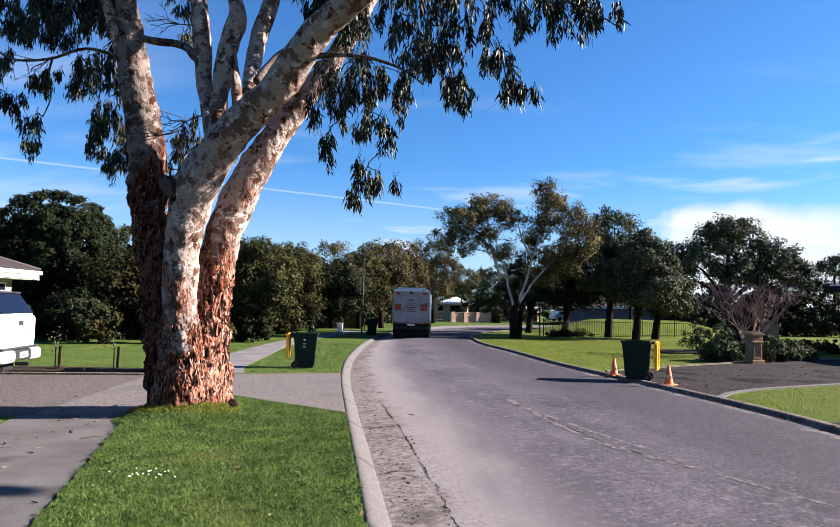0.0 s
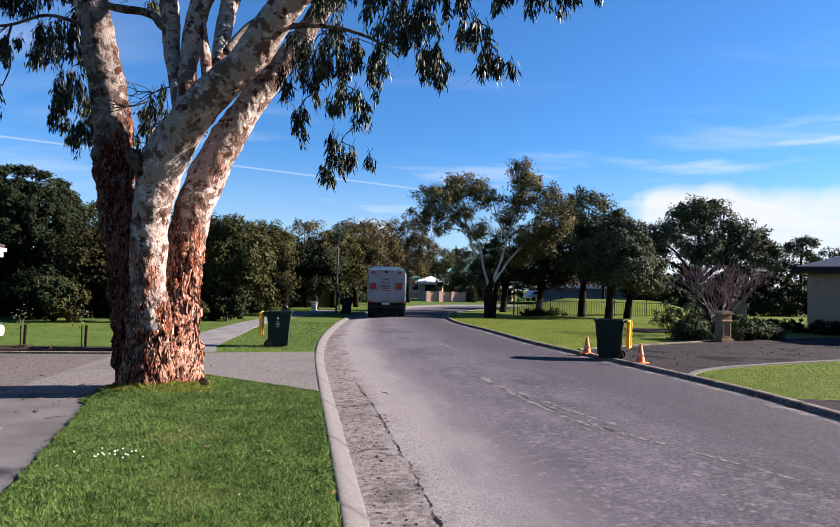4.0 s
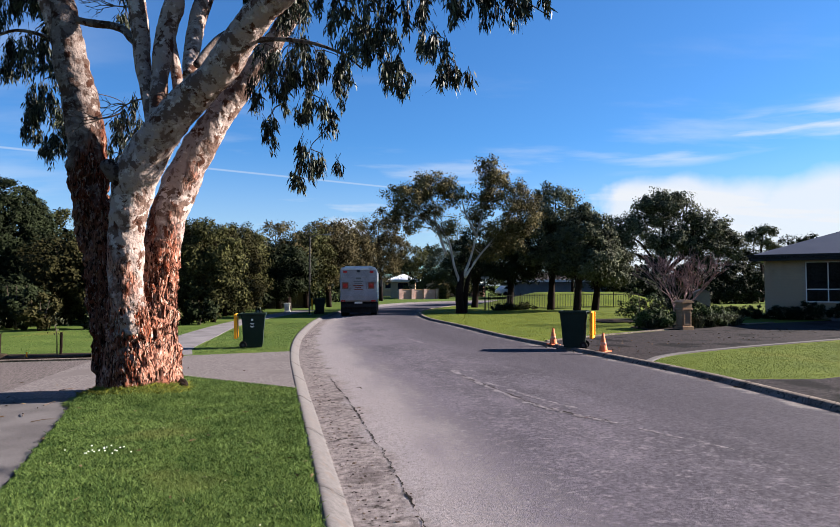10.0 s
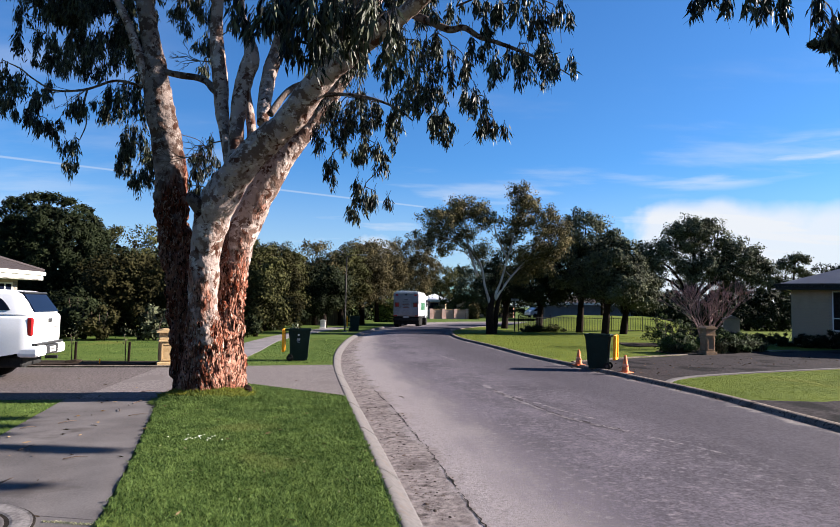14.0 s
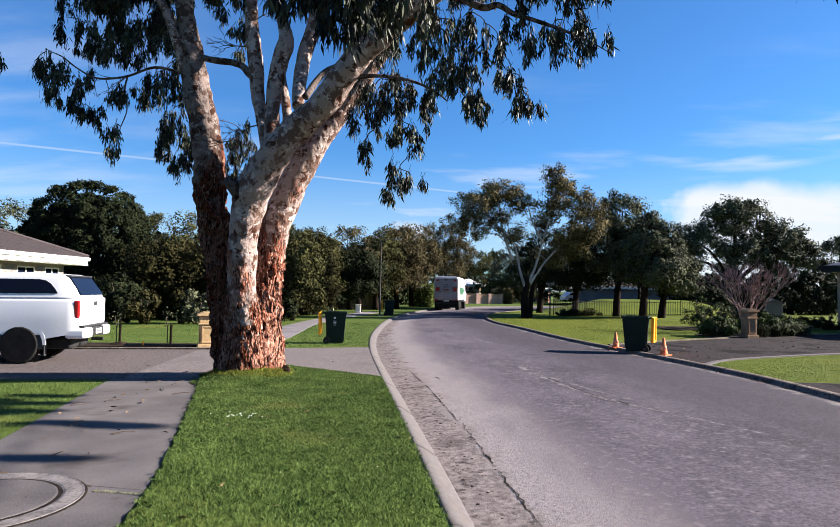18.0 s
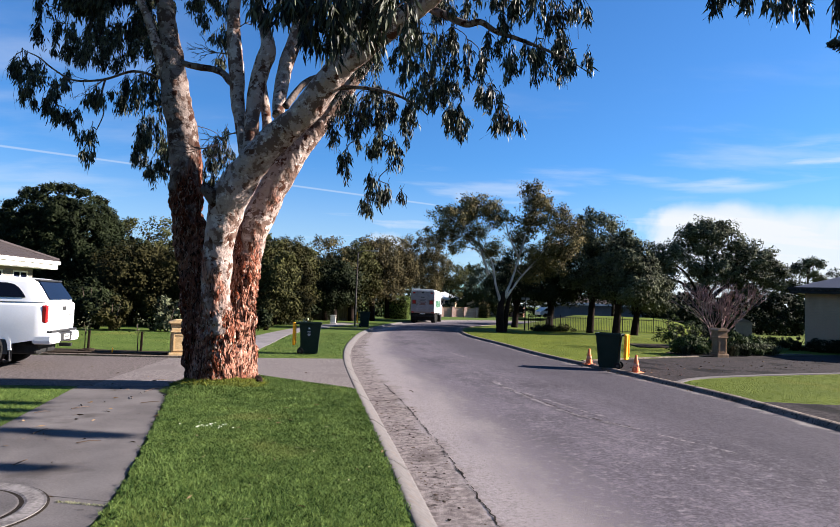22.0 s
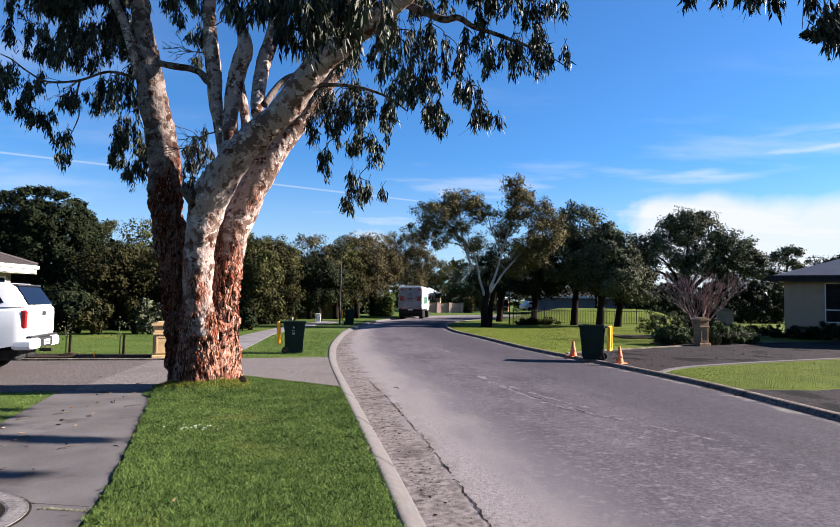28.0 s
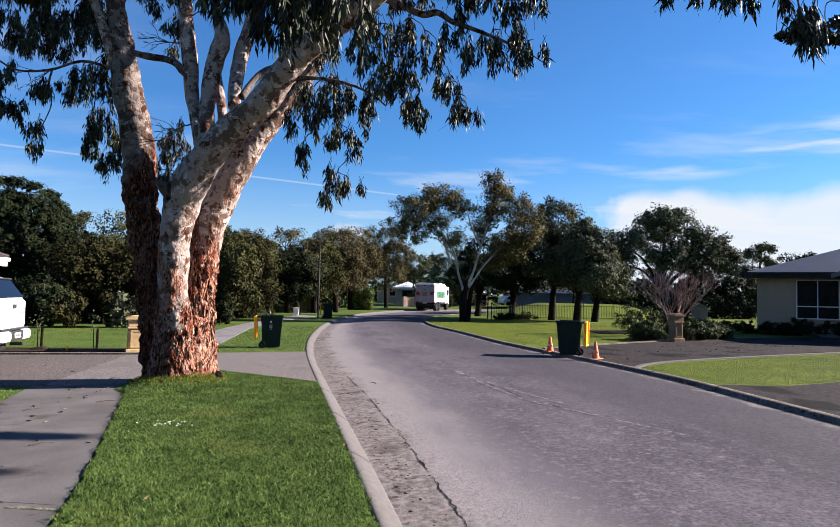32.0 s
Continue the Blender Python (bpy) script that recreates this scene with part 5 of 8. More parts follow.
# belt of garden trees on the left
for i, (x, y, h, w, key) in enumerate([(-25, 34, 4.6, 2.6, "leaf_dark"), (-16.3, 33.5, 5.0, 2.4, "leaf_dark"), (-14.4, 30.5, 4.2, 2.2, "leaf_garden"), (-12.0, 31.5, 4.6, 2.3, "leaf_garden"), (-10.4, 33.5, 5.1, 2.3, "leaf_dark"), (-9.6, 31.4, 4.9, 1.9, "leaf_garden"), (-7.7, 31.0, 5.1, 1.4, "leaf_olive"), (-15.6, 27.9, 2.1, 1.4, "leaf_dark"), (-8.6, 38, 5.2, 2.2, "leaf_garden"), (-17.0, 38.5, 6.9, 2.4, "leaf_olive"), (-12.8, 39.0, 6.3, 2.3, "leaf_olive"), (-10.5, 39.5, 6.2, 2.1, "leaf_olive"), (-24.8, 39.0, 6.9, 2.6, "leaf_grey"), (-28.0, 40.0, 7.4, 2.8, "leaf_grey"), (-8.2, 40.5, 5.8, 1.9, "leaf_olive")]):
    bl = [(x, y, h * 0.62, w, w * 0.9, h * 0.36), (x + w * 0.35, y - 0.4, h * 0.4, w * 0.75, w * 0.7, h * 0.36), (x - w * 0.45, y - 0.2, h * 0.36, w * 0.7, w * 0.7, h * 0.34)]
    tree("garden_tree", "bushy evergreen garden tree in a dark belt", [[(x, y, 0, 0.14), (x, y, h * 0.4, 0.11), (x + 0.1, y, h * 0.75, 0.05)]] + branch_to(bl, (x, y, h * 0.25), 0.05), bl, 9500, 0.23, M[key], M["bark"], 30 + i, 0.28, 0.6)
# tall trees at the bend
for i, (x, y, h, w, key) in enumerate([(-10.5, 49, 6.4, 2.7, "leaf_brown"), (-7.2, 49.5, 6.8, 2.6, "leaf_brown"), (-5.2, 50.5, 6.5, 2.2, "leaf_olive"), (-3.6, 53, 7.3, 2.3, "leaf_brown"), (-2.6, 62, 8.4, 2.8, "leaf_brown"), (1.2, 74, 10, 3.0, "leaf_brown"), (12, 88, 8.5, 3.4, "leaf_grey"), (6.5, 100, 8, 3.5, "leaf_olive"), (-13.5, 46, 6.0, 2.6, "leaf_grey"), (-18, 48, 6.0, 3.2, "leaf_olive"), (-6.0, 45.0, 4.6, 2.0, "leaf_dark"), (-5.8, 52.5, 4.8, 2.2, "leaf_dark"), (-8.5, 52.0, 5.0, 2.4, "leaf_dark")]):
    bl = [(x, y, h * 0.74, w, w * 0.9, h * 0.24), (x + w * 0.5, y - 0.4, h * 0.58, w * 0.7, w * 0.7, h * 0.22), (x - w * 0.5, y, h * 0.55, w * 0.75, w * 0.7, h * 0.24), (x, y - 0.6, h * 0.42, w * 0.8, w * 0.7, h * 0.22)]
    tree("street_tree", "leafy bronze-green tree at the road bend", [[(x + 0.3, y, 0, 0.24), (x + 0.2, y, h * 0.3, 0.2), (x, y, h * 0.6, 0.12)]] + branch_to(bl[:3], (x + 0.2, y, h * 0.35), 0.09), bl, 9500 if y < 60 else 17000, 0.27, M[key], M["bark"], 50 + i, 0.34, 0.5)

# open gum on the inner kerb
bx, by = 5.3, 37.2
B = [(2.2, 36.6, 6.9, 1.4, 1.4, 0.85), (3.7, 36.9, 7.75, 1.6, 1.5, 0.75), (4.9, 37.0, 7.3, 0.9, 1.1, 0.8), (1.3, 36.8, 5.9, 0.8, 0.9, 0.8), (7.0, 37.2, 8.7, 0.9, 1.0, 0.85), (6.9, 37.0, 7.0, 1.2, 1.2, 1.0), (8.6, 37.4, 7.3, 1.2, 1.2, 1.0), (9.0, 37.2, 5.9, 1.3, 1.3, 1.1)]
B += [(7.8, 37.2, 5.2, 1.2, 1.2, 0.9), (3.4, 37.2, 6.3, 1.3, 1.2, 0.6), (4.4, 37.2, 5.2, 1.2, 1.2, 0.6), (7.3, 38.2, 4.2, 1.4, 1.3, 0.9), (2.9, 37.0, 7.4, 1.3, 1.2, 0.7), (7.6, 37.4, 8.0, 1.1, 1.0, 0.8), (9.4, 37.6, 6.6, 1.0, 1.1, 0.9), (8.6, 37.8, 4.6, 1.2, 1.2, 0.8), (2.4, 37.4, 5.6, 1.0, 1.0, 0.7), (6.4, 37.8, 6.1, 1.1, 1.0, 0.8)]
S = [[(bx, by, -0.1, 0.34), (bx + 0.0, by, 0.3, 0.26), (bx - 0.03, by, 1.3, 0.23), (bx + 0.1, by, 2.1, 0.17), (bx + 0.2, by, 2.6, 0.08)],
     [(bx, by, 1.9, 0.095), (bx - 0.35, by, 3.0, 0.07), (bx - 0.75, by, 4.6, 0.05), (bx - 2.2, by, 6.2, 0.04), (2.2, 36.6, 7.1, 0.03)],
     [(bx - 0.8, by, 3.6, 0.09), (bx - 1.4, by, 5.4, 0.07), (3.5, 36.9, 7.6, 0.03)],
     [(bx + 0.1, by, 2.1, 0.095), (bx + 0.6, by, 3.2, 0.07), (bx + 1.1, by, 5.0, 0.05), (bx + 1.55, by, 6.8, 0.045), (7.0, 37.2, 9.0, 0.03)],
     [(bx + 0.3, by, 2.2, 0.09), (bx + 1.1, by, 3.4, 0.06), (bx + 2.1, by, 4.6, 0.05), (8.6, 37.4, 6.4, 0.04)],
     [(bx + 1.1, by, 4.6, 0.07), (bx + 0.4, by, 6.0, 0.05), (bx + 0.1, by, 7.2, 0.025)]]
# finer forks that carry the crown
fork = random.Random(4)
nodes = [Vector(q[:3]) for st in S[1:] for q in curve_points(st, 5)]
for b in B:
    for k in range(3):
        e = Vector(b[:3]) + Vector((fork.uniform(-1, 1) * b[3], fork.uniform(-1, 1) * b[4], fork.uniform(-0.2, 0.9) * b[5])) * 0.75
        f0 = min((q for q in nodes if q.z < e.z - 0.4), key=lambda q: (q - e).length)
        S.append([(*f0, 0.03), (*((f0 + e) / 2 + Vector((fork.uniform(-0.25, 0.25), 0, 0.06))), 0.022), (*e, 0.008)])
t2 = tree("gum_tree", "open-crowned gum tree with pale limbs on the lawn edge", S, B, 25000, 0.2, M["leaf_gold"], M["pale_bark"], 71, 0.26, 0.3)
for o in t2.children:
    if o.name.startswith("trunk"):
        o.data.materials[0] = M["bark"]
part("trunk", tube(curve_points([(bx + 0.3, by + 0.3, -0.1, 0.24), (bx + 0.36, by + 0.25, 0.8, 0.17), (bx + 0.45, by + 0.15, 1.7, 0.14), (bx + 0.75, by, 3.2, 0.09)], 8), 12, rough=0.25), M["bark"], t2)
# unseen tree added across the road, its clumps set to shade the footpath
def shade_blob(sx, sy, z, rx):
    """Clump that hangs so high that its shade falls at (sx, sy)."""
    return (sx + z * SUN_DIR.x / SUN_DIR.z, sy + z * SUN_DIR.y / SUN_DIR.z, z, rx, 0.07, 0.06)


B = [shade_blob(-4.3, 4.66, 6.4, 0.6), shade_blob(-5.1, 4.76, 6.5, 0.7), shade_blob(-4.5, 3.14, 6.8, 0.55), shade_blob(-6.5, 6.75, 6.9, 0.6), shade_blob(-6.3, 6.1, 6.6, 0.5), shade_blob(-6.1, 5.5, 6.7, 0.5), shade_blob(-7.0, 5.8, 6.8, 0.6), shade_blob(-6.5, 5.35, 6.7, 0.6), shade_blob(-7.3, 6.3, 6.7, 0.7)]
tree("street_tree", "unseen slender tree added across the road to shade the footpath", [[(19, -5.5, 0, 0.2), (19, -5.2, 3, 0.16), (18.6, -4.0, 6.2, 0.1), (18, -2.5, 7.4, 0.05)]] + [[(18, -2.5, 7.4, 0.02), ((20 + b[0]) / 2, 0.5, 7.5, 0.012), (b[0] + 0.5, b[1], b[2] + 0.1, 0.006)] for b in B], B, 6500, 0.14, M["leaf_gum"], M["bark"], 310, 0.07, 0.1)
# darker drooping trees beside it
for i, (x, y, h, w, key, n) in enumerate([(12.6, 42.0, 8.9, 2.6, "leaf_grey", 16000), (13.3, 38.6, 6.9, 1.9, "leaf_grey", 13000), (8.3, 47.5, 6.4, 2.1, "leaf_dark", 7000), (10.2, 44, 6.3, 2.0, "leaf_dark", 8000), (15.2, 40.6, 5.2, 1.7, "leaf_grey", 7000)]):
    bl = [(x, y, h * 0.76, w * 0.8, w * 0.8, h * 0.22), (x + w * 0.5, y, h * 0.55, w * 0.75, w * 0.7, h * 0.24), (x - w * 0.55, y, h * 0.55, w * 0.7, w * 0.7, h * 0.22), (x + w * 0.2, y - 0.5, h * 0.45, w * 0.85, w * 0.7, h * 0.14)]
    tree("paperbark_tree", "dark drooping paperbark tree beside the fence", [[(x - 0.4, y, 0, 0.27), (x - 0.3, y, h * 0.2, 0.22), (x - 0.1, y, h * 0.5, 0.12)]] + branch_to(bl[:3], (x - 0.3, y, h * 0.22), 0.1), bl, n, 0.26, M[key], M["bark"], 80 + i, 0.3, 0.45)
# far spreading tree behind the bare shrub
B = [(27.3, 57, 8.6, 3.0, 2.6, 1.7), (23.4, 57, 6.6, 2.3, 2.2, 1.4), (31, 57, 7.0, 2.4, 2.2, 1.5), (33.6, 57.3, 5.2, 1.4, 1.6, 1.4), (27.4, 56, 5.6, 2.4, 2, 1.3), (22.6, 56.5, 4.8, 1.7, 1.6, 1.2), (30.6, 56.5, 4.8, 1.8, 1.7, 1.3)]
tree("spreading_tree", "large spreading dark-crowned tree in a back garden", [[(27, 57, 0, 0.4), (27, 57, 2.6, 0.32), (27.2, 57, 5, 0.2)]] + branch_to(B, (27, 57, 2.6), 0.14), B, 22000, 0.36, M["leaf_grey"], M["bark"], 91, 0.42, 0.5)
for i, (x, y, h, w, key) in enumerate([(37.0, 57.5, 7.6, 1.5, "leaf_grey"), (44, 62, 7.0, 2.4, "leaf_dark"), (41, 60, 5.5, 2.0, "leaf_olive"), (19.5, 60, 5.0, 2.0, "leaf_dark"), (50, 66, 6, 3, "leaf_dark")]):
    bl = [(x, y, h * 0.82, w, w, h * 0.14), (x + w * 0.6, y, h * 0.72, w * 0.6, w * 0.6, h * 0.1), (x - w * 0.6, y, h * 0.6, w * 0.6, w * 0.6, h * 0.1)]
    tree("back_garden_tree", "far tree with flat-topped crown behind the house", [[(x, y, 0, 0.18), (x, y, h * 0.5, 0.12), (x, y, h * 0.8, 0.06)]] + branch_to(bl, (x, y, h * 0.5), 0.05), bl, 2600, 0.32, M[key], M["bark"], 95 + i, 0.3, 0.4)

# dark belt closing the back gardens, and woods far off
def wood(name, label, pts, h, w, count, leaf, key, seed):
    rng = np.random.default_rng(seed)
    bl = []
    for x, y in pts:
        hh = h * rng.uniform(0.7, 1.15)
        bl += [(x, y, hh * 0.6, w * rng.uniform(0.7, 1.1), w * 0.7, hh * 0.42), (x + w * 0.6, y, hh * 0.3, w * 0.9, w * 0.6, hh * 0.32)]
    c, d, f = crown_points(bl, count, max(0.3, leaf * 1.2), rng, 0.6)
    c[:, 2] = np.maximum(c[:, 2], 0.1)
    tagged(leaf_mesh(name, c, d, leaf, leaf * 0.55, M[key], None, seed, f), label, "trees", kind="stuff")


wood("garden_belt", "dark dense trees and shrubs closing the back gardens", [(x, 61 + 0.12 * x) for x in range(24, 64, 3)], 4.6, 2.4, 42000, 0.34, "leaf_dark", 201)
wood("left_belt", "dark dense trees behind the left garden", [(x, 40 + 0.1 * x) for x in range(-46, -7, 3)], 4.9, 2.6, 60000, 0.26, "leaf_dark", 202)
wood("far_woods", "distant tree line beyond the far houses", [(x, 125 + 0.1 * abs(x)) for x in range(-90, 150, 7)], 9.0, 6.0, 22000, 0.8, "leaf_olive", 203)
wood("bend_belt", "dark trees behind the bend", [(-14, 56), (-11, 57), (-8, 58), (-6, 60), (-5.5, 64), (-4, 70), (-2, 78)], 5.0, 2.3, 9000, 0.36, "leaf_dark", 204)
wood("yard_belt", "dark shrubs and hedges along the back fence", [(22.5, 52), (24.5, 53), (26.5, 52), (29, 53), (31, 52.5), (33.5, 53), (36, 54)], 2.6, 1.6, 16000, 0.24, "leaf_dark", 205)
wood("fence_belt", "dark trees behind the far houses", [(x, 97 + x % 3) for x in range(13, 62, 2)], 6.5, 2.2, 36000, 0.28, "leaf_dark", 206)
# two belts added out of view to block low sky light
wood("unseen_back_belt", "unseen dark trees added behind to block light from the horizon", [(x, -34 - 0.05 * abs(x)) for x in range(-60, 62, 5)], 9.0, 4.0, 9000, 0.9, "leaf_dark", 208)
wood("unseen_side_belt", "unseen dark trees added on the left to block light from the horizon", [(-38 - 0.1 * abs(y), y) for y in range(-34, 30, 5)], 8.0, 4.0, 6000, 0.9, "leaf_dark", 209)
wood("wall_belt", "bronze bushes behind the brick garden wall", [(6.4, 88), (8.6, 88.5), (10.6, 88), (12.2, 89)], 3.4, 1.5, 7000, 0.3, "leaf_olive", 207)


# ---- wheelie bins ----
def wheelie_bin(m, label, lid=True):
    root = empty("wheelie_bin", m, label, "bin", "wheelie bins")
    bm = bmesh.new()
    b = [(-0.22, -0.24), (0.22, -0.24), (0.22, 0.20), (-0.22, 0.20)]
    t = [(-0.285, -0.33), (0.285, -0.33), (0.285, 0.33), (-0.285, 0.33)]
    rings = []
    for f, z in ((0, 0.03), (0.5, 0.48), (0.94, 0.90), (1.0, 0.96)):
        rings.append([bm.verts.new((p[0] + (q[0] - p[0]) * f, p[1] + (q[1] - p[1]) * f, z)) for p, q in zip(b, t)])
    for r0, r1 in zip(rings, rings[1:]):
        for k in range(4):
            bm.faces.new((r0[k], r0[(k + 1) % 4], r1[(k + 1) % 4], r1[k]))
    bm.faces.new(rings[0][::-1])
    ins = [bm.verts.new((v.co.x * 0.93, v.co.y * 0.93, v.co.z)) for v in rings[-1]]
    low = [bm.verts.new((v.co.x * 0.8, v.co.y * 0.8, 0.1)) for v in rings[-1]]
    for k in range(4):
        bm.faces.new((rings[-1][k], rings[-1][(k + 1) % 4], ins[(k + 1) % 4], ins[k]))
        bm.faces.new((ins[k], ins[(k + 1) % 4], low[(k + 1) % 4], low[k]))
    bm.faces.new(low)
    es = [e for e in bm.edges if abs(e.verts[0].co.z - e.verts[1].co.z) > 0.02 and e.verts[0] not in low and e.verts[1] not in low]
    bmesh.ops.bevel(bm, geom=es, offset=0.04, segments=3, affect="EDGES")
    body = part("body", bm, M["green_plastic"], root)
    bm = bmesh.new()
    for x0, y0, x1, y1 in ((-0.31, -0.355, 0.31, -0.32), (-0.31, 0.32, 0.31, 0.36), (-0.31, -0.34, -0.275, 0.34), (0.275, -0.34, 0.31, 0.34)):
        box(x0, y0, 0.925, x1, y1, 0.985, 0.008, bm)
    part("rim", bm, M["green_plastic"], root)
    bar = lathe([(0.016, -0.24), (0.016, 0.24)], 10, m=Matrix.Translation((0, 0.43, 0.95)) @ Matrix.Rotation(math.pi / 2, 4, "Y"))
    for x in (-0.2, 0.2):
        box(x - 0.02, 0.34, 0.92, x + 0.02, 0.45, 0.965, 0.006, bar)
    part("handle", bar, M["green_plastic"], root)
    for x in (-0.24, 0.24):
        w = part("wheel", lathe([(0.03, -0.025), (0.09, -0.028), (0.10, -0.02), (0.10, 0.02), (0.09, 0.028), (0.03, 0.025)], 18, m=Matrix.Translation((x, 0.27, 0.1)) @ Matrix.Rotation(math.pi / 2, 4, "Y")), M["rubber"], root)
        part("hub", lathe([(0.04, -0.03), (0.04, 0.03)], 12, m=Matrix.Translation((x, 0.27, 0.1)) @ Matrix.Rotation(math.pi / 2, 4, "Y")), M["black_plastic"], w)
    if lid:
        # lid flung open, hanging behind the handle
        bm = bmesh.new()
        box(-0.29, 0.455, 0.30, 0.29, 0.485, 0.97, 0.012, bm)
        for x in (-0.27, 0.27):
            box(x - 0.025, 0.44, 0.32, x + 0.025, 0.52, 0.96, 0.01, bm)
        box(-0.28, 0.44, 0.28, 0.28, 0.52, 0.33, 0.01, bm)
        bmesh.ops.transform(bm, matrix=Matrix.Translation((0, 0.47, 0.95)) @ Matrix.Rotation(radians(-1), 4, "X") @ Matrix.Translation((0, -0.47, -0.95)), verts=bm.verts)
        part("lid", bm, M["yellow_plastic"], root, "open yellow lid hanging down the back")
    return root


def bin_print(root, side):
    """Faint printed crest and lines on a side wall of a bin."""
    face = Matrix.Rotation(radians(side), 4, "Z")
    for z, w, h in ((0.80, 0.05, 0.05), (0.70, 0.10, 0.012), (0.66, 0.08, 0.012), (0.62, 0.10, 0.012), (0.58, 0.06, 0.012)):
        x = 0.258 + (z - 0.5) * 0.068
        part("crest" if h > 0.03 else "print_line", box(x, -w / 2 - 0.02, z - h / 2, x + 0.012, w / 2 - 0.02, z + h / 2, 0, None, face), M["white_print"], root, "small white print")


b1 = wheelie_bin(pose(-3.5, 17.25, 0.0, 0, 0, 96), "dark green wheelie bin with open yellow lid on the verge")
bin_print(b1, 180)
wheelie_bin(pose(5.17, 15.2, Z_RIGHT, 0, 0, -116), "dark green wheelie bin with open yellow lid beside traffic cones")
wheelie_bin(pose(-3.15, 39.6, 0.0, 0, 0, 95), "dark wheelie bin with open yellow lid by the far kerb")


# ---- traffic cones ----
def cone(m, label):
    root = empty("traffic_cone", m, label, "cone", "traffic cones")
    part("base", box(-0.15, -0.15, 0, 0.15, 0.15, 0.03, 0.012), M["orange"], root)
    part("body", lathe([(0.115, 0.03), (0.10, 0.05), (0.028, 0.46), (0.020, 0.465), (0.018, 0.44)], 20), M["orange"], root, smooth=True)
    part("sleeve", lathe([(0.0815, 0.16), (0.0555, 0.30), (0.052, 0.30), (0.078, 0.16)], 20), mat_pale, root, "faded pale sleeve", smooth=True)


mat_pale = mat("faded_sleeve", (0.72, 0.33, 0.22), (0.8, 0.42, 0.3), 6, 40, 0.5, 0.0)
cone(pose(4.88, 16.15, Z_RIGHT + 0.005, 0, 0, 20), "faded orange traffic cone at the kerb")
cone(pose(5.55, 14.1, Z_RIGHT + 0.008, 0, 0, 35), "faded orange traffic cone on the tar driveway")


# ---- stone piers ----
def stone_pier(m, w, h, material, name, label, cat):
    root = empty(name, m, label, cat)
    k = w / 2
    part("plinth", box(-k * 1.12, -k * 1.12, -0.05, k * 1.12, k * 1.12, h * 0.12, 0.015), material, root)
    part("shaft", box(-k * 0.86, -k * 0.86, h * 0.12, k * 0.86, k * 0.86, h * 0.66, 0.01), material, root)
    for a in (0, 90, 180, 270):
        bm = bmesh.new()
        r = Matrix.Rotation(radians(a), 4, "Z")
        y = -k * 0.86
        for x0, z0, x1, z1 in ((-0.7, 0.16, -0.55, 0.62), (0.55, 0.16, 0.7, 0.62), (-0.55, 0.16, 0.55, 0.2), (-0.55, 0.58, 0.55, 0.62)):
            box(x0 * k, y - 0.018, z0 * h, x1 * k, y + 0.01, z1 * h, 0.004, bm, r)
        part("panel_frame", bm, material, root)
    part("moulding", box(-k * 1.05, -k * 1.05, h * 0.66, k * 1.05, k * 1.05, h * 0.71, 0.012), material, root)
    part("head", box(-k * 0.92, -k * 0.92, h * 0.71, k * 0.92, k * 0.92, h * 0.90, 0.01), material, root)
    part("cap", prism([(-k * 1.2, h * 0.90), (k * 1.2, h * 0.90), (k * 1.2, h * 0.94), (k * 0.5, h * 1.0), (-k * 0.5, h * 1.0), (-k * 1.2, h * 0.94)], -k * 1.2, k * 1.2, bev=0.006), material, root)
    return root


stone_pier(pose(-6.72, 14.95, 0, 0, 0, 22), 0.5, 1.0, M["sandstone"], "letterbox_pier", "yellow sandstone letterbox pier beside the driveway", "pier")
stone_pier(pose(11.45, 21.75, Z_RIGHT, 0, 0, 12), 0.44, 1.1, M["sandstone_grey"], "garden_pier", "weathered sandstone garden pier with panelled shaft", "pier")
for x, y, h in ((-7.15, 41.0, 0.8), (-8.6, 41.5, 0.9), (-5.6, 43.5, 0.6)):
    stone_pier(pose(x, y, 0, 0, 0, 5), 0.4, h, M["white_paint"], "letterbox", "pale rendered letterbox by the far footpath", "letterbox")


# ---- white utility with canopy ----
def wheel(parent, x, y, r=0.38, w=0.25):
    m = Matrix.Translation((x, y, r)) @ Matrix.Rotation(math.pi / 2, 4, "X")
    tyre = part("wheel", lathe([(r * 0.62, -w / 2), (r * 0.92, -w / 2), (r, -w / 2 + 0.03), (r, w / 2 - 0.03), (r * 0.92, w / 2), (r * 0.62, w / 2)], 28, m=m), M["rubber"], parent)
    part("rim", lathe([(r * 0.62, -w * 0.42), (r * 0.56, -w * 0.46), (r * 0.5, -w * 0.3), (r * 0.2, -w * 0.33), (r * 0.2, w * 0.33), (r * 0.5, w * 0.3), (r * 0.56, w * 0.46), (r * 0.62, w * 0.42)], 20, m=m), M["steel"], tyre)
    return tyre


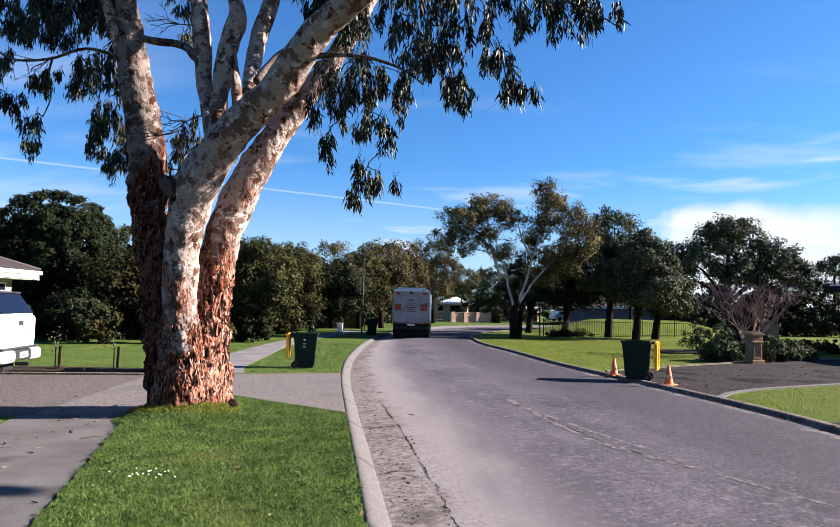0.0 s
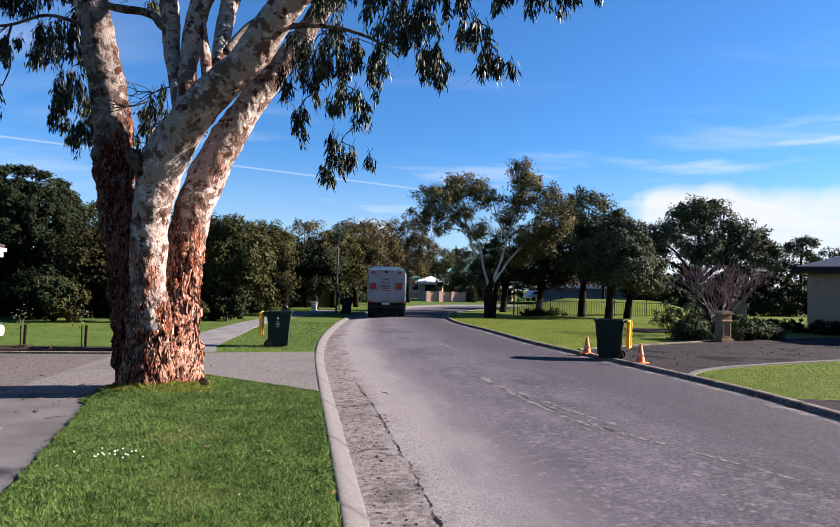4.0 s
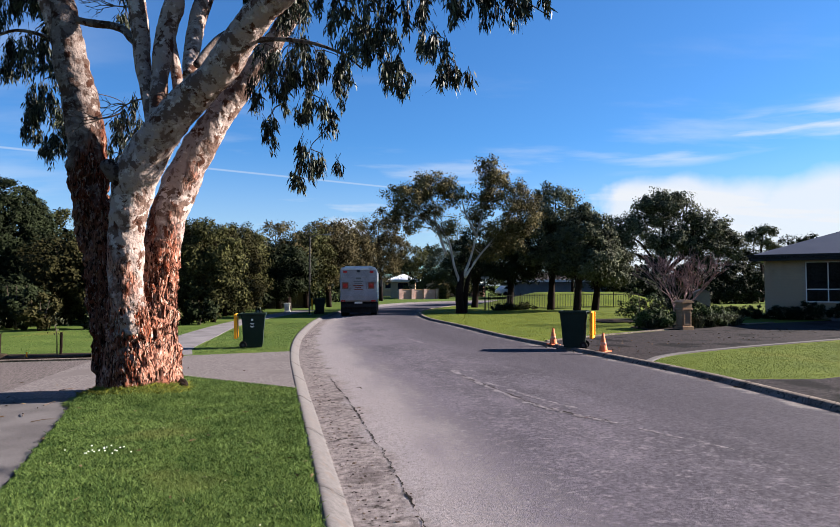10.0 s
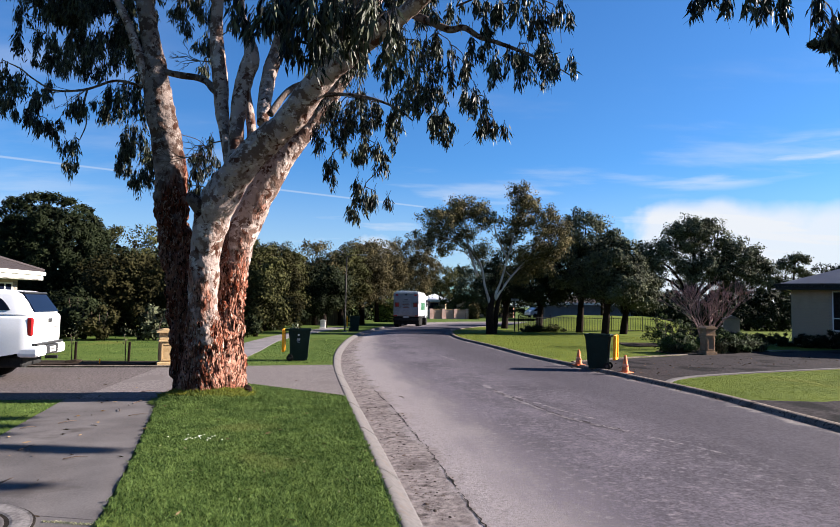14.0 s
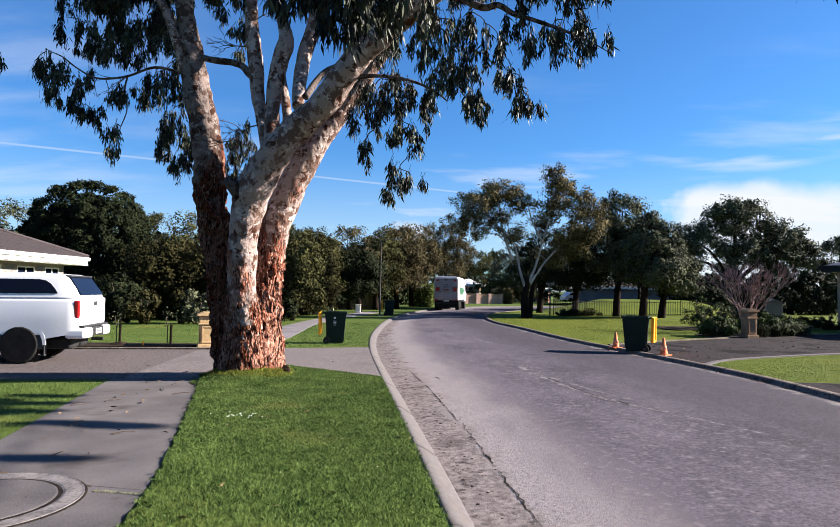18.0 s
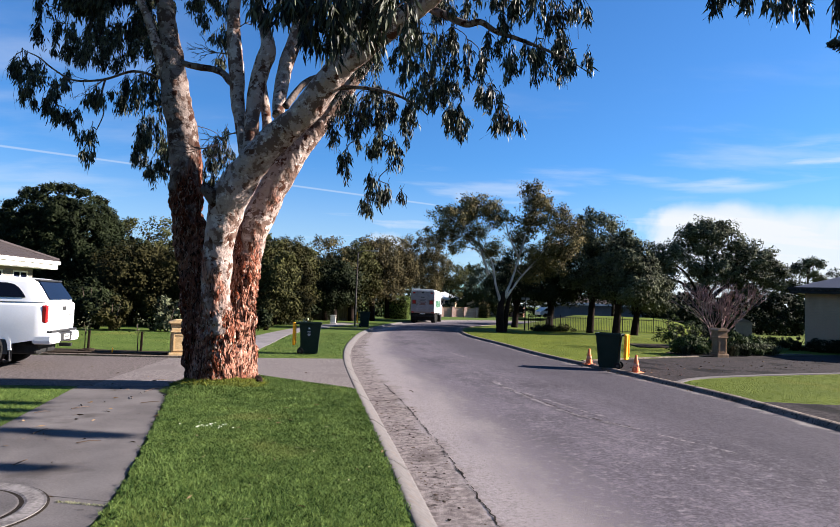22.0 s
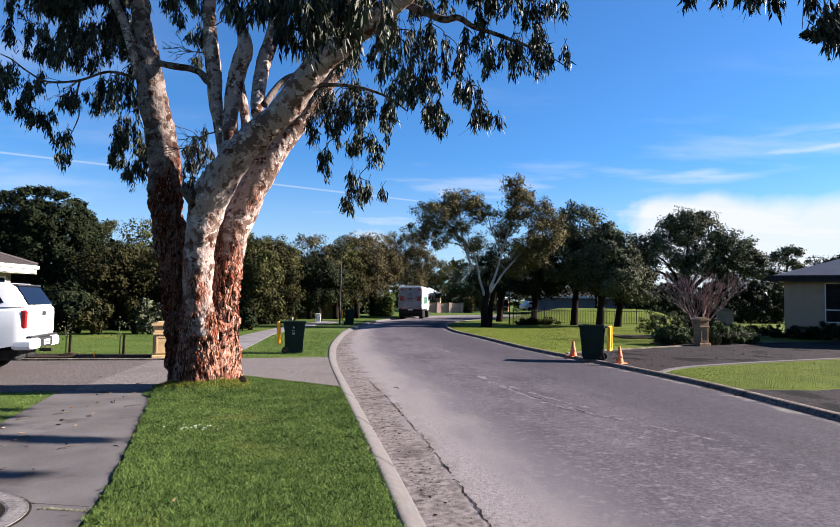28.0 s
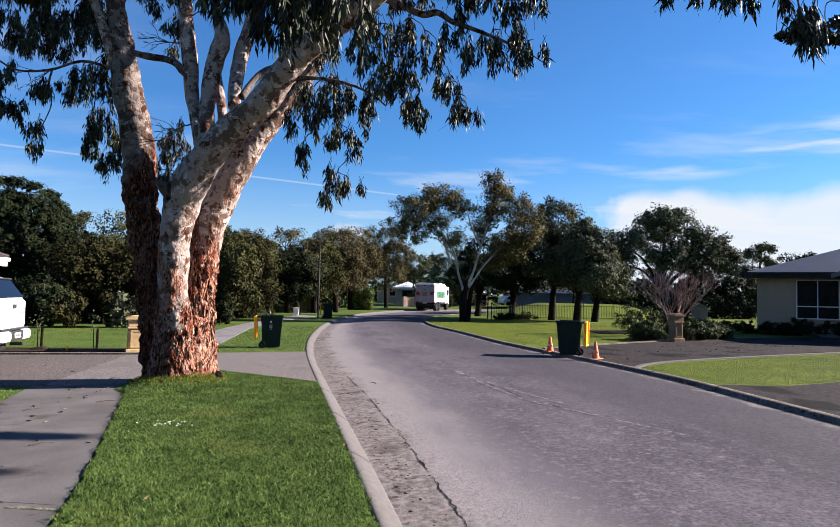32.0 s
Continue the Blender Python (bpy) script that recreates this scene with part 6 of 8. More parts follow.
def ute():
    """Body along local x, rear at x = 0, nose at x = -5.2; width along y."""
    root = empty("utility_car", pose(-8.25, 11.72, 0.0, 0, 0, 10), "white dual-cab utility with white canopy parked on the driveway", "car")
    root.scale = (1, 1, 1.055)
    W = 0.9
    wp = M["car_white"]

    def shell(sections, name, label="", material=wp, swell=0.015):
        """Loft of cross sections (x, half width low, half width high, z low, z high)."""
        bm = bmesh.new()
        rings = []
        for x, wl_, wh, z0, z1 in sections:
            c = min(0.11, (z1 - z0) * 0.45)
            half = [(wl_, z0), (wl_ + swell if swell else wl_ * 0.6 + wh * 0.4, z0 * 0.6 + z1 * 0.4)] + [(wh - c + c * math.cos(a), z1 - c + c * math.sin(a)) for a in np.linspace(0.1, math.pi / 2, 5)]
            rings.append([bm.verts.new((x, -y, z)) for y, z in half] + [bm.verts.new((x, y, z)) for y, z in half[::-1]])
        n = len(rings[0])
        for a, b in zip(rings, rings[1:]):
            for k in range(n):
                bm.faces.new((a[k], a[(k + 1) % n], b[(k + 1) % n], b[k]))
        bm.faces.new(rings[0][::-1])
        bm.faces.new(rings[-1])
        bmesh.ops.recalc_face_normals(bm, faces=bm.faces)
        ob = part(name, bm, material, root, label, smooth=True)
        ob.data.set_sharp_from_angle(angle=radians(38))
        return ob

    tub = shell([(-0.02, W - 0.16, W - 0.14, 0.72, 1.33), (-0.035, W - 0.09, W - 0.08, 0.70, 1.345), (-0.08, W - 0.04, W - 0.035, 0.66, 1.35), (-0.17, W - 0.01, W - 0.012, 0.62, 1.355), (-0.3, W, W, 0.58, 1.355), (-0.75, W, W, 0.5, 1.355), (-1.62, W, W, 0.5, 1.35), (-1.70, W, W, 0.42, 1.34), (-3.4, W, W, 0.40, 1.28), (-3.5, W, W, 0.42, 1.26), (-4.5, W - 0.02, W - 0.04, 0.45, 1.16), (-5.05, W - 0.08, W - 0.12, 0.45, 1.05), (-5.2, W - 0.2, W - 0.22, 0.5, 0.95)], "body")
    canopy = shell([(-0.085, W - 0.10, W - 0.12, 1.345, 1.39), (-0.11, W - 0.06, W - 0.08, 1.345, 1.43), (-0.2, W - 0.035, W - 0.09, 1.345, 1.57), (-0.34, W - 0.025, W - 0.11, 1.345, 1.745), (-0.42, W - 0.02, W - 0.115, 1.345, 1.80), (-0.55, W - 0.02, W - 0.12, 1.345, 1.83), (-1.1, W - 0.02, W - 0.12, 1.34, 1.85), (-1.78, W - 0.02, W - 0.12, 1.335, 1.83)], "canopy", "white moulded canopy", swell=0)
    cab = shell([(-1.82, W - 0.02, W - 0.13, 1.33, 1.78), (-2.2, W - 0.02, W - 0.13, 1.32, 1.80), (-3.0, W - 0.02, W - 0.14, 1.30, 1.77), (-3.9, W - 0.04, W - 0.10, 1.2, 1.24)], "cab", swell=0)
    for s in (-1, 1):
        y0, y1 = s * (W - 0.018), s * (W - 0.125)
        bm = bmesh.new()
        o = [(-0.50, 1.43), (-0.56, 1.52), (-0.66, 1.63), (-0.76, 1.69), (-0.90, 1.715), (-1.72, 1.715), (-1.72, 1.42)]
        def yy(z):
            return s * ((W - 0.02) - max(0.0, z - 1.345) / 0.5 * 0.09 + 0.012)
        vs = [bm.verts.new((x, yy(z), z)) for x, z in o]
        bm.faces.new(vs if s > 0 else vs[::-1])
        r = bmesh.ops.extrude_face_region(bm, geom=bm.faces[:])
        for v in r["geom"]:
            if isinstance(v, bmesh.types.BMVert):
                v.co.y -= s * 0.02
        part("side_window", bm, M["dark_glass"], canopy, "dark tinted side window")
        bm = bmesh.new()
        vs = [bm.verts.new((x, yy(z), z)) for x, z in [(-1.95, 1.40), (-1.95, 1.68), (-3.0, 1.66), (-3.6, 1.38)]]
        bm.faces.new(vs)
        part("cab_window", bm, M["dark_glass"], cab, "dark tinted door window")
        # wheel arch, mud flap, sill, mirror
        bm = bmesh.new()
        for k in range(10):
            a0, a1 = math.pi * (k / 10), math.pi * ((k + 1) / 10)
            for (ca, sa), (cb, sb) in (((math.cos(a0), math.sin(a0)), (math.cos(a1), math.sin(a1))),):
                p = [(-1.22 + 0.47 * ca, 0.38 + 0.47 * sa), (-1.22 + 0.47 * cb, 0.38 + 0.47 * sb), (-1.22 + 0.53 * cb, 0.38 + 0.55 * sb), (-1.22 + 0.53 * ca, 0.38 + 0.55 * sa)]
                vs = [bm.verts.new((x, s * (W + 0.008), z)) for x, z in p] + [bm.verts.new((x, s * (W - 0.05), z)) for x, z in p]
                for q in ((0, 1, 2, 3), (7, 6, 5, 4), (0, 4, 5, 1), (3, 2, 6, 7)):
                    bm.faces.new([vs[i] for i in q])
        bmesh.ops.recalc_face_normals(bm, faces=bm.faces)
        part("wheel_arch", bm, wp, root)
        bm = bmesh.new()
        prof = [(-1.22 + 0.46 * math.cos(a), 0.38 + 0.46 * math.sin(a)) for a in np.linspace(0, math.pi, 14)]
        prism([*prof, (-1.68, 0.3), (-0.76, 0.3)], s * (W + 0.004), s * (W - 0.3), bm)
        part("wheel_well", bm, M["black_plastic"], root)
        part("mud_flap", box(-0.74, s * W - 0.13 * (s > 0), 0.16, -0.715, s * W + 0.13 * (s < 0), 0.55, 0.004), M["black_plastic"], root)
        part("tail_light", box(-0.17, min(s * (W - 0.1), s * (W - 0.006)), 0.92, -0.045, max(s * (W - 0.1), s * (W - 0.006)), 1.29, 0.035), M["red_lens"], root, "tall red tail light")
        wheel(root, -1.22, s * (W - 0.095))
        wheel(root, -4.35, s * (W - 0.095))
        part("mirror", box(-3.65, s * (W + 0.08) - 0.1, 1.28, -3.52, s * (W + 0.08) + 0.1, 1.48, 0.03), M["black_plastic"], root)
    gate = part("tailgate", box(-0.07, -W + 0.15, 0.79, 0.0, W - 0.15, 1.325, 0.03), wp, root)
    part("gate_crease", box(-0.02, -W + 0.2, 0.885, 0.012, W - 0.2, 0.905, 0.006), wp, gate)
    part("handle", box(-0.01, -0.1, 1.17, 0.02, 0.1, 1.26, 0.012), M["black_plastic"], gate, "black tailgate handle")
    part("badge_bar", box(-0.002, 0.3, 1.06, 0.006, 0.58, 1.085), M["grey_paint"], gate)
    part("badge_bar", box(-0.002, 0.24, 1.015, 0.006, 0.58, 1.032), M["grey_paint"], gate)
    bm = bmesh.new()
    vs = [bm.verts.new(p) for p in ((-0.085, -0.75, 1.40), (-0.085, 0.75, 1.40), (-0.345, 0.67, 1.765), (-0.345, -0.67, 1.765))]
    bm.faces.new(vs)
    r = bmesh.ops.extrude_face_region(bm, geom=bm.faces[:])
    for v in r["geom"]:
        if isinstance(v, bmesh.types.BMVert):
            v.co.x += 0.03
    bmesh.ops.recalc_face_normals(bm, faces=bm.faces)
    part("rear_window", bm, M["dark_glass"], canopy, "dark tinted lift-up rear window")
    part("bumper_top", box(-0.12, -W + 0.06, 0.725, 0.05, W - 0.06, 0.775, 0.015), M["black_plastic"], root, "black bumper top pad")
    part("window_lip", box(-0.46, -0.70, 1.765, -0.29, 0.70, 1.805, 0.016), M["black_plastic"], canopy, "black rear window lip")
    bump = part("rear_bumper", box(-0.34, -W + 0.0, 0.50, 0.10, -W + 0.55, 0.73, 0.07), wp, root, "white bumper corner")
    part("rear_bumper", box(-0.34, W - 0.55, 0.50, 0.10, W + 0.0, 0.73, 0.07), wp, root, "white bumper corner")
    step = part("bumper_step", box(-0.1, -W + 0.5, 0.53, 0.085, W - 0.5, 0.72, 0.02), M["black_plastic"], root, "black bumper step")
    part("number_plate", box(0.08, -0.19, 0.57, 0.1, 0.19, 0.68, 0.005), M["white_paint"], step)
    part("plate_bar", box(0.095, -0.14, 0.605, 0.105, 0.14, 0.645), M["grey_paint"], step)
    part("tow_bar", box(-0.05, -0.04, 0.42, 0.20, 0.04, 0.49, 0.01), M["black_metal"], root)
    part("underbody", box(-4.9, -0.6, 0.28, -0.3, 0.6, 0.5, 0.05), M["black_metal"], root)
    part("axle", lathe([(0.05, -0.75), (0.12, -0.1), (0.12, 0.1), (0.05, 0.75)], 10, m=Matrix.Translation((-1.22, 0, 0.38)) @ Matrix.Rotation(math.pi / 2, 4, "X")), M["black_metal"], root)


ute()


# ---- garbage truck ----
def garbage_truck():
    """Rear face at local y = 0, nose towards +y."""
    root = empty("garbage_truck", label="white and green rear-view garbage truck with red lights on the street", category="truck")
    tw = M["truck_white"]
    body = part("body", prism([(-1.17, 1.0), (1.17, 1.0), (1.2, 1.3), (1.18, 2.85), (1.05, 3.12), (-1.05, 3.12), (-1.18, 2.85), (-1.2, 1.3)], 0.25, 6.2, bev=0.03), tw, root)
    bm = bmesh.new()
    rings = [[bm.verts.new((x, y, z)) for x, z in ((-w, z0), (w, z0), (w, z1 - 0.12), (w - 0.1, z1), (-w + 0.1, z1), (-w, z1 - 0.12))] for y, w, z0, z1 in ((0.26, 1.19, 0.95, 3.1), (0.06, 1.16, 1.02, 3.02), (0.0, 1.12, 1.1, 2.95))]
    for a, b in zip(rings, rings[1:]):
        for k in range(6):
            bm.faces.new((a[k], a[(k + 1) % 6], b[(k + 1) % 6], b[k]))
    bm.faces.new(rings[-1])
    bm.faces.new(rings[0][::-1])
    bmesh.ops.recalc_face_normals(bm, faces=bm.faces)
    door = part("tailgate", bm, M["truck_grime_shade"], root, "off-white dished tailgate with grime and shade in its paint colour")
    for z in (1.32, 2.5):
        part("rib", box(-1.1, -0.03, z, 1.1, 0.02, z + 0.06, 0.01), M["truck_grime_shade"], door)
    for s in (-1, 1):
        part("warning_panel", box(s * 0.84 - 0.2, -0.025, 1.78, s * 0.84 + 0.2, 0.01, 2.18, 0.006), M["orange_panel"], door, "orange reflective panel")
        part("panel_mark", box(s * 0.84 - 0.13, -0.034, 1.86, s * 0.84 + 0.13, -0.02, 2.1), M["red_lens"], door)
        part("top_light", box(s * 0.86 - 0.12, -0.03, 2.76, s * 0.86 + 0.12, 0.03, 2.9, 0.01), M["red_lens"], door, "red marker light")
        part("tail_light", box(s * 0.98 - 0.14, 0.02, 0.98, s * 0.98 + 0.14, 0.14, 1.1, 0.01), M["red_lens"], root, "red tail light")
        part("mudguard", box(s * 0.85 - 0.33, 0.5, 0.35, s * 0.85 + 0.33, 0.54, 1.0, 0.01), M["black_plastic"], root)
        part("side_panel", box(s * 1.205 - 0.012, 1.2, 1.5, s * 1.205 + 0.012, 5.4, 2.2, 0.004), M["truck_green"], body, "green painted side panel")
        for k in range(5):
            part("side_rib", box(s * 1.2 - 0.03, 0.5 + k * 1.38, 1.05, s * 1.2 + 0.03, 0.53 + k * 1.38, 2.85, 0.008), tw, body)
        for y in (1.3, 2.65, 7.2):
            bm = Matrix.Translation((s * 0.98, y, 0.5)) @ Matrix.Rotation(math.pi / 2, 4, "Y")
            w = part("wheel", lathe([(0.28, -0.2), (0.46, -0.2), (0.5, -0.16), (0.5, 0.16), (0.46, 0.2), (0.28, 0.2)], 24, m=bm), M["rubber"], root)
            part("rim", lathe([(0.28, -0.17), (0.2, -0.12), (0.1, -0.19), (0.1, 0.19), (0.2, 0.12), (0.28, 0.17)], 16, m=bm), M["steel"], w)
        part("side_mirror", box(s * 1.38 - 0.1, 7.75, 1.9, s * 1.38 + 0.1, 7.82, 2.4, 0.02), M["black_plastic"], root)
        part("mirror_arm", box(min(s * 1.2, s * 1.3), 7.76, 2.2, max(s * 1.2, s * 1.3), 7.8, 2.24), M["black_metal"], root)
    for x, z, w, h in ((0.0, 2.42, 0.34, 0.1), (0, 2.24, 0.62, 0.05), (0, 2.12, 0.5, 0.05), (0.0, 1.98, 0.66, 0.06), (0, 1.86, 0.4, 0.05), (0, 1.74, 0.6, 0.05)):
        part("lettering_bar", box(x - w / 2, -0.014, z - h / 2, x + w / 2, 0.006, z + h / 2), M["grey_paint"] if z > 2.0 else M["orange_panel"], door)
    part("camera", box(-0.1, -0.1, 2.8, 0.1, 0.05, 2.96, 0.02), M["black_plastic"], door)
    part("bumper", box(-1.15, 0.1, 0.62, 1.15, 0.28, 0.84, 0.02), M["black_metal"], root)
    part("mud_flap", box(-1.16, 0.3, 0.28, 1.16, 0.33, 1.06, 0.005), M["rubber"], root, "wide black rubber mud flap")
    part("top_beam", box(-1.1, -0.05, 2.96, 1.1, 0.2, 3.1, 0.02), tw, door, "white beam over the tailgate")
    part("plate", box(-0.25, 0.085, 0.86, 0.25, 0.105, 0.98, 0.005), M["white_print"], root)
    part("beacon_bar", box(-0.9, 0.3, 3.12, 0.9, 0.42, 3.2, 0.02), tw, root)
    part("hopper_rim", box(-0.7, 4.6, 3.1, 0.7, 6.1, 3.24, 0.03), tw, root)
    part("chassis", box(-0.45, 0.3, 0.55, 0.45, 8.2, 1.0, 0.03), M["black_metal"], root)
    cab = part("cab", prism([(6.4, 0.75), (8.25, 0.75), (8.3, 1.5), (8.05, 2.75), (7.9, 2.85), (6.45, 2.85), (6.4, 2.7)], -1.15, 1.15, m=Matrix(((0, 1, 0, 0), (1, 0, 0, 0), (0, 0, 1, 0), (0, 0, 0, 1))), bev=0.04), tw, root)
    for s in (-1, 1):
        part("cab_window", box(s * 1.155 - 0.01, 6.9, 1.75, s * 1.155 + 0.01, 7.9, 2.5, 0.004), M["dark_glass"], cab)
        part("cab_step", box(s * 1.0 - 0.15, 7.6, 0.45, s * 1.0 + 0.15, 8.1, 0.75, 0.02), M["black_plastic"], root)
    part("windscreen", box(-1.0, 8.16, 1.6, 1.0, 8.24, 2.5, 0.01), M["dark_glass"], cab)
    part("lifter_arm", box(-1.5, 6.22, 0.9, -1.2, 6.38, 2.2, 0.03), M["black_metal"], root)
    return root


truck = garbage_truck()
truck.scale = (0.88, 0.95, 0.92)


# ---- houses ----
def brick_wall(parent, x0, x1, z0, z1, m, holes=(), material=None, limit=300):
    """A brick face in the local x-z plane, thickness along +y, with openings left out; bricks as pieces proud of the mortar."""
    material = material or M["brick_cream"]
    bw, bh, j = 0.23, 0.076, 0.01
    xs = sorted({x0, x1, *(h[0] for h in holes), *(h[2] for h in holes)})
    zs = sorted({z0, z1, *(h[1] for h in holes), *(h[3] for h in holes)})
    bm = bmesh.new()
    for a, b in zip(xs, xs[1:]):
        for c, d in zip(zs, zs[1:]):
            if not any(h[0] <= a and b <= h[2] and h[1] <= c and d <= h[3] for h in holes):
                box(a, 0, c, b, 0.11, d, 0, bm, m)
    bmesh.ops.remove_doubles(bm, verts=bm.verts, dist=0.001)
    wall = part("wall", bm, M["mortar"], parent)
    cells = []
    row = 0
    z = z0
    while z + bh <= z1 + 1e-6:
        x = x0 - (bw / 2 if row % 2 else 0)
        while x < x1:
            a, b = max(x, x0), min(x + bw - j, x1)
            if b - a > 0.05 and not any(a < h[2] and b > h[0] and z < h[3] and z + bh > h[1] for h in holes):
                cells.append((a, z, b, z + bh - j))
            x += bw
        z += bh
        row += 1
    v, f = [], []
    meshes = {}
    for n, (a, c, b, d) in enumerate(cells):
        if n < limit:
            key = round(b - a, 2)
            if key not in meshes:
                bmb = box(0, -0.008, 0, b - a, 0.02, d - c)
                me = bpy.data.meshes.new("brick")
                bmb.to_mesh(me)
                bmb.free()
                me.materials.append(material)
                meshes[key] = me
            ob = new("brick", meshes[key])
            ob.parent = wall
            ob.matrix_local = m @ Matrix.Translation((a, random.uniform(-0.002, 0.002), c))
        else:
            k = len(v)
            v += [tuple(m @ Vector(p)) for p in ((a, -0.008, c), (b, -0.008, c), (b, -0.008, d), (a, -0.008, d), (a, 0.01, c), (b, 0.01, c), (b, 0.01, d), (a, 0.01, d))]
            f += [(k, k + 1, k + 2, k + 3), (k, k + 4, k + 5, k + 1), (k + 1, k + 5, k + 6, k + 2), (k + 2, k + 6, k + 7, k + 3), (k + 3, k + 7, k + 4, k)]
    if v:
        raw("brickwork", v, f, material, wall)["kind"] = "stuff"
    return wall


def window(parent, x0, z0, x1, z1, m, panes=2, blind=None):
    root = part("window", box(x0, 0.03, z0, x1, 0.05, z1, 0, None, m), blind or M["dark_glass"], parent)
    bm = bmesh.new()
    t = 0.05
    for a, c, b, d in ((x0, z0, x0 + t, z1), (x1 - t, z0, x1, z1), (x0, z0, x1, z0 + t), (x0, z1 - t, x1, z1)):
        box(a, -0.005, c, b, 0.08, d, 0.004, bm, m)
    for k in range(1, panes):
        x = x0 + (x1 - x0) * k / panes
        box(x - t / 2, 0.0, z0, x + t / 2, 0.075, z1, 0.004, bm, m)
    part("window_frame", bm, M["white_paint"], root, "white window frame")
    part("window_sill", box(x0 - 0.04, -0.06, z0 - 0.06, x1 + 0.04, 0.08, z0, 0.006, None, m), M["brick_cream"], root)
    part("pane", box(x0 + t, 0.018, z0 + t, x1 - t, 0.026, z1 - t, 0, None, m), blind if blind is M["room_glass"] else M["dark_glass"], root)
    return root


def hip_roof(parent, x0, y0, x1, y1, z, rise, over, material, name="roof"):
    x0, y0, x1, y1 = x0 - over, y0 - over, x1 + over, y1 + over
    bm = bmesh.new()
    w, d = x1 - x0, y1 - y0
    k = min(w, d) / 2
    e = [bm.verts.new(p) for p in ((x0, y0, z), (x1, y0, z), (x1, y1, z), (x0, y1, z))]
    r = [bm.verts.new(p) for p in (((x0 + k, y0 + d / 2, z + rise), (x1 - k, y0 + d / 2, z + rise)) if w >= d else ((x0 + w / 2, y0 + k, z + rise), (x0 + w / 2, y1 - k, z + rise)))]
    if w >= d:
        for q in ((e[0], e[1], r[1], r[0]), (e[1], e[2], r[1]), (e[2], e[3], r[0], r[1]), (e[3], e[0], r[0])):
            bm.faces.new(q)
    else:
        for q in ((e[0], e[1], r[0]), (e[1], e[2], r[1], r[0]), (e[2], e[3], r[1]), (e[3], e[0], r[0], r[1])):
            bm.faces.new(q)
    bm.faces.new(e[::-1])
    return part(name, bm, material, parent)


def fascia(parent, x0, y0, x1, y1, z, over, material):
    x0, y0, x1, y1 = x0 - over, y0 - over, x1 + over, y1 + over
    for a, b, c, d in ((x0 - 0.06, y0 - 0.06, x1 + 0.06, y0), (x0 - 0.06, y1, x1 + 0.06, y1 + 0.06), (x0 - 0.06, y0, x0, y1), (x1, y0, x1 + 0.06, y1)):
        part("gutter", box(a, b, z - 0.02, c, d, z + 0.11, 0.012), material, parent)
    for a, b, c, d in ((x0, y0, x1, y0 + 0.04), (x0, y1 - 0.04, x1, y1), (x0, y0, x0 + 0.04, y1), (x1 - 0.04, y0, x1, y1)):
        part("fascia", box(a, b, z - 0.2, c, d, z - 0.022, 0.006), material, parent)


def roof_tiles(parent, corner, along, up, n_a, n_u, material, limit=300):
    """Courses of roof tiles on a slope: corner, unit steps along and up the slope as vectors of one tile."""
    a, u = Vector(along), Vector(up)
    nrm = a.cross(u).normalized()
    if nrm.z < 0:
        nrm = -nrm
    bm = bmesh.new()
    p = [Vector((0, 0, 0)), a * 0.96, a * 0.96 + u * 1.05, u * 1.05]
    lo = [bm.verts.new(q + nrm * (0.05 if i < 2 else 0.03)) for i, q in enumerate(p)]
    dn = [bm.verts.new(q) for q in p]
    bm.faces.new(lo)
    for i in range(4):
        bm.faces.new((lo[i], dn[i], dn[(i + 1) % 4], lo[(i + 1) % 4]))
    bmesh.ops.recalc_face_normals(bm, faces=bm.faces)
    me = bpy.data.meshes.new("tile")
    bm.to_mesh(me)
    bm.free()
    me.materials.append(material)
    for j in range(n_u):
        for i in range(n_a):
            if i < j * 0.95 * u.to_2d().length / a.length or i > n_a - 1 - j * 0.95 * u.to_2d().length / a.length:
                continue
            ob = new("tile", me)
            ob.parent = parent
            ob.matrix_local = Matrix.Translation(Vector(corner) + a * i + u * j)


